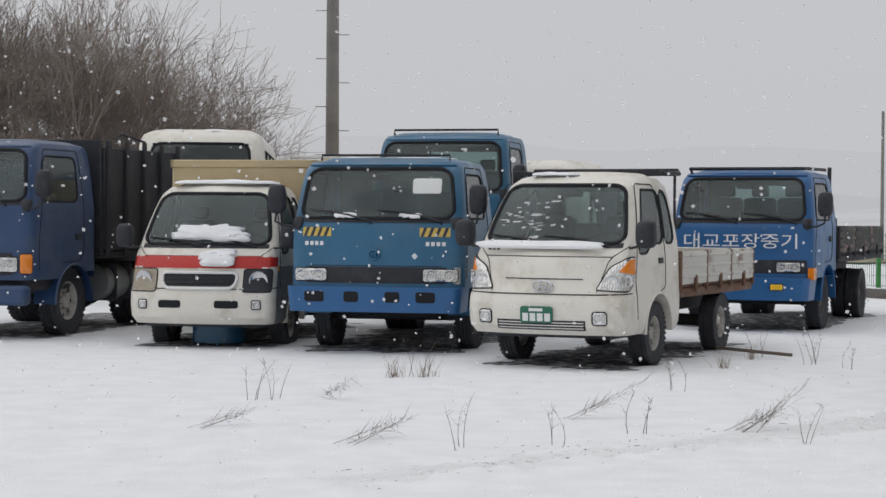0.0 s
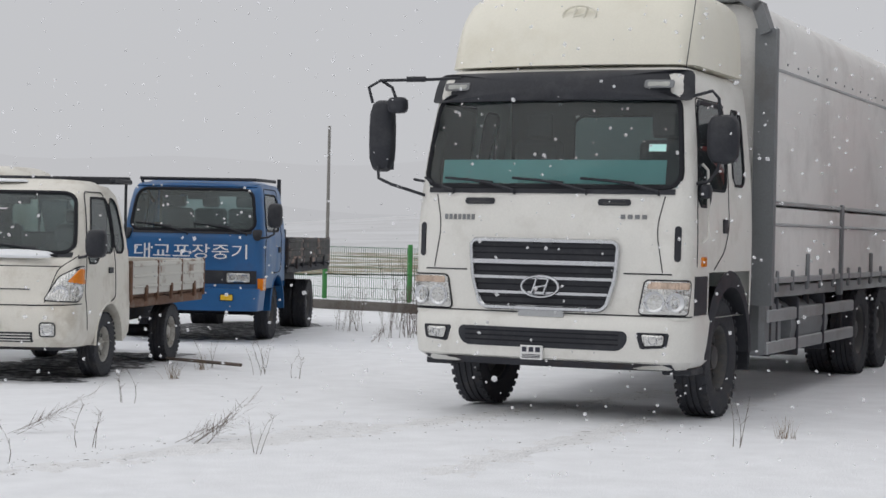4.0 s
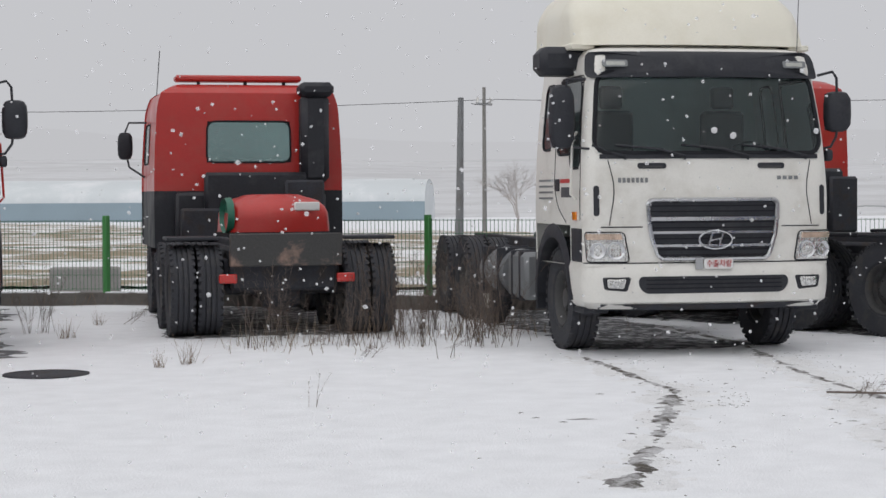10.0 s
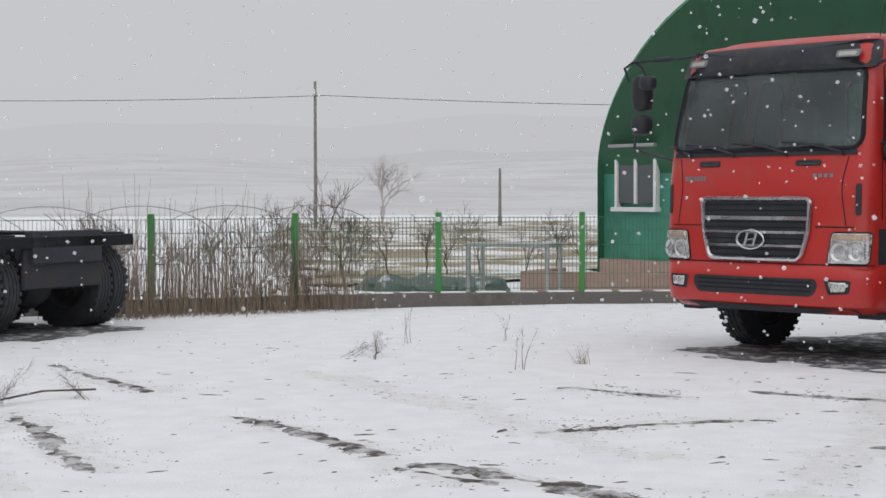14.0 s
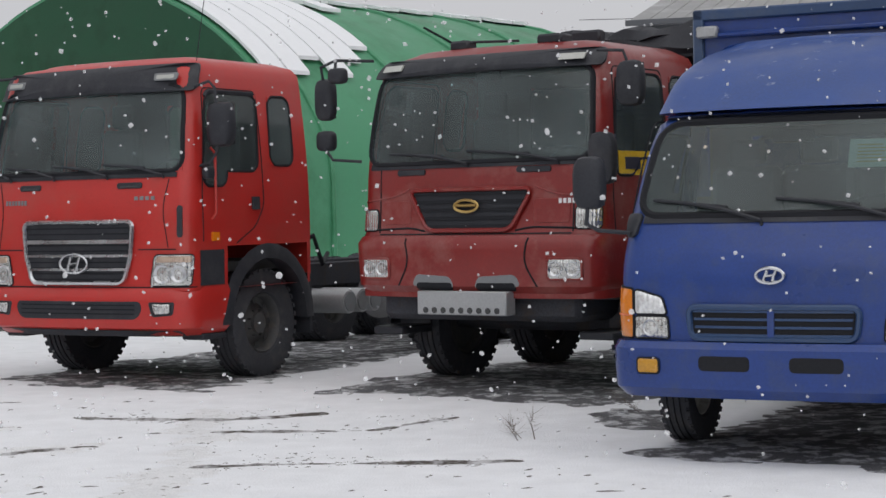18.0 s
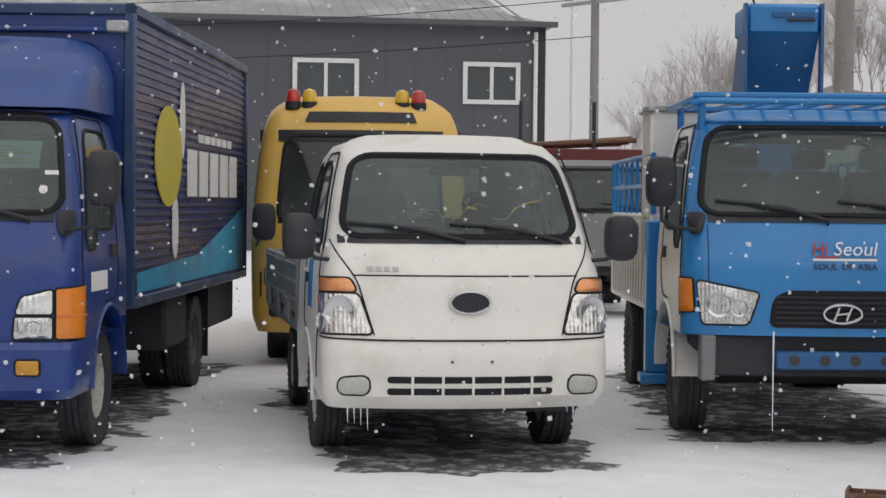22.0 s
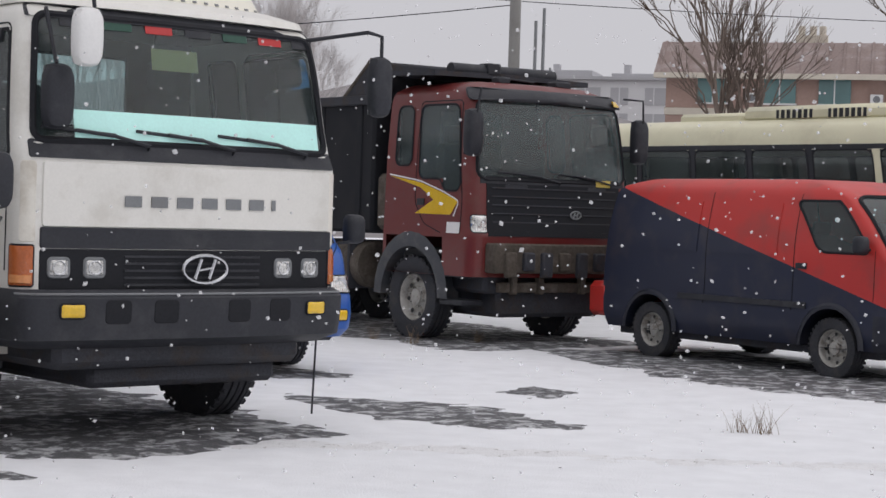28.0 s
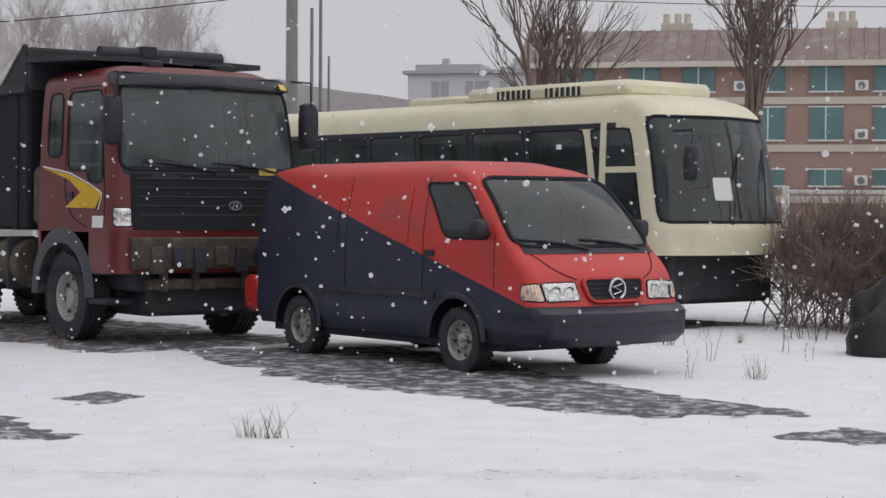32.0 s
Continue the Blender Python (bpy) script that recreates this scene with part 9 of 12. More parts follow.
    tube([(0.05, F.front(0, 0.81) - 0.04, 0.86), (-0.05, F.front(0, 0.81) - 0.04, 0.83), (0.05, F.front(0, 0.81) - 0.04, 0.79), (-0.05, F.front(0, 0.81) - 0.04, 0.76)], 0.012, 6, bm)
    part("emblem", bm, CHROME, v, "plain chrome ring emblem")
    part("cowl_panel", F.plate(-0.8, 0.8, 1.13, 1.19, 0.008, 0.02, nz=1, n=8), PLAST, v)
    wipers(v, F, 1.19, [(-0.1, -1), (0.6, -1)], 0.5, 0.06)
    axle(v, 1.06, 0.31, 0.8, 0.2, mats=WMATS, rim=0.62)
    axle(v, 3.76, 0.31, 0.8, 0.2, mats=WMATS, rim=0.62)
    part("underbody", B((-0.8, 0.8, 0.5, 4.4, 0.22, 0.34)), CHAS, v)


def cream_bus():
    v = thing("bus", "long ivory coach with dark window band and open front doorway", "bus", dry_place(-4.12, -27.6, -128))
    F = Form([(0.95, 1.22, 0.0, 11.5), (1.28, 1.23, 0.0, 11.5), (1.38, 1.225, 0.03, 11.5), (2.75, 1.17, 0.35, 11.5), (2.95, 1.1, 0.55, 11.4), (3.05, 0.92, 0.8, 11.3)], 0.3, 0.22)
    ts = [0, 0.012, 0.08, 0.088] + [0.085 + 0.009 + 0.11 * k + d for k in range(8) for d in (0, 0.101)] + [1]
    wins = [("w", "F", -1.67, 1.67, 1.38, 2.75), ("a", "S", 0.012, 0.08, 1.1, 2.6)] + [(chr(103 + k), "S", 0.094 + 0.11 * k, 0.195 + 0.11 * k, 1.85, 2.6) for k in range(8)]
    bm, p = F.shell([0.95, 1.1, 1.28, 1.38, 1.85, 2.2, 2.6, 2.75, 2.95, 3.05], ts, 0.9, 0.6, wins)
    part("body", bm, IVORY, v)
    glaze(p, v, DGLASS, RUBBER, {"wF": "windscreen"})
    part("window_band", F.side(-1, 1.2, 11.3, 1.78, 1.84, 0.006, 0.01), PLAST, v)
    part("window_band", F.side(-1, 1.2, 11.3, 2.61, 2.68, 0.006, 0.01), PLAST, v)
    part("door_frame", F.side(-1, 1.36, 1.46, 0.95, 2.7, 0.02, 0.03), IVORY, v)
    part("door_rail", F.side(-1, 0.7, 1.36, 2.02, 2.1, 0.014, 0.03), IVORY, v)
    for k in range(7):
        t = 0.1995 + 0.11 * k
        for s in (-1, 1):
            part("pillar_cover", F.side(s, 0.63 + (t - 0.006) * 10.87, 0.63 + (t + 0.006) * 10.87, 1.83, 2.61, 0.006, 0.01, shear=0.267 * (1 - t)), PLAST, v)
    part("screen_divider", F.plate(-0.02, 0.02, 1.42, 2.7, 0.006, 0.02, n=1, nz=6), PLAST, v)
    wipers(v, F, 1.4, [(-0.2, 1), (0.5, 1)], 0.25, 0.8)
    part("notice", F.slot(-0.42, -0.12, 1.66, 1.96, 0.012, 0.003), PAPER, v, "white paper notice")
    part("lower_front", B((-1.0, 1.0, 0.35, 0.7, 0.35, 0.98), bevel=0.03), CHAS, v)
    part("underbody", B((-1.1, 1.1, 0.5, 11.4, 0.3, 0.98), bevel=0.03), CHAS, v)
    mirror(v, -1.2, -0.2, 1.9, 2.35, 0.2, [[(-1.0, 0.35, 2.55), (-1.1, -0.1, 2.55), (-1.2, -0.15, 2.35)]])
    ac = part("roof_air_conditioner", B((-0.85, 0.85, 1.3, 4.6, 3.03, 3.28), bevel=0.08), IVORY, v)
    for s in (-1, 1):
        for y in (2.2, 3.2):
            g = part("vent_grille", B((s * 0.85 - 0.01, s * 0.85 + 0.012, y, y + 0.7, 3.09, 3.22)), PLAST, ac)
            for k in range(6):
                part("slat", B((s * 0.86, s * 0.868, y + 0.05 + 0.11 * k, y + 0.08 + 0.11 * k, 3.09, 3.22), bevel=0), IVORY, g)
    part("roof_pod", B((-0.8, 0.8, 4.6, 6.0, 3.03, 3.2), bevel=0.06), IVORY, v)
    axle(v, 2.6, 0.48, 1.0, 0.27)
    axle(v, 8.4, 0.48, 1.0, 0.27, True)
    for k in range(6):
        for s in (-0.6, 0.6):
            part("seat", B((s - 0.45, s + 0.45, 1.8 + 1.2 * k, 1.95 + 1.2 * k, 1.2, 2.2), bevel=0.06), SEAT, v)


def far_row():
    v = thing("cargo_truck", "dark truck with maroon scrap body standing far behind", "truck", dry_place(18.6, -17.6, -125))
    F = medium_cab(v, GREYP, old=True, hw=0.95)
    axle(v, 1.2, 0.38, 0.8)
    axle(v, 4.2, 0.38, 0.8)
    frame_rails(v, 0.5, 5.2, 0.85)
    part("scrap_body", B((-1.0, 1.0, 1.95, 5.2, 1.0, 2.4)), MAROON, v)
    for x in (-0.9, 0.2):
        part("stake", rod((x, 2.0, 2.3), (x, 2.0, 3.1), 0.03, 6), CHAS, v)
    for k in range(6):
        part("scrap_bar", rod((-0.95, 2.2 + 0.4 * k, 2.45), (0.9, 2.4 + 0.4 * k, 2.55 + 0.04 * (k % 2)), 0.04, 6), RUSTY, v)
    c = thing("hatchback_car", "small white car partly hidden behind the old white truck", "car", dry_place(6.8, -17.2, -126))
    G = Form([(0.3, 0.75, 0.1, 3.5), (0.8, 0.8, 0.0, 3.6), (1.1, 0.78, 0.5, 3.5), (1.55, 0.66, 1.1, 3.0), (1.65, 0.55, 1.3, 2.9)], 0.2, 0.1)
    bm, p = G.shell([0.3, 0.5, 0.8, 1.1, 1.3, 1.55, 1.65], [0, 0.1, 0.5, 0.55, 0.9, 1], 0.95, 0.6, [("w", "F", -0.95, 0.95, 1.1, 1.55), ("a", "S", 0.1, 0.5, 1.1, 1.55), ("b", "S", 0.55, 0.9, 1.1, 1.55)])
    part("body", bm, WHITE, c)
    glaze(p, c, DGLASS, RUBBER, {"wF": "windscreen"})
    axle(c, 0.7, 0.29, 0.68, 0.17)
    axle(c, 2.9, 0.29, 0.68, 0.17)


red_chassis_truck()
dark_red_truck()
courier_truck()
yellow_bus()
white_small_truck()
lift_truck()
white_van_truck()
blue_small_truck()
white_bed_truck()
old_heavy_truck()
dump_truck()
red_van()
cream_bus()
far_row()

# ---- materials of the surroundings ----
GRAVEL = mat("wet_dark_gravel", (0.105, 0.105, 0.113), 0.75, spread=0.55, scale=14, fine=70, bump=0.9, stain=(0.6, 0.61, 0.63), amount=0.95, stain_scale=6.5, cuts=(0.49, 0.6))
EARTH = mat("bare_earth", (0.07, 0.06, 0.05), 0.85, spread=0.5, scale=9, fine=60, bump=0.9, stain=(0.6, 0.6, 0.62), amount=0.9, stain_scale=5, cuts=(0.44, 0.58))
CONC = mat("concrete", (0.3, 0.29, 0.28), 0.85, spread=0.15, scale=2, bump=0.3, stain=(0.14, 0.13, 0.12), amount=0.5)
POLEM = mat("concrete_pole", (0.24, 0.235, 0.225), 0.85, spread=0.12, scale=2, bump=0.2, stain=(0.15, 0.14, 0.13), amount=0.4)
FENCEG = mat("green_fence_coating", (0.05, 0.24, 0.06), 0.5, spread=0.15)
WIREG = mat("green_wire_coating", (0.05, 0.16, 0.08), 0.5, spread=0.1)
HALLG = mat("green_fabric", (0.042, 0.23, 0.16), 0.5, spread=0.12, scale=0.8, fine=20, bump=0.15, stain=(0.01, 0.07, 0.04), amount=0.5, stain_scale=0.7)
HALLR = mat("green_roof_sheet", (0.065, 0.265, 0.14), 0.5, spread=0.12, scale=1.0, bump=0.15, stain=(0.015, 0.11, 0.04), amount=0.5, stain_scale=0.8)
WALLD = mat("dark_grey_wall_panel", (0.085, 0.09, 0.102), 0.6, spread=0.12, scale=0.6, stain=(0.08, 0.085, 0.09), amount=0.4, stain_scale=0.6)
ROOFG = mat("grey_sheet_roof", (0.3, 0.3, 0.3), 0.55, 0.3, spread=0.12, scale=0.5, stain=(0.6, 0.61, 0.62), amount=0.6, stain_scale=0.5)
FRAMEW = mat("white_window_frame", (0.7, 0.71, 0.7), 0.5, spread=0.05)
PANE = mat("dark_window_pane", (0.05, 0.06, 0.065), 0.12, spread=0.3, scale=0.5, coat=0.5)
PANEG = mat("green_tinted_pane", (0.1, 0.2, 0.2), 0.15, spread=0.3, scale=0.5, coat=0.5)
BRICK = mat("salmon_brick", (0.37, 0.255, 0.215), 0.85, spread=0.12, scale=0.4, fine=8, stain=(0.28, 0.15, 0.1), amount=0.4, stain_scale=0.5)
TILE = mat("brown_roof_tile", (0.25, 0.19, 0.175), 0.8, spread=0.2, scale=0.8, fine=9, stain=(0.5, 0.5, 0.5), amount=0.25, stain_scale=0.8)
BAND = mat("cream_band", (0.58, 0.53, 0.45), 0.8, spread=0.08)
# Far office wall, windows and roof, bleached in colour for haze.
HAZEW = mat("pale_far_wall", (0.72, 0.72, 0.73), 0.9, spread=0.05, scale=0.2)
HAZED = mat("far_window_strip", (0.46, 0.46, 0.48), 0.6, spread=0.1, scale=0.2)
BARK = mat("bare_bark", (0.13, 0.1, 0.08), 0.9, spread=0.3, scale=5, fine=50, bump=0.4)
TWIG = mat("bare_twigs", (0.15, 0.115, 0.095), 0.9, spread=0.25, scale=2, fine=20)
# Twig colour lifted far above TWIG: distance haze painted in.
HAZETWIG = mat("far_bare_twigs", (0.52, 0.49, 0.485), 0.9, spread=0.15, scale=1, fine=8)
HEDGE = mat("brown_hedge_twigs", (0.23, 0.18, 0.155), 0.9, spread=0.25, scale=2, fine=20)
KERB = mat("damp_kerb_concrete", (0.15, 0.14, 0.13), 0.9, spread=0.2, scale=2, bump=0.3, stain=(0.07, 0.06, 0.05), amount=0.6, stain_scale=2)
STRAW = mat("dry_straw", (0.2, 0.145, 0.095), 0.9, spread=0.3, scale=6, fine=40)
STALK = mat("dead_stalk", (0.115, 0.09, 0.075), 0.9, spread=0.3, scale=6, fine=40)
FIELD = mat("stubble_field", (0.27, 0.22, 0.15), 0.95, spread=0.25, scale=0.5, fine=12, stain=(0.78, 0.79, 0.81), amount=0.95, stain_scale=0.35, cuts=(0.47, 0.56))
# Bank and works colours greyed to imitate distance haze.
SCRUB = mat("scrub_hillside", (0.24, 0.225, 0.228), 0.95, spread=0.2, scale=0.08, fine=1.2, bump=0.2, stain=(0.25, 0.24, 0.24), amount=0.5, stain_scale=0.12)
FARM = mat("hill_building", (0.24, 0.232, 0.235), 0.9, spread=0.12, scale=0.1, fine=2)
VINYL = mat("pale_greenhouse_vinyl", (0.62, 0.66, 0.68), 0.5, spread=0.08, scale=0.3, stain=(0.8, 0.81, 0.83), amount=0.7, stain_scale=0.3)
BLUEGREY = mat("blue_grey_side_sheet", (0.28, 0.36, 0.41), 0.6, spread=0.1, scale=0.4)


# ---- bare ground where the snow has gone ----
def far_patch(outline, material, name, label, z=0.012, ragged=0.22, seed=0.0, fine=7):
    """A flat irregular area from a few corner points."""
    pts = []
    n = len(outline)
    for k in range(n):
        a, b = Vector((*outline[k], 0)), Vector((*outline[(k + 1) % n], 0))
        m = max(2, int((b - a).length / 0.16))
        for j in range(m):
            p = a.lerp(b, j / m)
            d = Vector((b.y - a.y, a.x - b.x, 0)).normalized()
            w = ragged * (noise_at(p.x, p.y, 1.1, seed + 3) + 0.5 * noise_at(p.x, p.y, 3.7, seed + 9))
            pts.append(p + d * w)
    bm = bmesh.new()
    c = sum(pts, Vector()) / len(pts)
    vs = [bm.verts.new((p.x, p.y, z + relief(p.x, p.y))) for p in pts]
    f = bm.faces.new(vs)
    bmesh.ops.triangulate(bm, faces=[f])
    for f in bm.faces:
        f.normal_update()
        if f.normal.z < 0:
            f.normal_flip()
    return solid(name, bm, material, label, kind="structure")


def lay(name, label, material, sd, box, step, amp, coarse, seed, high=0.011):
    """Bare ground that breaks through the snow: a fine sheet that rises above the snow where sd (metres inside) and noise allow."""
    x0, x1, y0, y1 = box
    nx, ny = int((x1 - x0) / step) + 2, int((y1 - y0) / step) + 2
    X, Y = np.meshgrid(x0 + step * np.arange(nx), y0 + step * np.arange(ny))
    D = sd(X, Y)
    Z = np.full(X.shape, -9.0)
    for j, i in zip(*np.nonzero(D > -1.4 * amp)):
        x, y = float(X[j, i]), float(Y[j, i])
        q = D[j, i] / amp + 0.9 * noise_at(x, y, coarse, seed) + 0.75 * noise_at(x, y, coarse * 3.1, seed + 5) + 0.6 * noise_at(x, y, coarse * 8, seed + 9)
        Z[j, i] = relief_mesh(x, y) + high * max(-1.5, min(1.0, q)) + 0.002
    idx = -np.ones(X.shape, int)
    vs, fs = [], []
    for j in range(ny - 1):
        for i in range(nx - 1):
            c = ((j, i), (j, i + 1), (j + 1, i + 1), (j + 1, i))
            if all(Z[q] > -8 for q in c) and any(Z[q] > relief_mesh(float(X[q]), float(Y[q])) for q in c):
                f = []
                for q in c:
                    if idx[q] < 0:
                        idx[q] = len(vs)
                        vs.append((float(X[q]), float(Y[q]), float(Z[q])))
                    f.append(int(idx[q]))
                fs.append(f)
    if not fs:
        return
    me = bpy.data.meshes.new(name)
    me.from_pydata(vs, [], fs)
    me.shade_smooth()
    me.materials.append(material)
    tagged(new(name, me), label, kind="structure")


def inside_of(outline):
    """Signed distance to a polygon, positive inside."""
    P = np.array(outline, float)

    def sd(X, Y):
        best, ins = np.full(X.shape, 1e9), np.zeros(X.shape, bool)
        for (ax, ay), (bx, by) in zip(P, np.roll(P, -1, 0)):
            dx, dy = bx - ax, by - ay
            t = np.clip(((X - ax) * dx + (Y - ay) * dy) / (dx * dx + dy * dy + 1e-9), 0, 1)
            best = np.minimum(best, np.hypot(X - ax - t * dx, Y - ay - t * dy))
            ins ^= ((ay > Y) != (by > Y)) & (X < dx * (Y - ay) / (dy if abs(dy) > 1e-9 else 1e-9) + ax)
        return np.where(ins, best, -best)

    return sd


def patch(outline, material, name, label, amp=0.3, seed=0.0, step=0.085):
    P = np.array(outline)
    lo, hi = P.min(0) - 0.5, P.max(0) + 0.5
    lay(name, label, material, inside_of(outline), (lo[0], hi[0], lo[1], hi[1]), step, amp, 0.9, seed)


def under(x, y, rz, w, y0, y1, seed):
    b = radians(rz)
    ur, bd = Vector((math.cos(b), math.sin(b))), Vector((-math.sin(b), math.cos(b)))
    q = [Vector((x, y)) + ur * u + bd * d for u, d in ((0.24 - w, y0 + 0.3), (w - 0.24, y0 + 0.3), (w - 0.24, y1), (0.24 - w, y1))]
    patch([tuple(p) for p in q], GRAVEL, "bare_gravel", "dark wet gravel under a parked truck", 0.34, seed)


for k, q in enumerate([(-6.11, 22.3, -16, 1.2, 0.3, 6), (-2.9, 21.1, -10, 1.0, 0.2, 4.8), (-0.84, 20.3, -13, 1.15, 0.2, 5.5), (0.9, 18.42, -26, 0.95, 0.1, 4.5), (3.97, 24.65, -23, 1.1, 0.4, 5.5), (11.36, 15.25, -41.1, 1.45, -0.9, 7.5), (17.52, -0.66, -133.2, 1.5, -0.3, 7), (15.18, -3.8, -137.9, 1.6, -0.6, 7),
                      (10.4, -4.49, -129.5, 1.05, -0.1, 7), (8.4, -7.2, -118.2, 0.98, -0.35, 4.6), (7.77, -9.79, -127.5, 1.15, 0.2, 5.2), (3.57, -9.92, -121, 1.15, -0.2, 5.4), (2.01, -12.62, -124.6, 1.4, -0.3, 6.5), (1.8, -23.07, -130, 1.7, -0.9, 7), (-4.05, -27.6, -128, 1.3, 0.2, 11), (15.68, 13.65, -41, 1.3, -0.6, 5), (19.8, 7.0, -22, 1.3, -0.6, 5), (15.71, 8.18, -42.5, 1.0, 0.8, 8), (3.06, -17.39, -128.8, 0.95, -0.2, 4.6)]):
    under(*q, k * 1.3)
MORE = [
    [(14.2, -4.7), (12.9, -4.75), (12.3, -4.5), (13.4, -4.3)],
    [(7.4, -10.6), (7.0, -11.2), (6.4, -10.9), (5.3, -10.1), (4.6, -10.3), (5.6, -11.6)],
    [(4.1, -9.4), (3.3, -10.1), (2.4, -10.9), (2.9, -11.3), (4.2, -10.6)],
    [(2.6, -11.7), (2.0, -12.0), (1.4, -13.3), (2.4, -14.6), (4.2, -12.4)],
    [(1.7, -22.3), (-0.2, -19.5), (-1.9, -18.2), (-3.4, -17.4), (-5.1, -17.3), (-4.6, -18.2), (-3.6, -19.0), (-2.0, -21.3), (-0.5, -23.0)],
    [(0.9, -15.7), (0.5, -15.2), (-0.2, -15.1), (0.2, -14.7), (1.2, -14.6), (1.9, -15.3)],
    [(2.4, -15.7), (1.1, -14.7), (0.4, -14.5), (-0.1, -14.9), (0.9, -15.9), (2.6, -16.1)],
    [(-4.9, -16.2), (-5.6, -16.0), (-6.2, -16.4), (-5.4, -16.6)],
    [(1.0, -17.3), (0.5, -17.1), (0.3, -17.6), (0.8, -18.0)],
]
for k, q in enumerate(MORE):
    patch(q, GRAVEL, "bare_gravel", "dark wet gravel where the snow has melted", 0.25, 20 + k)


def strip(P, half):
    """Signed distance to a line of the given half width."""

    def sd(X, Y):
        best = np.full(X.shape, 1e9)
        for (ax, ay), (bx, by) in zip(P, P[1:]):
            dx, dy = bx - ax, by - ay
            t = np.clip(((X - ax) * dx + (Y - ay) * dy) / (dx * dx + dy * dy + 1e-9), 0, 1)
            best = np.minimum(best, np.hypot(X - ax - t * dx, Y - ay - t * dy))
        return half - best

    return sd


def rut(points, w, seed, material=None):
    """A broken strip of churned earth along a track."""
    P = np.array(points, float)
    sd = strip(P, w * 0.8)
    lo, hi = P.min(0) - 2 * w, P.max(0) + 2 * w
    lay("wheel_rut", "churned dark earth in a tyre track", material or EARTH, sd, (lo[0], hi[0], lo[1], hi[1]), 0.035 if w < 0.08 else 0.045, w * 1.1, 2.2, seed, 0.012)


RUTS = [([(15.0, 9.2), (14.0, 8.2), (12.8, 7.0), (11.9, 6.55)], 0.038), ([(12.9, 7.1), (11.6, 6.4), (10.4, 5.8), (8.6, 5.0)], 0.07), ([(19.0, 10.6), (17.3, 8.7), (14.8, 6.9), (13.1, 5.4)], 0.06), ([(12.6, 4.7), (11.6, 4.1), (10.8, 3.7), (10.2, 3.3)], 0.075),
        ([(16.1, 5.6), (14.1, 4.15)], 0.05), ([(12.6, 3.05), (11.8, 2.35), (11.0, 1.75)], 0.09), ([(10.6, 1.4), (9.9, 0.65), (9.2, 0.0)], 0.12), ([(14.75, 0.9), (14.1, 0.05)], 0.07), ([(12.15, 0.9), (12.55, 0.3), (12.9, -0.6)], 0.06), ([(10.5, 1.6), (9.95, 1.0)], 0.08),
        ([(8.2, 16.2), (6.8, 14.9), (5.2, 13.3), (3.4, 11.4)], 0.05), ([(7.6, 17.0), (5.1, 15.0), (3.8, 14.1), (2.2, 12.9)], 0.04), ([(-0.6, 10.7), (0.7, 11.9), (1.9, 12.7), (3.4, 14.2)], 0.035), ([(13.4, -1.5), (13.1, -2.6), (13.6, -3.3)], 0.05), ([(14.6, -0.6), (14.2, -1.6), (14.3, -2.4)], 0.06), ([(11.6, -1.2), (11.4, -2.2), (11.2, -3.1)], 0.05), ([(5.6, -8.8), (5.2, -9.0), (4.7, -9.2)], 0.07)]
TROD = mat("trodden_snow", (0.77, 0.775, 0.79), 0.85, spread=0.1, scale=9, fine=60, bump=0.8, stain=(0.2, 0.18, 0.16), amount=0.75, stain_scale=11, cuts=(0.6, 0.66))
for k, (q, w) in enumerate(RUTS):
    rut(q, w, 3.7 * k, TROD if 10 <= k <= 12 else None)
for k, q in enumerate([q for q, w in RUTS[:13]] + [[(16.5, 8.2), (14.6, 6.6), (12.0, 5.0), (9.6, 3.6)], [(15.8, 3.2), (13.4, 1.6), (11.2, 0.2)], [(14.9, -1.6), (12.2, -1.2), (9.6, -0.6)], [(-4.6, -14.2), (-1.6, -13.6), (1.8, -12.9)], [(-5.5, -12.4), (-2.0, -11.6), (1.0, -10.4)]]):
    P = np.array(q, float)
    lay("snow_track", "roughened grey snow in a vehicle track", TROD, strip(P, 0.08), (P[:, 0].min() - 0.4, P[:, 0].max() + 0.4, P[:, 1].min() - 0.4, P[:, 1].max() + 0.4), 0.06, 0.26, 2.6, 60 + 2.3 * k, 0.006)

# small clods, prints and grit that break the snow
rnd = random.Random(21)
vs, fs = [], []


def clod(x, y, l, w, a, h):
    o, n = len(vs), 7
    for j in range(n):
        b = 2 * math.pi * j / n
        r = rnd.uniform(0.6, 1.15)
        u, q = l * r * math.cos(b), w * r * math.sin(b)
        px, py = x + u * math.cos(a) - q * math.sin(a), y + u * math.sin(a) + q * math.cos(a)
        vs.append((px, py, relief_mesh(px, py) - 0.002))
    vs.append((x, y, relief_mesh(x, y) + h))
    fs.extend((o + j, o + (j + 1) % n, o + n) for j in range(n))


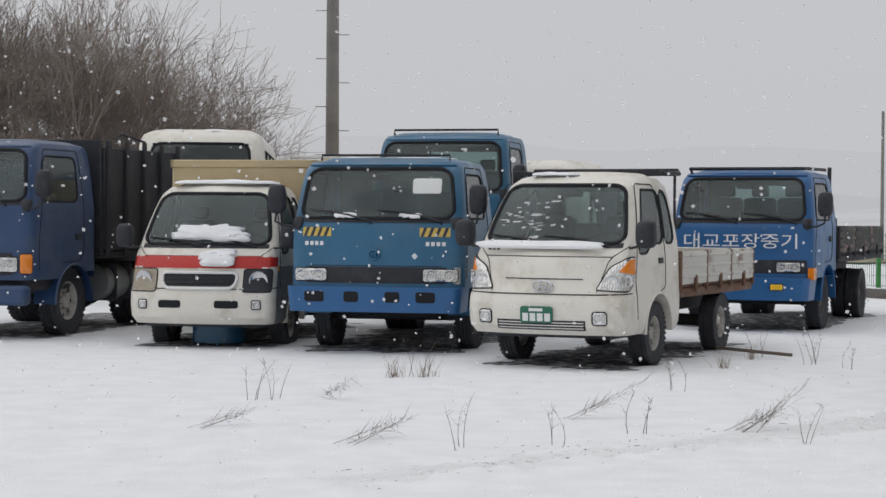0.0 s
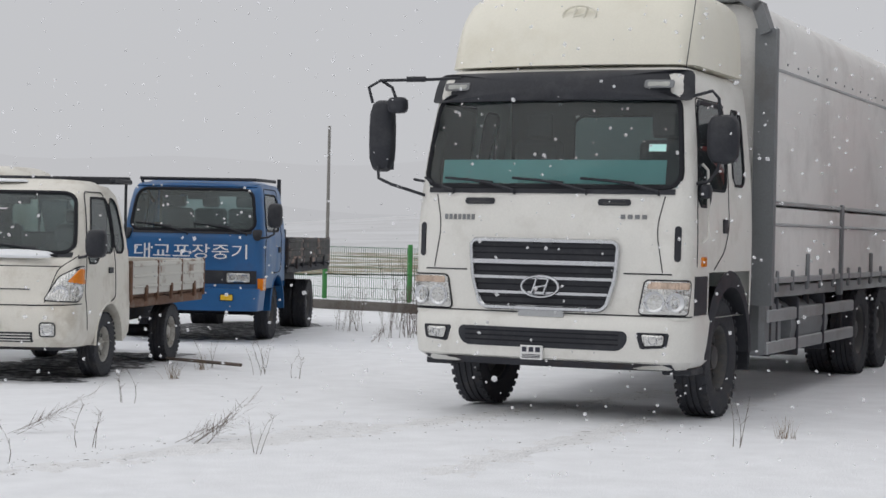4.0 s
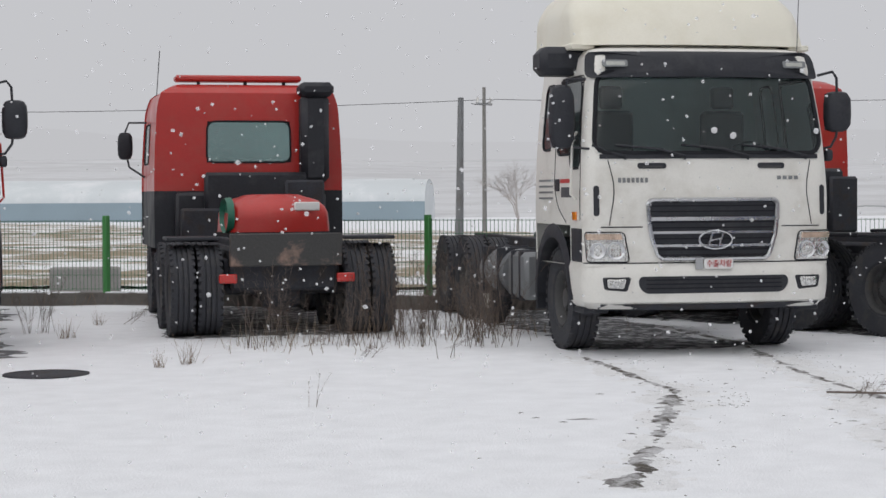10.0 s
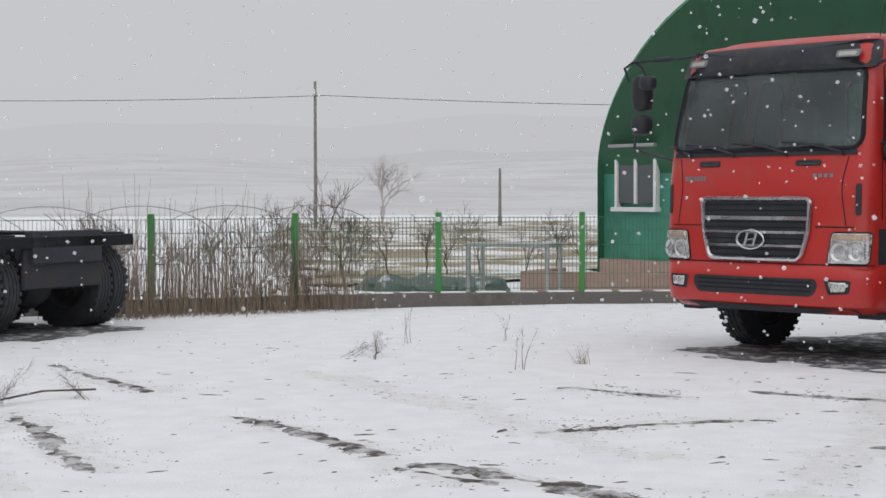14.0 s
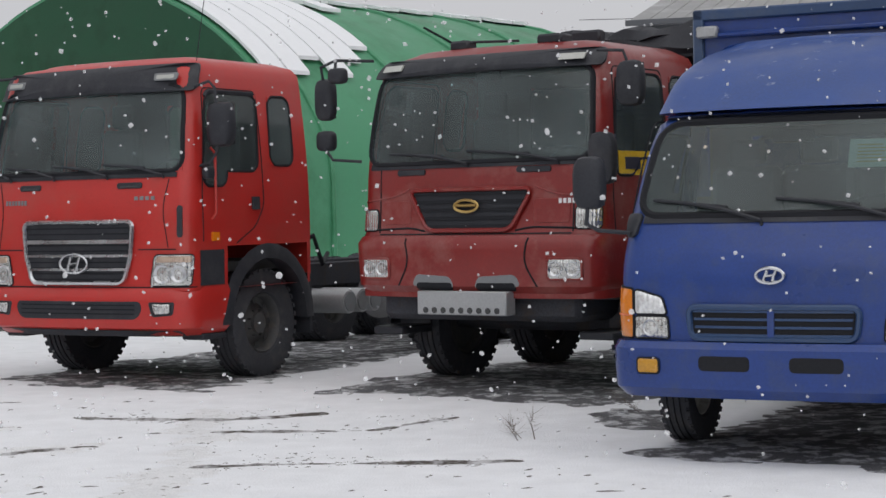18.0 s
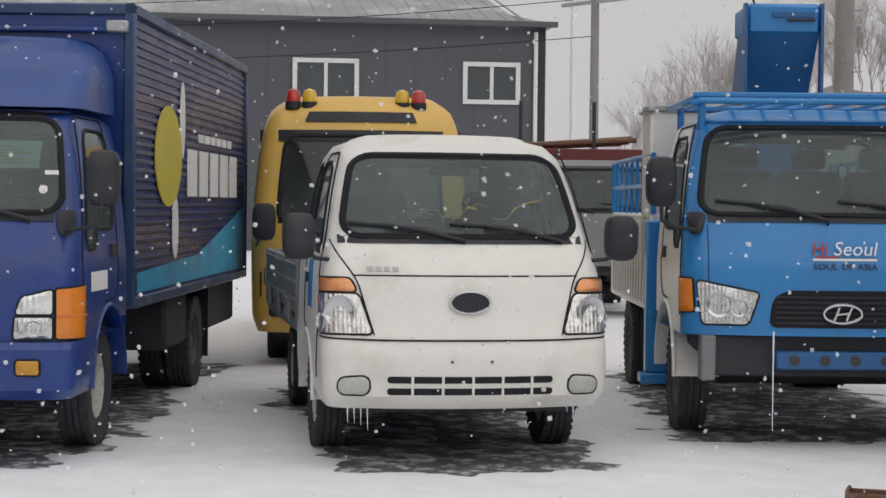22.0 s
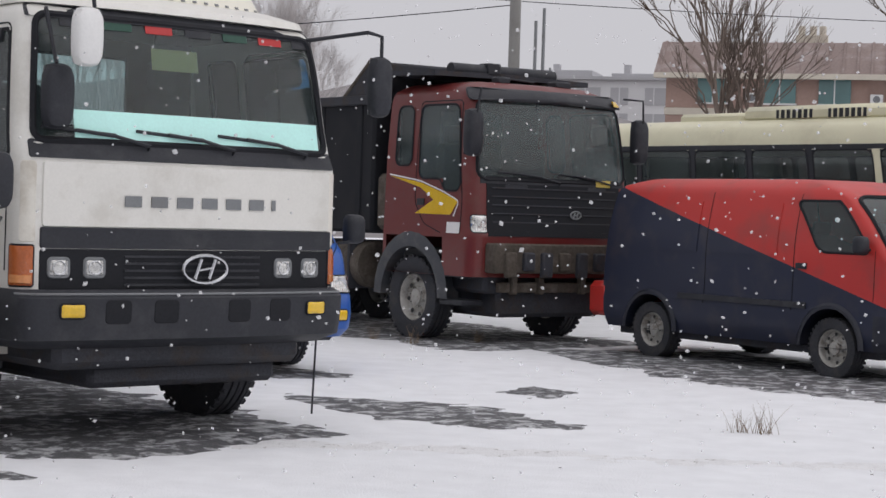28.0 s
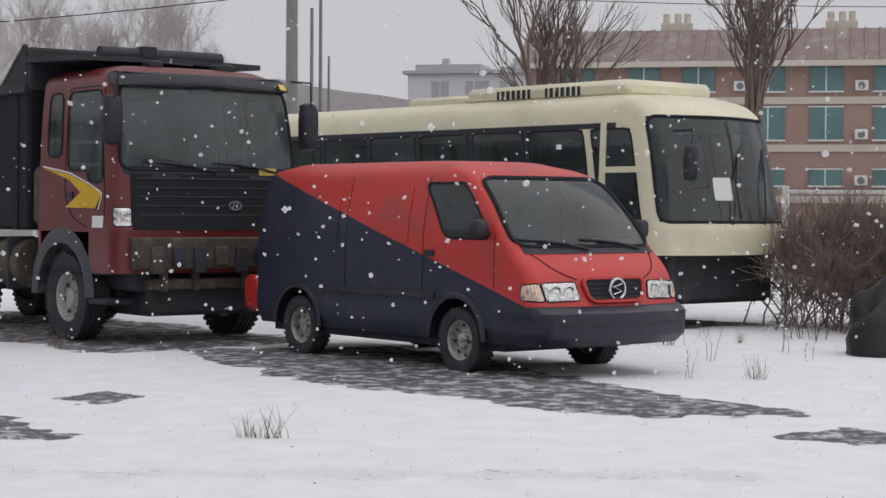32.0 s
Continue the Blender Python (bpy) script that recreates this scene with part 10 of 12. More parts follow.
TRACKS = [q for q, w in RUTS] + [[(16.5, 8.2), (14.6, 6.6), (12.0, 5.0), (9.6, 3.6)], [(15.8, 3.2), (13.4, 1.6), (11.2, 0.2)], [(14.9, -1.6), (12.2, -1.2), (9.6, -0.6)]]
for k in range(4200):
    # crumbs and tread prints in bands along the tracks
    q = TRACKS[rnd.randrange(len(TRACKS))]
    i = rnd.randrange(len(q) - 1)
    t = rnd.random()
    dx, dy = q[i + 1][0] - q[i][0], q[i + 1][1] - q[i][1]
    n = math.hypot(dx, dy)
    o = rnd.uniform(-0.17, 0.17) + rnd.choice((0, 0, 0.42))
    x, y = q[i][0] + dx * t - dy / n * o, q[i][1] + dy * t + dx / n * o
    if noise_at(x, y, 1.6, 8) < -0.02:
        continue
    s = rnd.uniform(0.004, 0.011) * (2 if rnd.random() < 0.08 else 1)
    clod(x, y, s * rnd.uniform(1.2, 4), s, math.atan2(dy, dx) + rnd.gauss(0, 0.5), 0.003)
for k in range(420):
    q, w = RUTS[rnd.randrange(len(RUTS))]
    i = rnd.randrange(len(q) - 1)
    t = rnd.random()
    dx, dy = q[i + 1][0] - q[i][0], q[i + 1][1] - q[i][1]
    s = rnd.uniform(0.006, 0.02)
    clod(q[i][0] + dx * t + rnd.gauss(0, 0.16), q[i][1] + dy * t + rnd.gauss(0, 0.16), s * rnd.uniform(1, 3), s, math.atan2(dy, dx) + rnd.gauss(0, 0.4), 0.004)
for k in range(620):
    x, y = rnd.uniform(8.5, 19), rnd.uniform(-4.2, 7.5)
    if noise_at(x, y, 0.8, 4) + 0.6 * noise_at(x, y, 2.5, 6) < 0.0:
        continue
    s = rnd.uniform(0.007, 0.024) * (2 if rnd.random() < 0.1 else 1)
    clod(x, y, s * rnd.uniform(1.5, 4), s, 2.2 + rnd.gauss(0, 0.6), 0.005)
for k in range(90):
    x, y = rnd.uniform(-5, 9), rnd.uniform(-17, -8) if k % 2 else rnd.uniform(9, 19)
    s = rnd.uniform(0.006, 0.018)
    clod(x, y, s * rnd.uniform(1, 3), s, rnd.uniform(0, 3), 0.004)
me = bpy.data.meshes.new("earth_clods")
me.from_pydata(vs, [], fs)
me.materials.append(mat("earth_clod", (0.09, 0.08, 0.07), 0.9, spread=0.4))
tagged(new("earth_clods", me), "small dark clods and prints in the snow", "earth", kind="stuff")

# ---- fence on its kerb ----
LINE = [(6.0, 38.5), (10.8, 31.3), (15.4, 24.3), (18.5, 19.4), (21.0, 12.6), (23.2, 6.85), (24.4, 5.2), (25.15, 3.35), (25.62, 1.4), (26.1, -0.6), (27.1, -4.0)]
fence = thing("fence", "green welded mesh fence with square posts on a concrete kerb", "fence", kind="")
along = []
for (x0, y0), (x1, y1) in zip(LINE, LINE[1:]):
    d = math.hypot(x1 - x0, y1 - y0)
    bm = B((-0.1, 0.1, -0.02, d + 0.02, -0.1, 0.17), bevel=0.015)
    k = solid("kerb", bm, KERB, "weathered concrete kerb below the fence", kind="structure")
    k.matrix_world = pose(x0, y0, 0, 0, 0, math.degrees(math.atan2(-(x1 - x0), y1 - y0)))
    s = bmesh.new()
    for j in range(int(d / 0.5)):
        B((-0.09, 0.09, 0.5 * j + 0.02, 0.5 * j + 0.4 + 0.15 * noise_at(j, x0, 1.7), 0.168, 0.185 + 0.008 * noise_at(j, y0)), bm=s, bevel=0.01)
    o = solid("kerb_snow", s, SNOWM, "thin snow lying on the kerb", "snow", kind="stuff")
    o.matrix_world = k.matrix_world
    n = max(1, round(d / 2.15))
    along += [(x0 + (x1 - x0) * j / n, y0 + (y1 - y0) * j / n) for j in range(n)]
along.append(LINE[-1])
for i, (x, y) in enumerate(along):
    part("post", B((x - 0.04, x + 0.04, y - 0.04, y + 0.04, 0.1, 1.28), bevel=0.008), FENCEG, fence)
    if i + 1 < len(along):
        x1, y1 = along[i + 1]
        d = math.hypot(x1 - x, y1 - y)
        vs, fs = [], []

        def wire(y0, y1w, z0, z1, t=0.0035):
            o = len(vs)
            for dx in (-t, t):
                vs.extend([(dx, y0, z0), (dx, y1w, z0), (dx, y1w, z1), (dx, y0, z1)])
            fs.extend([(o, o + 1, o + 2, o + 3), (o + 7, o + 6, o + 5, o + 4), (o, o + 4, o + 5, o + 1), (o + 2, o + 6, o + 7, o + 3)])

        for j in range(int(d / 0.055)):
            wire(0.055 * j, 0.055 * j + 0.006, 0.2, 1.22)
        for z in (0.22, 0.42, 0.62, 0.82, 1.02, 1.2):
            wire(0, d, z, z + 0.008)
        me = bpy.data.meshes.new("mesh_panel")
        me.from_pydata(vs, [], fs)
        me.materials.append(WIREG)
        o = new("mesh_panel", me)
        o.parent = fence
        o.matrix_local = pose(x, y, 0, 0, 0, math.degrees(math.atan2(-(x1 - x), y1 - y)))


# ---- green vaulted hall ----
def green_hall():
    v = thing("vaulted_hall", "green vaulted fabric hall with snow sliding off its roof", "building", dry_place(29.9, -1.31, -142.9))
    W, H, Lh = 4.59, 5.19, 10.5

    def arc(a):
        return W * math.copysign(abs(math.cos(a)) ** 1.136, math.cos(a)), 2.0 + (H - 2.0) * max(0.0, math.sin(a)) ** 1.136

    pts = [(-W, 0), (-W, 0.7), (-W, 1.4)] + [arc(a) for a in lin(math.pi, 0, 34)] + [(W, 1.4), (W, 0.7), (W, 0)]
    bm = bmesh.new()
    front = [bm.verts.new((x, 0, z)) for x, z in pts]
    bm.faces.new(front)
    part("end_wall", bm, HALLG, v)
    roof = bmesh.new()
    sheet([[(x * 1.006, y, z * 1.006) for x, z in pts] for y in lin(-0.12, Lh, 12)], (0, 0, -0.05), roof)
    part("roof", roof, HALLR, v, "sagging green roof sheet")
    back = bmesh.new()
    back.faces.new([back.verts.new((x, Lh, z)) for x, z in reversed(pts)])
    part("rear_wall", back, HALLG, v)
    for y in lin(0.6, Lh - 0.5, 4):
        part("roof_hoop", tube([(x * 1.008, y, z * 1.008) for x, z in pts[::2]], 0.05, 6), HALLR, v)
    w = part("window", B((-4.05, -2.93, -0.06, -0.02, 1.34, 2.26)), PANE, v)
    part("window_frame", B((-4.12, -4.03, -0.1, 0.0, 1.27, 2.34), (-2.95, -2.86, -0.1, 0.0, 1.27, 2.34), (-4.03, -2.95, -0.1, 0.0, 2.26, 2.34), (-3.53, -3.45, -0.1, 0.0, 1.34, 2.26)), FRAMEW, w)
    part("window_sill", B((-4.16, -2.82, -0.16, 0.0, 1.2, 1.28)), FRAMEW, w)
    part("window_hood", B((-4.18, -2.8, -0.2, 0.0, 2.34, 2.4)), STEEL, w)
    part("plinth", B((-W, W, -0.1, 0.1, -0.1, 0.35)), BRICK, v)
    # snow in strips on the near slope and over the crown
    r2 = random.Random(3)
    n = 22
    for k in range(n):
        y0, y1 = Lh * k / n, Lh * (k + 0.93) / n
        low = int((13.9 - 0.3 * k if k < 6 else 7.5 if k < 8 else 4.8) + 0.6 * noise_at(k, 1, 0.35, 4) + r2.uniform(-1.1, 0.7))
        a = bmesh.new()
        rows = [[(x * 1.02, y, z * 1.02 + 0.03) for y in (y0, y1)] for x, z in pts[19:19 + low]]
        sheet(rows, (0, 0, -0.06), a)
        part("snow_strip", a, SNOWM, v)
    for k in range(2):
        y = 5.5 + 3.3 * k
        part("loose_rope", tube([(x * 1.012, y + 0.15 * math.sin(i), z * 1.012) for i, (x, z) in enumerate(pts[26:40:2])], 0.02, 5), RUBBER, v)


green_hall()


def frame_table(x, y, rz):
    v = thing("bench_frame", "pale steel frame table behind the mesh fence", "table", dry_place(x, y, rz))
    for dx in (0, 1.25):
        for dy in (0, 0.6):
            part("leg", B((dx - 0.03, dx + 0.03, dy - 0.03, dy + 0.03, 0, 0.75)), STEEL, v)
    part("top_frame", B((-0.05, 1.3, -0.03, 0.03, 0.74, 0.8), (-0.05, 1.3, 0.57, 0.63, 0.74, 0.8), (-0.03, 0.03, 0, 0.6, 0.74, 0.8), (1.22, 1.28, 0, 0.6, 0.74, 0.8)), STEEL, v)


frame_table(27.3, 3.2, -105)
bed = thing("planter_bed", "low brick edged bed with bare earth beside the hall", "bed", dry_place(27.6, 1.0, -105))
part("edge", B((-1.5, 5.0, -0.1, 0.1, 0, 0.35), (-1.5, -1.3, 0, 1.5, 0, 0.35)), BRICK, bed)
part("soil", B((-1.3, 5.0, 0.1, 1.4, 0, 0.25)), EARTH, bed)
patch([(26.2, 5.0), (27.2, 4.0), (27.6, 3.0), (28.6, 3.4), (27.8, 5.4)], EARTH, "bare_earth", "dark heaped earth behind the fence", 0.3, 4)


# ---- dark grey workshop ----
def workshop():
    v = thing("workshop", "dark grey sheet-clad workshop with two white sliding windows", "building", dry_place(51.2, -29.85, -120.1))
    hw = 11.6
    part("wall", B((-hw, hw, 0, 0.3, 0, 7.52), (-hw, -hw + 0.3, 0, 14, 0, 7.52), (hw - 0.3, hw, 0, 14, 0, 7.52), (-hw, hw, 13.7, 14, 0, 7.52)), WALLD, v)
    for k in range(24):
        x = -hw + 0.48 + k * 0.97
        part("wall_seam", B((x, x + 0.03, -0.015, 0.01, 0, 7.52), bevel=0), WALLD, v)
    r = bmesh.new()
    sheet([[(x, y, 7.54 + y * 0.22 if y <= 7 else 7.54 + (14 - y) * 0.22) for x in (-hw - 0.3, 0, hw - 0.9)] for y in (-0.4, 3.3, 7, 10.7, 14.4)], (0, 0, -0.12), r)
    sheet([[(hw - 0.9, y, 7.54 + y * 0.22 if y <= 7 else 7.54 + (14 - y) * 0.22), (hw + 0.3, y, 7.52)] for y in (-0.4, 3.3, 7, 10.7, 14.4)], (0, 0, -0.1), r)
    roof = part("roof", r, ROOFG, v)
    for k in range(40):
        x = -hw + 0.3 + k * 0.57
        part("roof_rib", sheet([[(x, y, 7.56 + y * 0.22), (x + 0.06, y, 7.56 + y * 0.22)] for y in (-0.4, 3.3, 7)], (0, 0, -0.04)), ROOFG, roof)
    part("gutter", B((-hw - 0.3, hw + 0.3, -0.55, -0.35, 7.34, 7.52)), WALLD, v)
    for x in (hw - 0.35, -hw + 0.8):
        part("downpipe", rod((x, -0.12, 0.0), (x, -0.12, 7.2), 0.07, 8), PALE, v)
    for x0, x1, z0, z1 in ((3.4, 5.35, 4.82, 6.12), (8.95, 10.65, 4.92, 6.1), (-2.2, -0.25, 4.82, 6.12)):
        w = part("window", B((x0, x1, -0.04, 0.0, z0, z1), bevel=0), PANE, v)
        part("window_frame", B((x0 - 0.1, x1 + 0.1, -0.1, -0.02, z0 - 0.1, z0 + 0.05), (x0 - 0.1, x1 + 0.1, -0.1, -0.02, z1 - 0.05, z1 + 0.1), (x0 - 0.1, x0 + 0.05, -0.1, -0.02, z0, z1), (x1 - 0.05, x1 + 0.1, -0.1, -0.02, z0, z1), ((x0 + x1) / 2 - 0.06, (x0 + x1) / 2 + 0.06, -0.1, -0.02, z0, z1)), FRAMEW, w)
    solid("flag_pole", rod((0, 0, 0), (0, 0, 12), 0.09, 10), PALE, "tall pale steel pole beside the workshop", "pole", dry_place(44.6, -40.4, 0))


workshop()


# ---- trees ----
def limb(vs, fs, p, d, r, length, depth, rnd, droop, sides=4):
    segs = 3 if depth > 1 else 2
    prev = None
    for s in range(segs + 1):
        k = s / segs
        q = p + d * length * k
        d = (d + Vector((rnd.gauss(0, 0.09), rnd.gauss(0, 0.09), rnd.gauss(0, 0.05) + droop))).normalized()
        side = d.orthogonal().normalized()
        other = d.cross(side)
        rr = r * (1 - 0.45 * k)
        ring = []
        for j in range(sides):
            a = 2 * math.pi * j / sides
            ring.append(len(vs))
            vs.append(q + (side * math.cos(a) + other * math.sin(a)) * rr)
        if prev:
            fs.extend((prev[j], prev[(j + 1) % sides], ring[(j + 1) % sides], ring[j]) for j in range(sides))
        prev = ring
    return q, d


def grow(vs, fs, p, d, r, length, depth, rnd, droop=0.02, spread=0.55, kids=3, thin=0.62):
    end, d2 = limb(vs, fs, p, d, r, length, depth, rnd, droop, 5 if depth > 2 else 3)
    if depth == 0:
        return
    for k in range(kids + (1 if depth > 2 else 0)):
        a = rnd.uniform(0, 6.28)
        side = d2.orthogonal().normalized()
        side = Matrix.Rotation(a, 3, d2) @ side
        n = (d2 + side * rnd.uniform(0.25, spread * 1.6)).normalized()
        at = p.lerp(end, rnd.uniform(0.55, 1.0)) if k else end
        grow(vs, fs, at, n, max(0.004, r * rnd.uniform(0.45, 0.62)), length * rnd.uniform(0.55, 0.85) * thin / 0.62, depth - 1, rnd, droop, spread, kids, thin)


TREES = {}


def tree_meshes(key, h, depth, kids, seed, spread=0.5, stems=1, r=None, material=None, droop=0.02):
    rnd = random.Random(seed)
    stalks, bv, bf = [], [], []
    for s in range(stems):
        lean = Vector((rnd.gauss(0, 0.05 if stems == 1 else 0.35), rnd.gauss(0, 0.05 if stems == 1 else 0.35), 1)).normalized()
        base = Vector((0, 0, -0.05)) if stems == 1 else Vector((rnd.gauss(0, 0.4), rnd.gauss(0, 0.4), -0.05))
        tl = h * (0.34 if stems == 1 else 0.25)
        sv, sf = [], []
        stalks.append((sv, sf))
        end, d = limb(sv, sf, base, lean, r or h * 0.022, tl, 3, rnd, 0.0, 7)
        for k in range(kids + 2):
            a = rnd.uniform(0, 6.28)
            side = Matrix.Rotation(a, 3, d) @ d.orthogonal().normalized()
            n = (d + side * rnd.uniform(0.15, spread * 1.4)).normalized()
            grow(bv, bf, base.lerp(end, rnd.uniform(0.6, 1.0)) if k else end, n, (r or h * 0.022) * 0.5, h * rnd.uniform(0.2, 0.3), depth, rnd, droop, spread, kids)
    top = max(v.z for v in bv)
    k = h / top
    out = []
    for nm, vv, ff, m in [("trunk" if stems == 1 else "stem", sv, sf, material or BARK) for sv, sf in stalks] + [("crown", bv, bf, material or TWIG)]:
        me = bpy.data.meshes.new(nm)
        me.from_pydata([tuple(v * k) for v in vv], [], ff)
        me.shade_smooth()
        me.materials.append(m)
        out.append(me)
    TREES[key] = out


def tree(key, x, y, rz, label, s=1.0, group="", name="tree", z=0.0):
    v = thing(name, label, "tree", pose(x, y, z, 0, 0, rz) @ Matrix.Diagonal((s, s, s, 1)), group)
    for me in TREES[key]:
        o = new(me.name.split(".")[0], me)
        o.parent = v
    return v


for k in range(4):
    tree_meshes("far%d" % k, 10.5, 3, 4, 40 + k, 0.34, r=0.1, material=HAZETWIG, droop=0.03)
tree_meshes("street", 11.0, 4, 3, 7, 0.24, droop=0.07)
tree_meshes("street2", 11.0, 4, 3, 17, 0.22, droop=0.07)
tree_meshes("sapling0", 1.7, 3, 3, 5, 0.6, r=0.025)
tree_meshes("sapling1", 1.8, 3, 3, 9, 0.6, r=0.025)
tree_meshes("shrub0", 4.6, 4, 3, 12, 0.5, 10, 0.035, droop=0.02, material=mat("willow_twigs", (0.3, 0.25, 0.22), 0.9, spread=0.25, scale=2, fine=20))
tree_meshes("bush", 1.8, 2, 4, 33, 0.5, 9, 0.013, material=HEDGE)
tree_meshes("bush2", 2.1, 2, 4, 36, 0.4, 9, 0.013, material=HEDGE)
tree_meshes("lone", 5.5, 4, 3, 23, 0.5, material=HAZETWIG)

# bare willow thicket behind the first row
for k, (x, y, s) in enumerate([(-11.2, 37.5, 1.75), (-8.8, 38.5, 1.65), (-6.9, 39.5, 1.4), (-13.2, 40, 1.7), (-5.2, 41.0, 1.0)]):
    tree("shrub0", x, y, 70 * k, "leafless brown willow thicket behind the parked trucks", s, "willow thicket", "willow")
rnd = random.Random(5)
for k in range(16):
    x, y = 33.6 + 0.05 * k, 8.0 - 0.62 * k
    tree("sapling%d" % (k % 2), x + rnd.uniform(-0.3, 0.3), y + rnd.uniform(-0.12, 0.12), 50 * k, "leafless young fruit tree in a snowy plot", rnd.uniform(0.66, 0.88), "fruit saplings", "fruit_tree")
tree("sapling1", 28.6, 5.3, 20, "slim leafless tree behind the mesh fence", 1.05, name="tree")
tree_meshes("bush3", 1.8, 2, 3, 51, 0.35, 7, 0.007, material=mat("grey_thicket_twigs", (0.25, 0.215, 0.19), 0.9, spread=0.25, scale=2, fine=20))
for k, (x, y, s) in enumerate([(25.0, 7.9, 0.8), (24.9, 7.1, 0.9), (25.3, 6.3, 0.75), (26.0, 5.3, 0.65), (27.6, 6.2, 0.7)]):
    tree("bush3", x, y, 75 * k, "leafless grey-brown thicket behind the mesh fence", s, "fence thicket", "shrub")
for k, (x, y, l) in enumerate([(28.9, 4.7, 0.5), (29.1, 3.9, 0.7), (29.0, 3.2, 0.45)]):
    bm = bmesh.new()
    bmesh.ops.create_icosphere(bm, subdivisions=3, radius=1)
    for q in bm.verts:
        q.co *= 1 + 0.25 * noise.noise(q.co * 2.2 + Vector((k, 0, 0)))
        q.co.x, q.co.y, q.co.z = q.co.x * 0.4, q.co.y * l, max(-0.05, q.co.z * 0.24)
    o = solid("tarp_heap", bm, mat("dark_green_tarp", (0.09, 0.12, 0.11), 0.6, spread=0.2, scale=2, fine=12, stain=(0.7, 0.71, 0.73), amount=0.6, stain_scale=2.5, cuts=(0.55, 0.62)), "low heap under a dark green tarp dusted with snow", "heap", group="tarp heaps")
    o.matrix_world = pose(x, y, 0)
tree("lone", 76.0, 12.7, 0, "lone leafless tree in the snowy fields", 0.6)
tree("lone", 61, 40.5, 80, "low leafless tree in the snowy fields", 0.55)
tree("lone", 66, 57, 80, "low leafless tree in the snowy fields", 0.6)

# wooded bank with a works building
hv, hf = [], []
NB = 60
for i in range(NB + 1):
    b = radians(-126 - 64 * i / NB)
    for j, (D, z) in enumerate(((95, 0.0), (112, 2.8), (128, 7.4), (145, 11.0), (175, 11.4), (260, 0.0))):
        zz = z * (1 + 0.16 * noise_at(i, j, 0.31, 3)) * min(1, max(0, i - 5) / 8) * (1.0 if i < 40 else max(0.25, 1 - (i - 40) / 18))
        hv.append((-math.sin(b) * D, math.cos(b) * D, zz - 0.05))
for i in range(NB):
    for j in range(5):
        a = i * 6 + j
        hf.append((a, a + 1, a + 7, a + 6))
hm = bpy.data.meshes.new("wooded_bank")
hm.from_pydata(hv, [], hf)
hm.shade_smooth()
hm.materials.append(SCRUB)
tagged(new("wooded_bank", hm), "brown scrub-covered bank dusted with snow, greyed by painted haze", kind="structure")
wb = thing("works_building", "haze-greyed brown works building with a slim tower on the bank", "building", dry_place(78.5, -117.0, -146))
part("block", B((-6, 6.2, 0, 12, 2, 12.4)), FARM, wb)
part("low_block", B((6.2, 13, 1, 10, 2, 9.8)), FARM, wb)
tw = bmesh.new()
sheet([[(-6.9, 0.3, 3), (-4.6, 0.3, 3)], [(-6.9, 0.3, 12.4), (-4.8, 0.3, 12.4)], [(-6.9, 0.3, 17.4), (-5.9, 0.3, 17.0)]], (0, 2.5, 0), tw)
part("tower", tw, FARM, wb)
rnd = random.Random(8)
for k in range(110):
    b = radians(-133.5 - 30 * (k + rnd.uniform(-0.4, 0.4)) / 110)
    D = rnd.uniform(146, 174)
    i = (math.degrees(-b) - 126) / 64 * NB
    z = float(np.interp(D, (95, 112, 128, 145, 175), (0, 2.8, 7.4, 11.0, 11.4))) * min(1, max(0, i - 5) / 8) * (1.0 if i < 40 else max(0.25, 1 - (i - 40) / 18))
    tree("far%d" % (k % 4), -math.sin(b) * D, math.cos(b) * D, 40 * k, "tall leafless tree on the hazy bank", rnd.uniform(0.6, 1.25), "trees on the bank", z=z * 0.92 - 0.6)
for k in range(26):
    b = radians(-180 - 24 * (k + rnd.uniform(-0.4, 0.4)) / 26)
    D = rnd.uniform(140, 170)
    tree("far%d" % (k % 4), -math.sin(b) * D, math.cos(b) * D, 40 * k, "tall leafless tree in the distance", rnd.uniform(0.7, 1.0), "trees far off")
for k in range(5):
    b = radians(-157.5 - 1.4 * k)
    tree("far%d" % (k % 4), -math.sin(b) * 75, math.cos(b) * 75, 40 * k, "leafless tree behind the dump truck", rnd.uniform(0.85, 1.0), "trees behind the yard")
tree("street", 2.3, -55.0, 0, "pollarded leafless street tree with thick trunk", 0.95)
tree("street2", -3.4, -53.6, 60, "pollarded leafless street tree with thick trunk", 1.0)


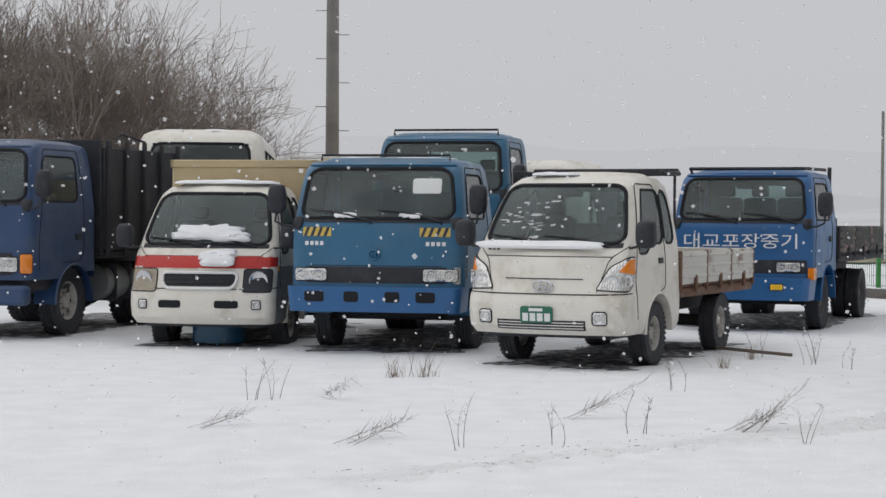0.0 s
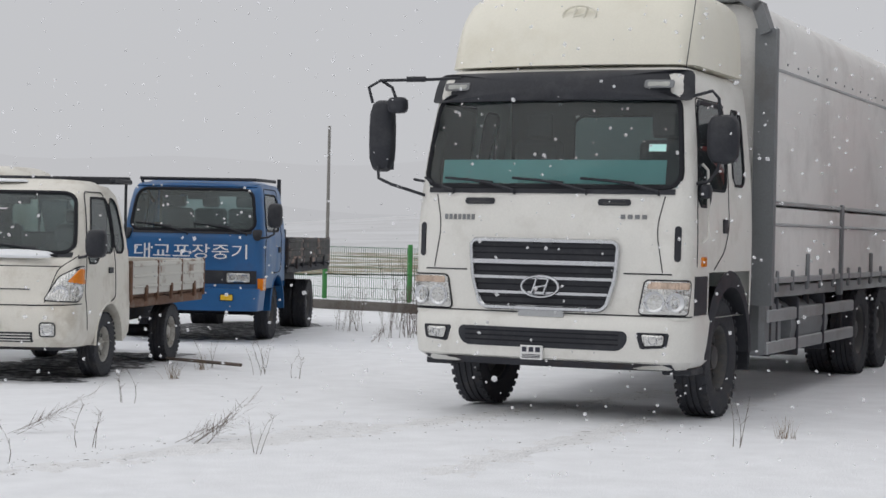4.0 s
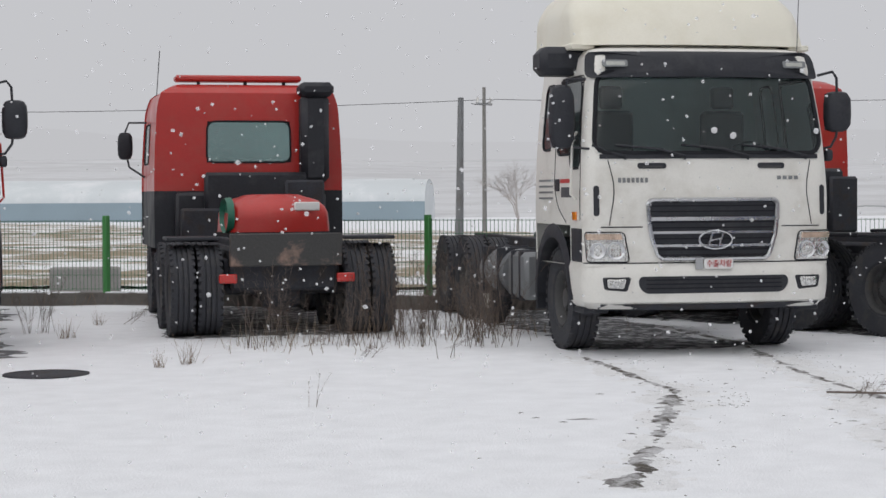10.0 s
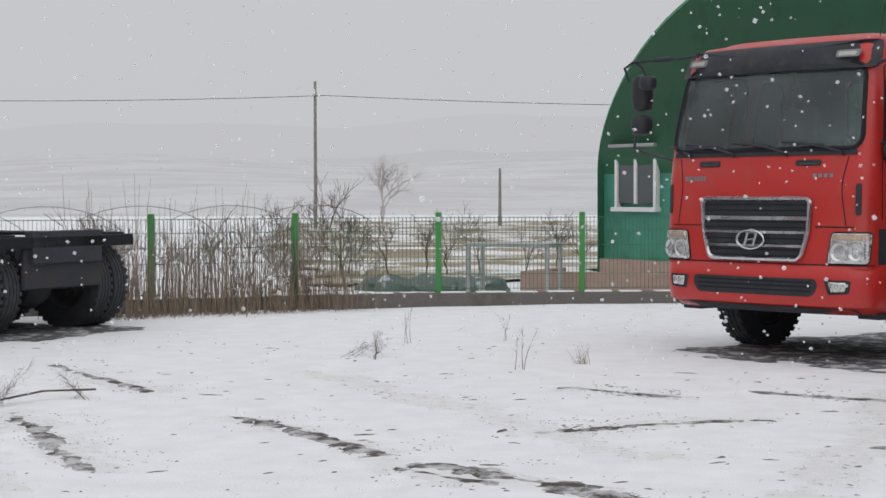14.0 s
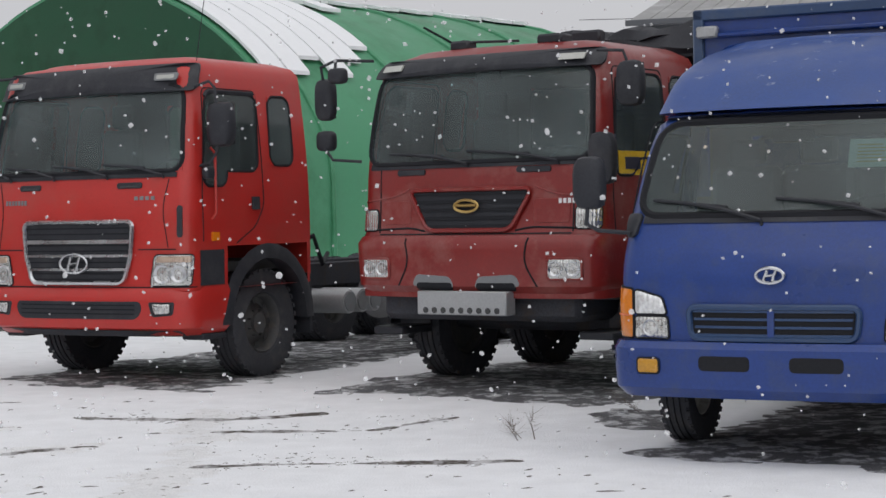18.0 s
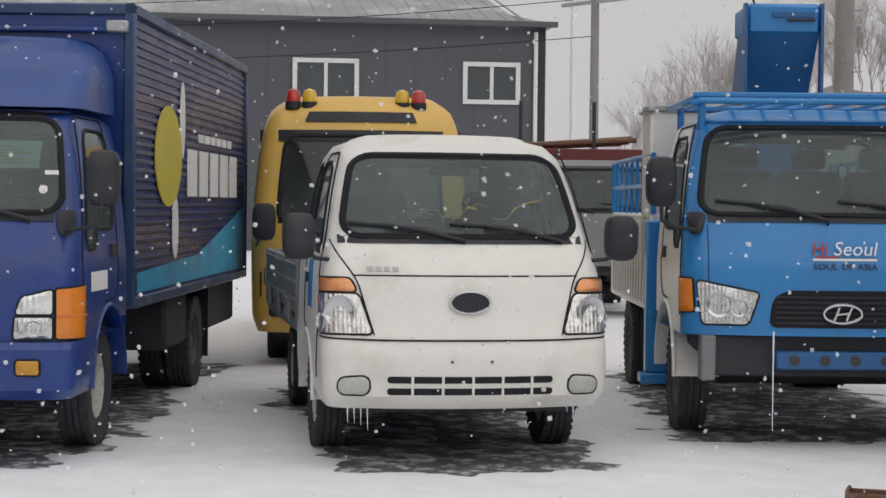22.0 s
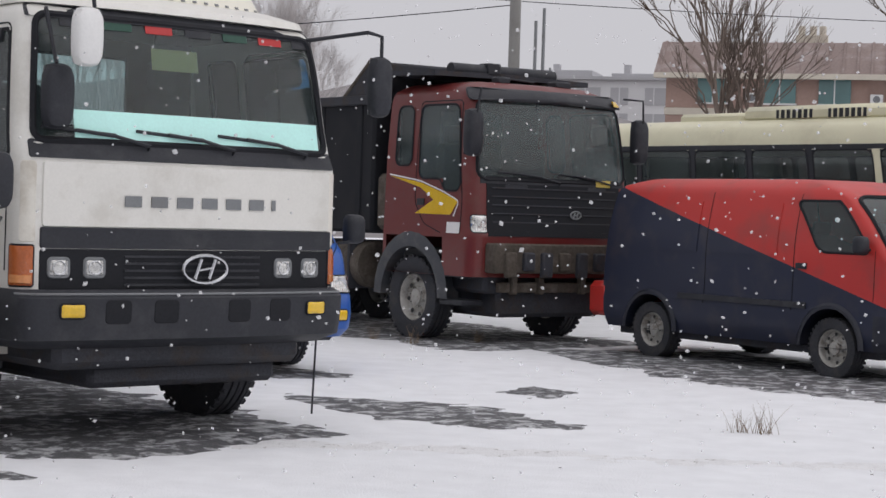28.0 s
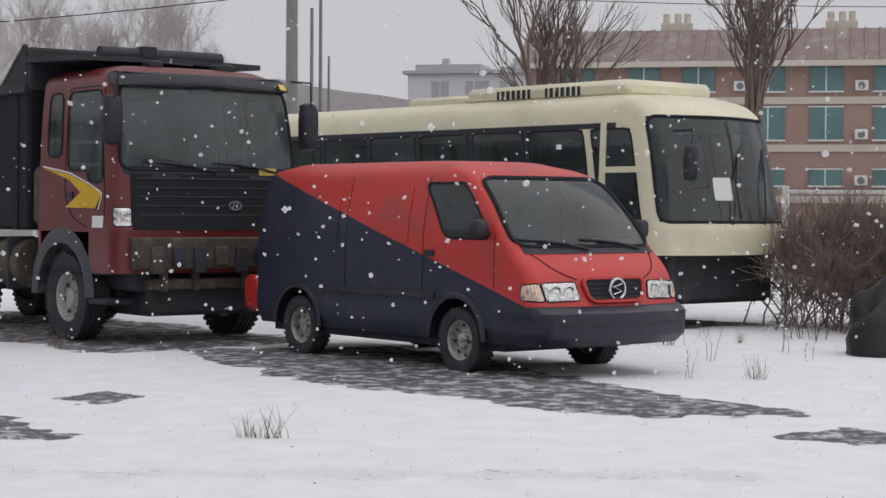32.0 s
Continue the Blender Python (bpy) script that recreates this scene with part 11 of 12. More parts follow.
# ---- apartment block ----
def apartments():
    v = thing("apartment_building", "salmon brick apartment block with brown tiled roof and cream bands", "building", dry_place(10.9, -105.0, 180))
    Lw = 46.0
    part("wall", B((0, Lw, 0, 11, 0, 9.7)), BRICK, v)
    rf = bmesh.new()
    sheet([[(-0.6, y, z), (Lw / 2, y, z), (Lw, y, z)] for y, z in ((-0.9, 9.6), (2.6, 11.7), (5.5, 11.9))], (0, 0, -0.2), rf)
    roof = part("roof", rf, TILE, v)
    for k in range(60):
        x = -0.4 + k * 0.78
        part("roof_seam", sheet([[(x, y, z), (x + 0.12, y, z)] for y, z in ((-0.92, 9.66), (2.58, 11.76))], (0, 0, -0.06)), TILE, roof)
    part("eave", B((-0.6, Lw, -0.95, -0.6, 9.35, 9.65)), BAND, v)
    for z in (2.15, 4.95, 7.55):
        part("band", B((-0.05, Lw, -0.1, 0.02, z - 0.22, z + 0.18)), BAND, v)
    for k, x in enumerate((1.8, 5.5, 8.5, 12.3, 15.4, 18.8, 22.0, 25.6, 28.8, 32.2, 35.4)):
        for f, z in enumerate((2.9, 5.4, 8.05)):
            w = part("window", B((x, x + 1.75, -0.12, -0.02, z, z + (1.75 if f else 0.85)), bevel=0), PANEG, v)
            part("window_frame", B((x - 0.08, x + 1.83, -0.16, -0.1, z - 0.1, z), (x - 0.08, x + 1.83, -0.16, -0.1, z + (1.75 if f else 0.85), z + (1.83 if f else 0.93)), (x + 0.82, x + 0.9, -0.16, -0.1, z, z + (1.75 if f else 0.85))), FRAMEW, w)
            if k % 2:
                u = part("outdoor_unit", B((x - 1.0, x - 0.3, -0.4, -0.05, z, z + 0.55), bevel=0.03), PALE, v)
                part("fan", rod((x - 0.65, -0.42, z + 0.27), (x - 0.65, -0.4, z + 0.27), 0.2, 12), GFRAME, u)
    for x in (6.9, 16.2, 20.2, 30.0):
        c = part("chimney", B((x, x + 1.8, 4.4, 5.2, 11.6, 12.3)), BAND, roof)
        for dx in (0.2, 0.85, 1.4):
            part("chimney_pot", rod((x + dx + 0.1, 4.8, 12.3), (x + dx + 0.1, 4.8, 12.85), 0.2, 8), BAND, c)


apartments()


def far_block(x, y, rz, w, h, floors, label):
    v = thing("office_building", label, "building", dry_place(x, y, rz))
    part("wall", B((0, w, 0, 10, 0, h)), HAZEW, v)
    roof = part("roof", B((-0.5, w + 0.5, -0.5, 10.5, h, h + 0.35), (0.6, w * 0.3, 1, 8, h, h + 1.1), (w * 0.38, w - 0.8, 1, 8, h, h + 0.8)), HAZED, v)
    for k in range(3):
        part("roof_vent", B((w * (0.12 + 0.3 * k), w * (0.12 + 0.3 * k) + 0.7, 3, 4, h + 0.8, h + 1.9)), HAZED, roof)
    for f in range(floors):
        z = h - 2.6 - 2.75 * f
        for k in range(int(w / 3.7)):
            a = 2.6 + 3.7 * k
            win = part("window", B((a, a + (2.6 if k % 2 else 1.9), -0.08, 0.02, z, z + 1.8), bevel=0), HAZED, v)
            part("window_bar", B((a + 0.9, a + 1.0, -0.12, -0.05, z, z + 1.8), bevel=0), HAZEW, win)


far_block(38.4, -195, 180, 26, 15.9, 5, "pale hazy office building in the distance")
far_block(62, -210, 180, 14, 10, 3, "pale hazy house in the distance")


# ---- hedge, pale fence and clutter by the coach ----
rnd = random.Random(3)
for k in range(38):
    x = -4.9 - 0.17 * k
    tree("bush" if k % 2 else "bush2", x + rnd.uniform(-0.2, 0.2), -28.6 + 0.048 * k + rnd.uniform(-0.5, 0.4), 60 * k, "leafless brown shrub in an overgrown hedge", rnd.uniform(0.8, 1.1), "overgrown hedge", "shrub")
pf = thing("rail_fence", "pale post and rail fence behind the brown hedge", "fence", dry_place(-4.6, -30.6, 187))
for z in (1.2, 1.78):
    part("rail", B((0, 7.7, 0.02, 0.06, z, z + 0.06)), PALE, pf)
for k in range(6):
    part("post", B((1.5 * k - 0.05, 1.5 * k + 0.05, 0.02, 0.12, 0, 1.9)), PALE, pf)
tp = thing("tarpaulin_heap", "black tarpaulin heap lying on the snow", "tarpaulin", dry_place(-5.72, -23.6, 0))
bm = bmesh.new()
bmesh.ops.create_icosphere(bm, subdivisions=4, radius=0.44)
for q in bm.verts:
    q.co = Vector((q.co.x * 1.0, q.co.y * 0.8, max(-0.05, q.co.z * 1.5 + 0.08 - 0.3 * q.co.x))) * (1 + 0.4 * noise.noise(q.co * 3.3) + 0.12 * noise.noise(q.co * 6))
part("sheet", bm, mat("black_sheet", (0.009, 0.009, 0.011), 0.4, spread=0.3, scale=6, bump=0.5), tp)
cb = thing("steel_cabinet", "pale steel cabinet with a dark hinge edge", "cabinet", dry_place(-7.25, -25.9, 200))
part("body", B((-0.8, 1.2, 0, 1.2, 0.15, 1.8), bevel=0.02), PALE, cb)
part("door", B((-0.68, 1.1, -0.03, 0.0, 0.2, 1.72), bevel=0.01), WINK, cb)
part("corner_post", B((-0.84, -0.72, -0.05, 0.06, 0.1, 1.82)), RUSTY, cb)
part("hinge", B((-0.86, -0.6, -0.08, -0.03, 1.55, 1.6)), STEEL, cb)
part("handle", B((0.3, 0.34, -0.07, -0.03, 0.9, 1.1)), PLAST, cb)
part("skid", B((-0.8, 1.2, 0, 1.2, 0, 0.15)), RUSTY, cb)

bx = thing("broken_box", "small brown plastic box half sunk in snow", "box", dry_place(6.01, -7.93, 35))
part("side", B((-0.12, 0.12, -0.02, 0.0, 0, 0.115), (-0.12, -0.1, -0.02, 0.16, 0, 0.11), (0.1, 0.12, -0.02, 0.16, 0, 0.13), (-0.12, 0.12, 0.15, 0.17, 0, 0.115)), RUSTY, bx)
part("base", B((-0.11, 0.11, 0, 0.16, 0, 0.02)), RUSTY, bx)
mh = thing("manhole_cover", "flat iron manhole cover set in the snow", "manhole cover", dry_place(11.05, 12.35, -35, relief_mesh(11.05, 12.35) - 0.008))
part("cover", rod((0, 0, -0.02), (0, 0, 0.014), 0.34, 28), CHAS, mh)
part("rim", lathe([(0.34, 0.005), (0.34, 0.018), (0.38, 0.018), (0.38, -0.01)], 28, m=pose(0, 0, 0, 0, -90)), CHAS, mh)


# ---- poles and wires ----
def pole(x, y, h, r, label, name="utility_pole", arms=(), bolts=0, lean=0.0, material=None):
    v = thing(name, label, "pole", pose(x, y, 0, 0, lean, 0))
    part("shaft", rod((0, 0, -0.1), (0, 0, h), r, 14, None, r * 0.7), material or POLEM, v)
    for z, w in arms:
        part("cross_arm", B((-w, w, -0.05, 0.05, z - 0.05, z + 0.05)), STEEL, v)
        for s in (-1, 0, 1):
            part("insulator", rod((s * w * 0.85, 0, z + 0.04), (s * w * 0.85, 0, z + 0.28), 0.05, 8), PALE, v)
    for k in range(bolts):
        z = 1.8 + 0.55 * k
        s = 1 if k % 2 else -1
        part("step_bolt", rod((s * r * 0.7, 0, z), (s * (r + 0.22), 0, z), 0.013, 5), STEEL, v)
    return v


def wire(a, b, sag, name="overhead_wire", r=0.012, label="thin dark overhead wire"):
    pts = [Vector(a).lerp(Vector(b), k / 14) - Vector((0, 0, sag * 4 * (k / 14) * (1 - k / 14))) for k in range(15)]
    solid(name, tube(pts, r, 5), RUBBER, label, "wire", group="overhead wires")


pole(-2.46, 41.95, 12, 0.17, "tall grey concrete utility pole with step bolts", bolts=16)
pole(15.5, 63.2, 5.2, 0.07, "thin pole standing in the far field")
pole(48.5, 34.5, 4.7, 0.14, "leaning grey pole behind the fence", lean=1.5, material=GFRAME)
pole(62.7, 43.3, 6.0, 0.1, "thin pole with a cross arm in the fields", arms=((5.3, 0.55),))
pole(77.1, 15.75, 6.3, 0.085, "thin pole in the snowy fields", arms=((5.7, 0.2),))
pole(81, 8.2, 2.6, 0.08, "thin stake in the snowy fields")
pole(78, 1.5, 2.8, 0.08, "thin stake in the snowy fields")
pole(21.65, -26.4, 11, 0.2, "grey concrete utility pole with step bolts", bolts=14)
pole(27.5, -39.5, 11, 0.1, "slim grey utility pole", arms=((9.5, 1.1),))
pole(35.5, -33.0, 9, 0.14, "steel pole carrying two cross arms", arms=((7.6, 1.3), (6.9, 1.3)))
pole(6.16, -41.6, 11, 0.15, "thick grey concrete utility pole")
pole(5.6, -41.2, 5.8, 0.05, "thin grey steel post", material=GFRAME)
pole(5.46, -41.4, 6.1, 0.05, "thin grey steel post", material=GFRAME)
pole(5.33, -41.6, 4.8, 0.035, "thin grey post beside the road", material=GFRAME)
wire((63, 43, 5.5), (48.8, 34.2, 4.5), 0.1)
wire((63, 43, 5.5), (77.2, 15.3, 5.7), 0.35)
wire((77.2, 15.3, 5.7), (84, -20, 5.6), 0.4)
wire((63, 43, 5.5), (30, 75, 5.3), 0.5)
for z in (7.7, 7.0, 6.0):
    wire((35.5, -33, z), (64, -20, z + 0.6), 0.5)
    wire((28, -39.2, z + 2), (-30, -75, z + 3.5), 1.2)
wire((21.65, -26.4, 8.2), (28, -39.2, 9.4), 0.2)
wire((21.65, -26.4, 9.6), (6.16, -41.6, 9.85), 0.5)
wire((28, -39.2, 5.2), (6.16, -41.6, 6.2), 0.4)
wire((6.16, -41.6, 6.55), (-20, -60, 11), 0.5)
solid("stay_wire", tube([(24.5, -24.4, 9.2), (23.2, -25.8, 5.2)], 0.02, 5), RUBBER, "slack black stay wire", "wire", group="overhead wires")

cbk = thing("concrete_block", "grey concrete block in the field behind the fence", "block", dry_place(20.25, 21.75, -47))
part("block", B((-0.55, 0.55, 0, 0.5, -0.05, 0.42), bevel=0.03), CONC, cbk)

# ---- fields, greenhouses and far hills ----
# Snow greyed and scrub paled: the haze sits in these two colours.
SLOPE = mat("hazy_snowy_slope", (0.6, 0.605, 0.62), 0.95, spread=0.1, scale=0.02, fine=0.5, stain=(0.5, 0.5, 0.51), amount=0.8, stain_scale=0.06, cuts=(0.44, 0.6))
vs, fs = [], []
for i in range(121):
    b = radians(-6 - 122 * i / 120)
    for j, (D, z) in enumerate(((115, -0.1), (150, 0.5), (200, 2.0), (260, 4.0), (330, 6.2), (410, 8.8), (480, 9.0))):
        z *= min(1, i / 18, (120 - i) / 10) * (1 + 0.25 * noise_at(i, 2.0 * j, 0.13, 7))
        vs.append((-math.sin(b) * D, math.cos(b) * D, z - 0.05))
for i in range(120):
    fs += [(7 * i + j, 7 * i + j + 1, 7 * i + j + 8, 7 * i + j + 7) for j in range(6)]
me = bpy.data.meshes.new("far_slope")
me.from_pydata(vs, [], fs)
me.shade_smooth()
me.materials.append(SLOPE)
tagged(new("far_slope", me), "gently rising snowy fields and winter scrub, paled with painted haze", kind="structure")
for k, q in enumerate([[(14, 40), (30, 95), (70, 85), (58, 30), (26, 14), (20, 26)], [(4, 60), (12, 120), (40, 115), (26, 60)], [(30, 6), (60, 14), (95, 20), (95, -2), (60, -2), (32, 2)]]):
    far_patch(q, FIELD, "field", "stubble field half covered with snow", 0.05, 0.8, 50 + k)


def greenhouse(x, y, rz, w, l, h, label):
    v = thing("greenhouse", label, "greenhouse", dry_place(x, y, rz))
    arcp = [(w / 2 * math.cos(a), h * (0.45 + 0.55 * math.sin(a))) for a in lin(math.pi, 0, 14)]
    part("roof_film", sheet([[(yy, xx, zz) for yy in lin(0, l, 8)] for xx, zz in arcp], (0, 0, -0.05)), VINYL, v)
    part("side_sheet", B((0, l, -w / 2 - 0.03, -w / 2 + 0.03, 0, h * 0.46), (0, l, w / 2 - 0.03, w / 2 + 0.03, 0, h * 0.46)), BLUEGREY, v)
    for s in (0, l):
        e = bmesh.new()
        e.faces.new([e.verts.new((s, xx, zz)) for xx, zz in arcp] + [e.verts.new((s, w / 2, 0)), e.verts.new((s, -w / 2, 0))])
        part("end_film", e, VINYL, v)


greenhouse(66, 108, -58, 8, 48, 2.5, "long snow-capped vinyl greenhouse across the fields")
greenhouse(83, 112, -58, 8, 40, 2.7, "long snow-capped vinyl greenhouse across the fields")
for k in range(6):
    hp = bmesh.new()
    x, y = 36 + 1.6 * k, 17.5 - 1.7 * k
    tube([(x + 2.2 * math.cos(a) * 0.7, y - 2.2 * math.cos(a) * 0.72, 0.1 + 1.15 * math.sin(a)) for a in lin(0.15, math.pi * 0.75, 12)], 0.013, 5, hp)
    solid("hoop_frame", hp, STEEL, "bare steel hoop of a dismantled tunnel", "hoop", group="bare tunnel hoops")


def backdrop(D, base, rise, scale, color, seed, name, a0=0, a1=360):
    """Far hills, a plain ring round the place, glowing in painted haze colour."""
    n = 240
    vs = []
    for k in range(n + 1):
        a = radians(a0 + (a1 - a0) * k / n)
        z = base + rise * (0.5 + 0.5 * noise_at(math.cos(a) * scale, math.sin(a) * scale, 1.0, seed)) + rise * 0.15 * noise_at(math.cos(a) * scale * 6, math.sin(a) * scale * 6, 1.0, seed)
        vs += [(-math.sin(a) * D, math.cos(a) * D, -2), (-math.sin(a) * D, math.cos(a) * D, max(1, z))]
    me = bpy.data.meshes.new(name)
    me.from_pydata(vs, [], [(2 * k, 2 * k + 2, 2 * k + 3, 2 * k + 1) for k in range(n)])
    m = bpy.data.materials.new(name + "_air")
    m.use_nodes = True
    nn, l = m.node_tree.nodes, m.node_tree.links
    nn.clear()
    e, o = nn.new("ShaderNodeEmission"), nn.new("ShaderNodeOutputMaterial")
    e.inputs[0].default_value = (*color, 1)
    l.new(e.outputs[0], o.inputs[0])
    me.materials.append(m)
    tagged(new(name, me), "pale glowing backdrop hills, haze in their colour", kind="structure")


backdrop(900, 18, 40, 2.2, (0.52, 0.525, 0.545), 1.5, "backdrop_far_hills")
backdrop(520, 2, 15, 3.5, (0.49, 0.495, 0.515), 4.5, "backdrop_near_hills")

# ---- dry weeds ----
def weed_mesh(kind, seed):
    rnd = random.Random(seed)
    vs, fs = [], []

    def blade(p, d, l, r, bend, side=0):
        prev = None
        for s in range(5):
            k = s / 4
            q = p + d * l * k + Vector((bend[0], bend[1], 0)) * k * k * l
            rr = r * (1 - 0.75 * k)
            ring = []
            for j in range(3):
                a = 2.09 * j
                ring.append(len(vs))
                vs.append(q + Vector((rr * math.cos(a), rr * math.sin(a), 0.3 * rr * math.sin(a + 1))))
            if prev:
                fs.extend((prev[j], prev[(j + 1) % 3], ring[(j + 1) % 3], ring[j]) for j in range(3))
            prev = ring
        return q

    if kind == "tuft":
        for k in range(26):
            a = rnd.uniform(0, 6.28)
            blade(Vector((rnd.gauss(0, 0.05), rnd.gauss(0, 0.05), -0.01)), Vector((0.35 * math.cos(a), 0.35 * math.sin(a), 1)).normalized(), rnd.uniform(0.1, 0.28), 0.003, (rnd.gauss(0, 0.3), rnd.gauss(0, 0.3)))
    elif kind == "stem":
        for k in range(3):
            p = Vector((rnd.gauss(0, 0.06), rnd.gauss(0, 0.06), -0.01))
            l = rnd.uniform(0.3, 0.65)
            b = (rnd.gauss(0, 0.25), rnd.gauss(0, 0.25))
            d = Vector((rnd.gauss(0, 0.15), rnd.gauss(0, 0.15), 1)).normalized()
            blade(p, d, l, 0.005, b)
            for j in range(5):
                t = rnd.uniform(0.4, 1)
                q = p + d * l * t + Vector((b[0], b[1], 0)) * t * t * l
                blade(q, Vector((rnd.gauss(0, 1), rnd.gauss(0, 1), 0.8)).normalized(), rnd.uniform(0.05, 0.14), 0.003, (0, 0))
    elif kind == "fallen":
        d0 = Vector((1, 0.15, 0.32)).normalized()
        for k in range(3):
            p = Vector((rnd.gauss(0, 0.05), rnd.gauss(0, 0.08), 0.0))
            d = (d0 + Vector((0, rnd.gauss(0, 0.2), rnd.gauss(0, 0.12)))).normalized()
            l = rnd.uniform(0.5, 0.8)
            blade(p, d, l, 0.005, (0, 0.1))
            for j in range(20):
                t = rnd.uniform(0.15, 1)
                blade(p + d * l * t, (d * 0.8 + Vector((0, rnd.gauss(0, 0.7), rnd.gauss(0.15, 0.5)))).normalized(), rnd.uniform(0.06, 0.18), 0.0025, (0, 0))
    else:
        for k in range(14):
            a = rnd.uniform(0, 6.28)
            p = Vector((rnd.gauss(0, 0.16), rnd.gauss(0, 0.16), -0.01))
            d = Vector((0.25 * math.cos(a), 0.25 * math.sin(a), 1)).normalized()
            l = rnd.uniform(0.5, 1.15)
            b = (rnd.gauss(0, 0.15), rnd.gauss(0, 0.15))
            blade(p, d, l, 0.0045, b)
            for j in range(15):
                t = rnd.uniform(0.2, 1)
                q = p + d * l * t + Vector((b[0], b[1], 0)) * t * t * l
                blade(q, Vector((rnd.gauss(0, 0.8), rnd.gauss(0, 0.8), 0.9)).normalized(), rnd.uniform(0.06, 0.22), 0.0026, (rnd.gauss(0, 0.4), rnd.gauss(0, 0.4)))
    me = bpy.data.meshes.new("dry_weed")
    me.from_pydata([tuple(v) for v in vs], [], fs)
    me.materials.append(STRAW if kind == "tuft" else STALK)
    return me


WEEDS = {(k, s): weed_mesh(k, 10 * s + len(k)) for k in ("tuft", "stem", "fallen", "tall") for s in range(3)}
LABELS = {"tuft": "tuft of dry yellow grass poking through snow", "stem": "thin dead weed stem standing in snow", "fallen": "fallen dry weed with feathery side shoots on snow", "tall": "tall brown dead weeds growing by a parked truck"}


def weed(kind, x, y, rz=0.0, s=1.0, v=0):
    o = new("dry_weed", WEEDS[(kind, v % 3)])
    tagged(o, LABELS[kind], "weed", "dry weeds on the snow")
    o.matrix_world = pose(x, y, relief(x, y), 0, 0, rz) @ Matrix.Diagonal((s, s, s, 1))


SPOTS = [("stem", -1.69, 15.31), ("stem", -1.5, 15.4), ("fallen", -1.1, 15.57), ("tuft", -0.54, 17.51), ("stem", -0.3, 17.53), ("tuft", -0.25, 17.5), ("fallen", -1.94, 13.26), ("fallen", 0.85, 13.94), ("stem", 1.26, 13.05), ("fallen", 1.95, 13.2), ("fallen", 2.1, 13.05), ("tuft", 2.8, 18.69),
         ("stem", 3.9, 19.48), ("stem", 3.75, 19.2), ("stem", 4.1, 18.77), ("stem", 2.37, 12.45), ("tall", 6.9, 27.0), ("tall", 7.6, 26.3), ("tall", 8.3, 26.8), ("fallen", 6.6, 24.6), ("stem", 2.0, 16.24), ("fallen", -0.84, 12.48), ("stem", -0.03, 12.21), ("stem", 0.65, 12.38), ("tuft", 3.3, 19.9), ("stem", 3.4, 20.2),
         ("tuft", 13.98, 15.31), ("tall", 14.4, 16.2), ("tuft", 12.06, 11.97), ("tuft", 12.42, 11.94), ("stem", 10.41, 8.72), ("stem", 14.12, 12.81), ("fallen", 14.45, 12.25), ("fallen", 13.72, 10.93), ("tall", 15.54, 11.82), ("stem", 14.14, 10.24), ("tall", 15.4, 10.64), ("tall", 15.9, 10.9), ("tall", 16.6, 11.8), ("tall", 17.0, 11.6), ("tall", 17.2, 12.6), ("tall", 16.2, 12.2), ("stem", 10.9, 13.85), ("fallen", 15.96, 16.35), ("tuft", 15.7, 16.6), ("fallen", 11.5, 14.2), ("stem", 6.0, 12.4), ("tuft", 6.6, 12.8), ("fallen", 8.7, 14.1), ("stem", 9.3, 14.4),
         ("fallen", 17.14, 2.91), ("fallen", 17.3, 3.2), ("stem", 18.86, 2.8), ("stem", 19.23, 1.85), ("fallen", 13.0, 5.6), ("fallen", 12.8, 4.9), ("fallen", 13.5, 4.5), ("stem", 16.2, 1.4), ("tuft", 16.8, 0.9), ("fallen", 13.2, -4.6), ("fallen", 12.2, -3.4), ("tuft", -1.47, -15.27), ("tuft", -1.3, -15.3), ("stem", -3.93, -20.2), ("stem", -4.03, -22.14), ("tuft", -4.54, -20.37), ("tall", -4.9, -25.73), ("stem", -3.77, -25.39), ("tuft", 0.27, -22.4), ("tuft", 2.42, -22.61), ("tuft", 3.1, -22.2), ("tuft", 3.73, -22.66), ("tall", -3.4, -24.4), ("stem", -4.7, -23.6), ("stem", -5.0, -22.7), ("tuft", -4.2, -24.8), ("tall", -5.6, -25.2), ("tall", 7.9, 27.5), ("tall", 8.7, 26.0), ("tall", 7.3, 25.7), ("tall", 9.2, 26.6), ("tall", 9.9, 26.0), ("tall", 14.9, 12.0), ("tall", 15.8, 12.4), ("tall", 16.4, 11.3), ("tall", 15.2, 11.3), ("tall", 16.9, 12.2), ("stem", 14.6, 11.4), ("fallen", 15.0, 10.8), ("tall", 14.2, 12.6), ("tall", 15.0, 13.0), ("tall", 23.0, 6.6), ("tall", 22.6, 7.1), ("tall", 23.3, 6.1), ("tall", 23.6, 5.9), ("tall", 22.9, 7.0), ("tall", 23.9, 5.5), ("tall", 22.3, 7.5), ("tall", 24.1, 5.1), ("tuft", 13.0, 5.0), ("tuft", 13.05, 5.1), ("tuft", 24.2, 4.9), ("tuft", 24.3, 4.6)]
rnd = random.Random(6)
for k, (kind, x, y) in enumerate(SPOTS):
    weed(kind, x, y, rnd.uniform(0, 360) if kind != "fallen" else rnd.uniform(-60, 60), rnd.uniform(0.85, 1.2) * (0.7 if kind == "stem" else 0.85), k)

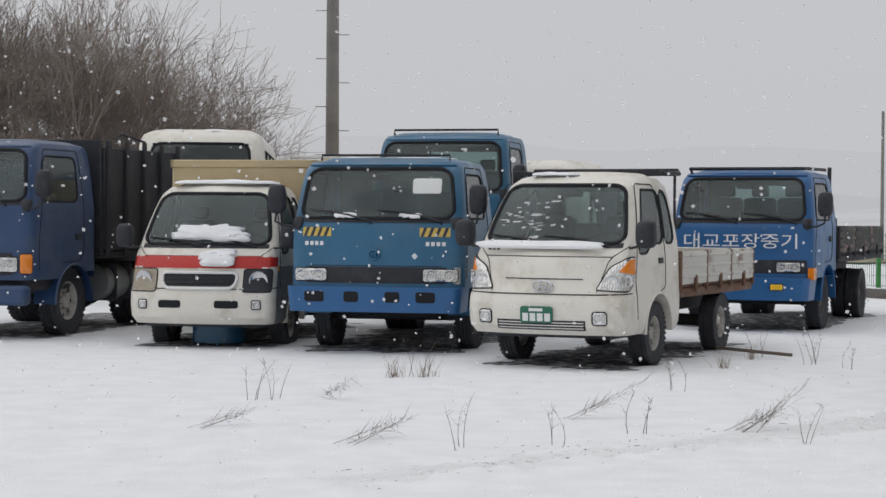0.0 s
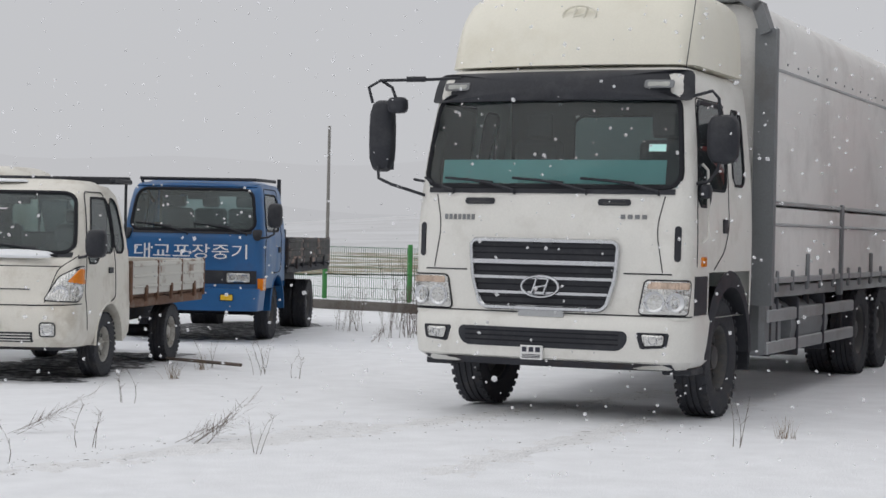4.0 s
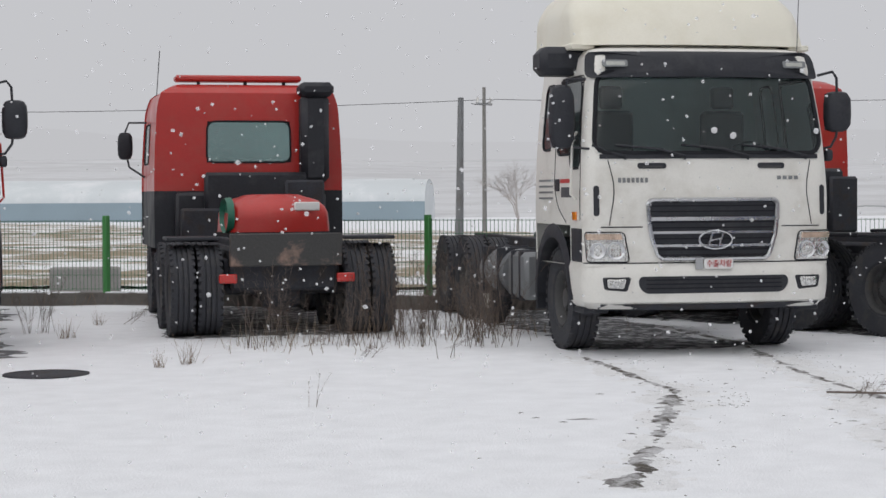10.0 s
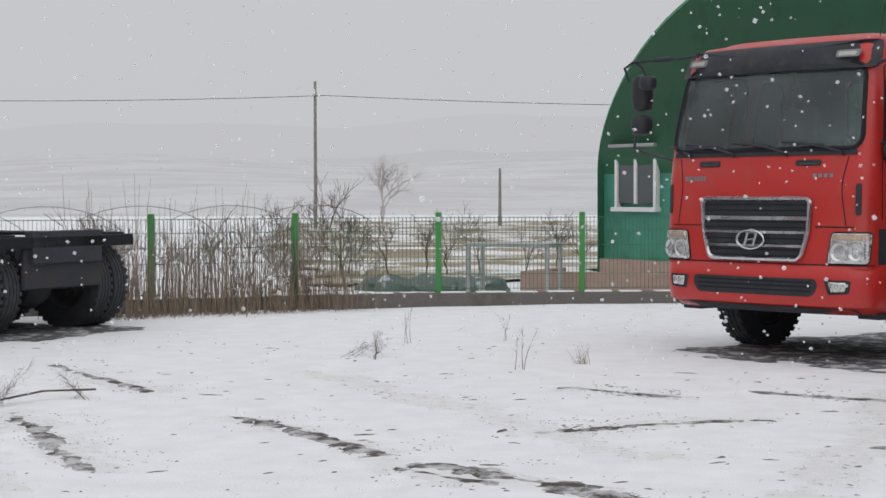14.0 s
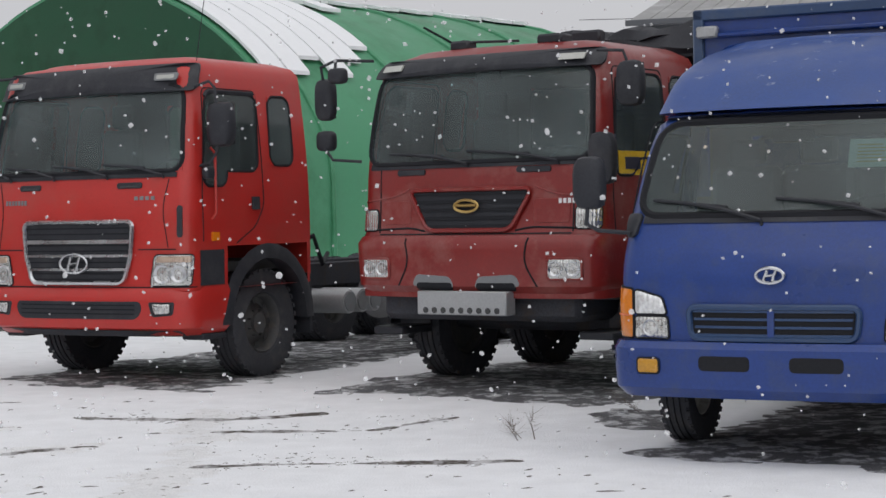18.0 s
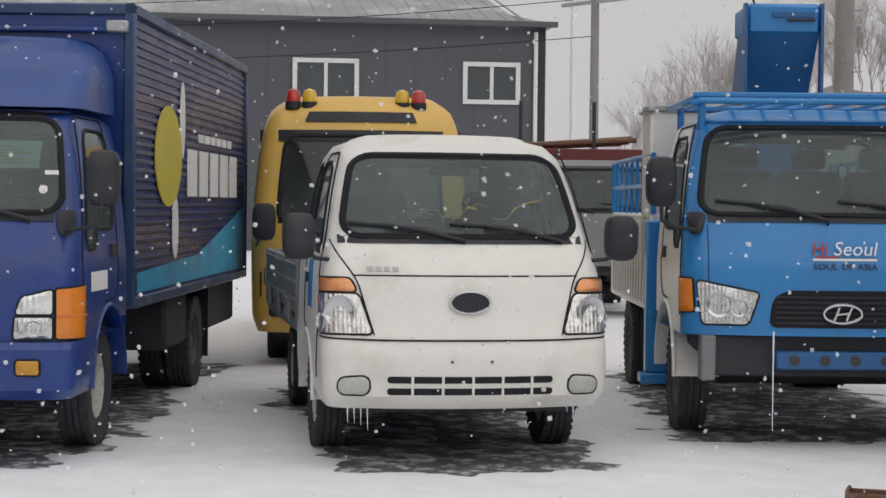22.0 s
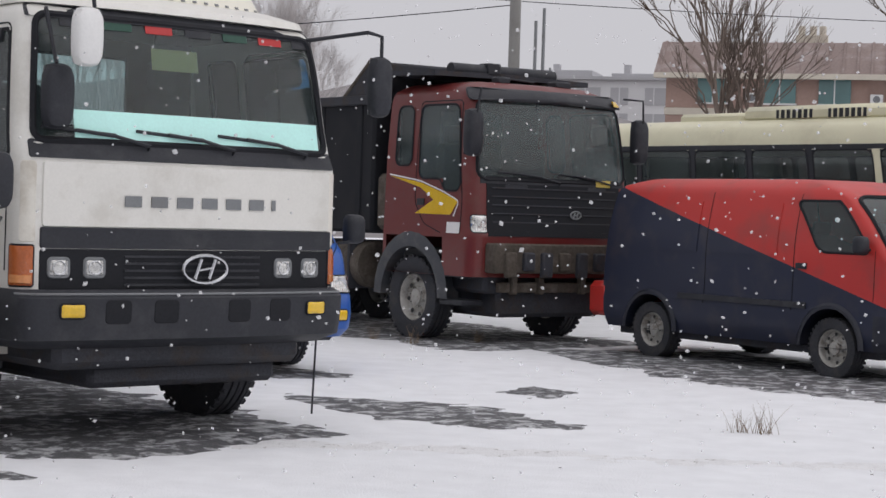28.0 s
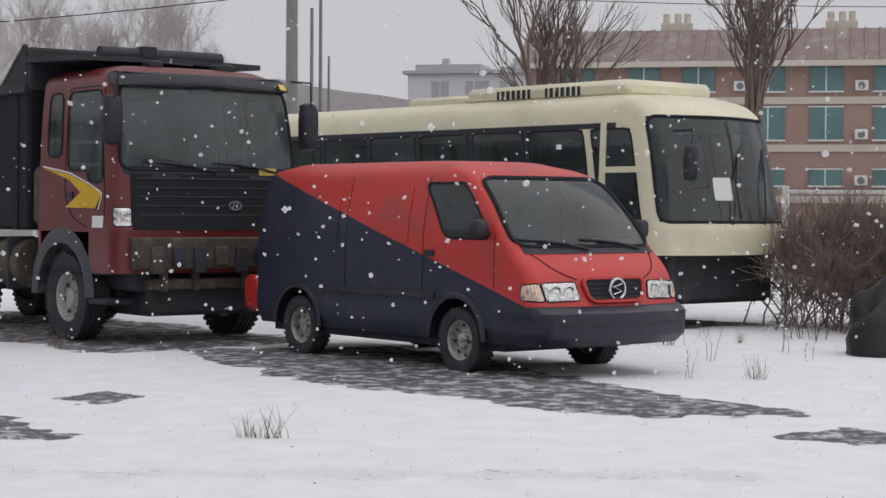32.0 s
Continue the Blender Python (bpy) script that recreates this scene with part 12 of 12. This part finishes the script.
# reeds and straw along the kerb
vs, fs = [], []
rnd = random.Random(14)
for k in range(620):
    a = rnd.random() ** 1.1
    x, y = 21.9 + 2.5 * a + rnd.gauss(0, 0.25), 7.4 - 2.9 * a + rnd.gauss(0, 0.25)
    h = rnd.uniform(0.35, 1.15) * (1.7 if rnd.random() < 0.25 else 1) * (1 - 0.3 * a)
    dx, dy = rnd.gauss(0, 0.1), rnd.gauss(0, 0.1)
    o = len(vs)
    for z, w in ((0, 0.006), (h * 0.6, 0.004), (h, 0.002)):
        q = z / h
        vs += [(x + dx * q * q * h - w, y + dy * q * h, z), (x + dx * q * q * h + w, y + dy * q * h + w, z), (x + dx * q * q * h, y + dy * q * h - w, z)]
    for i in (0, 3):
        fs += [(o + i + j, o + i + (j + 1) % 3, o + i + 3 + (j + 1) % 3, o + i + 3 + j) for j in range(3)]
me = bpy.data.meshes.new("dead_reeds")
me.from_pydata(vs, [], fs)
me.materials.append(mat("grey_reed", (0.25, 0.2, 0.15), 0.9, spread=0.35, scale=6, fine=40))
tagged(new("dead_reeds", me), "thicket of dead brown stalks by the fence", "reeds", kind="stuff")
vs, fs = [], []
for k in range(1300):
    t = rnd.random()
    if t < 0.38:
        a = rnd.random()
        x, y, h = 21.8 + 2.6 * a + rnd.gauss(0, 0.2), 7.2 - 3.0 * a + rnd.gauss(0, 0.2), rnd.uniform(0.12, 0.45)
    elif t < 0.55:
        a = rnd.random()
        x, y, h = 13.6 + 3.8 * a + rnd.gauss(0, 0.25), 12.4 - 1.2 * a + rnd.gauss(0, 0.5), rnd.uniform(0.08, 0.4)
    else:
        a = rnd.random()
        x, y, h = 11 + 8 * a + rnd.gauss(0, 0.3), 30.5 - 12 * a + rnd.gauss(0, 0.3), rnd.uniform(0.08, 0.3)
    d = rnd.uniform(0, 6.28)
    o = len(vs)
    vs += [(x, y, 0), (x + 0.007 * math.cos(d), y + 0.007 * math.sin(d), 0), (x + 0.4 * h * math.cos(d + 1), y + 0.4 * h * math.sin(d + 1), h)]
    fs.append((o, o + 1, o + 2))
me = bpy.data.meshes.new("dry_grass")
me.from_pydata(vs, [], fs)
me.materials.append(STRAW)
tagged(new("dry_grass", me), "thin dry straw along the kerb and truck wheels", "grass", kind="stuff")
# branches lying in the track
solid("fallen_branch", tube([(13.04, 5.83, 0.03), (12.95, 5.3, 0.06), (12.98, 4.96, 0.04), (13.4, 4.75, 0.07), (13.73, 4.45, 0.05)], 0.009, 6), STALK, "crooked dead branch lying in the tracks", "branch")
solid("fallen_branch", tube([(3.1, 21.0, 0.03), (3.7, 19.7, 0.05)], 0.02, 6), STALK, "thin dead stick lying on snow", "branch")

# ---- falling snow ----
def flake_mat():
    """Loose snow crystals let light through."""
    m = bpy.data.materials.new("snowflake")
    m.use_nodes = True
    n, l = m.node_tree.nodes, m.node_tree.links
    n.clear()
    d, t, x, o = n.new("ShaderNodeBsdfDiffuse"), n.new("ShaderNodeBsdfTranslucent"), n.new("ShaderNodeMixShader"), n.new("ShaderNodeOutputMaterial")
    c, y = n.new("ShaderNodeBsdfTransparent"), n.new("ShaderNodeMixShader")
    d.inputs[0].default_value = t.inputs[0].default_value = (0.95, 0.955, 0.97, 1)
    l.new(d.outputs[0], x.inputs[1])
    l.new(t.outputs[0], x.inputs[2])
    y.inputs[0].default_value = 0.45
    l.new(c.outputs[0], y.inputs[1])
    l.new(x.outputs[0], y.inputs[2])
    l.new(y.outputs[0], o.inputs[0])
    return m


FLAKE = flake_mat()


def snowfall(name, count, seed, size, r0, r1, top, fine):
    """Many small six-sided flakes in a tall round column of air."""
    g = np.random.default_rng(seed)
    if fine:
        q = 0.5257
        base = np.array([(-q, 0, 0.8507), (q, 0, 0.8507), (-q, 0, -0.8507), (q, 0, -0.8507), (0, 0.8507, q), (0, 0.8507, -q), (0, -0.8507, q), (0, -0.8507, -q), (0.8507, q, 0), (-0.8507, q, 0), (0.8507, -q, 0), (-0.8507, -q, 0)])
        tri = np.array([f for f in itertools.combinations(range(12), 3) if all(np.linalg.norm(base[i] - base[j]) < 1.2 for i, j in itertools.combinations(f, 2))])
    else:
        base = np.array([(1, 0, 0), (-1, 0, 0), (0, 1, 0), (0, -1, 0), (0, 0, 1), (0, 0, -1)])
        tri = np.array([(i, j, k) for i in (0, 1) for j in (2, 3) for k in (4, 5)])
    tri = np.array([f if np.dot(np.cross(base[f[1]] - base[f[0]], base[f[2]] - base[f[0]]), base[f[0]]) > 0 else f[::-1] for f in tri])
    r, a = np.sqrt(g.uniform(r0 * r0, r1 * r1, count)), g.uniform(0, 2 * math.pi, count)
    c = np.stack([r * np.cos(a) - 1.5, r * np.sin(a) - 1.0, g.uniform(0, top, count)], 1)
    s = size * g.uniform(0.5, 1.5, count)
    shape = base[None] * s[:, None, None] * g.uniform(0.75, 1.25, (count, 1, 3))
    turn = np.linalg.qr(g.normal(size=(count, 3, 3)))[0]
    turn *= np.sign(np.linalg.det(turn))[:, None, None]
    v = c[:, None, :] + np.einsum("nij,nkj->nki", turn, shape)
    f = tri[None] + len(base) * np.arange(count)[:, None, None]
    me = bpy.data.meshes.new(name)
    me.from_pydata(v.reshape(-1, 3).tolist(), [], f.reshape(-1, 3).tolist())
    me.shade_smooth()
    me.materials.append(FLAKE)
    return tagged(new(name, me), "white snowflakes drifting down through the air", "snowflakes", kind="stuff")


FALLS = [(snowfall("snowfall", 26000, 1, 0.0058, 4.6, 9, 42, True), 1.05, -0.15, -0.1), (snowfall("snowfall", 120000, 2, 0.0088, 8.5, 15, 48, False), 1.25, -0.2, 0.05), (snowfall("snowfall", 50000, 3, 0.012, 11.0, 22, 34, False), 0.85, -0.1, -0.2)]


def motions():
    """The snow falls steadily with a slight drift."""
    for ob, speed, dx, dy in FALLS:
        walk(ob, [(t, pose(dx * (t - 16) + 0.12 * math.sin(t * 0.9 + speed), dy * (t - 16), -speed * t)) for t in (0, 4, 8, 12, 16, 20, 24, 28, 32)])


motions()
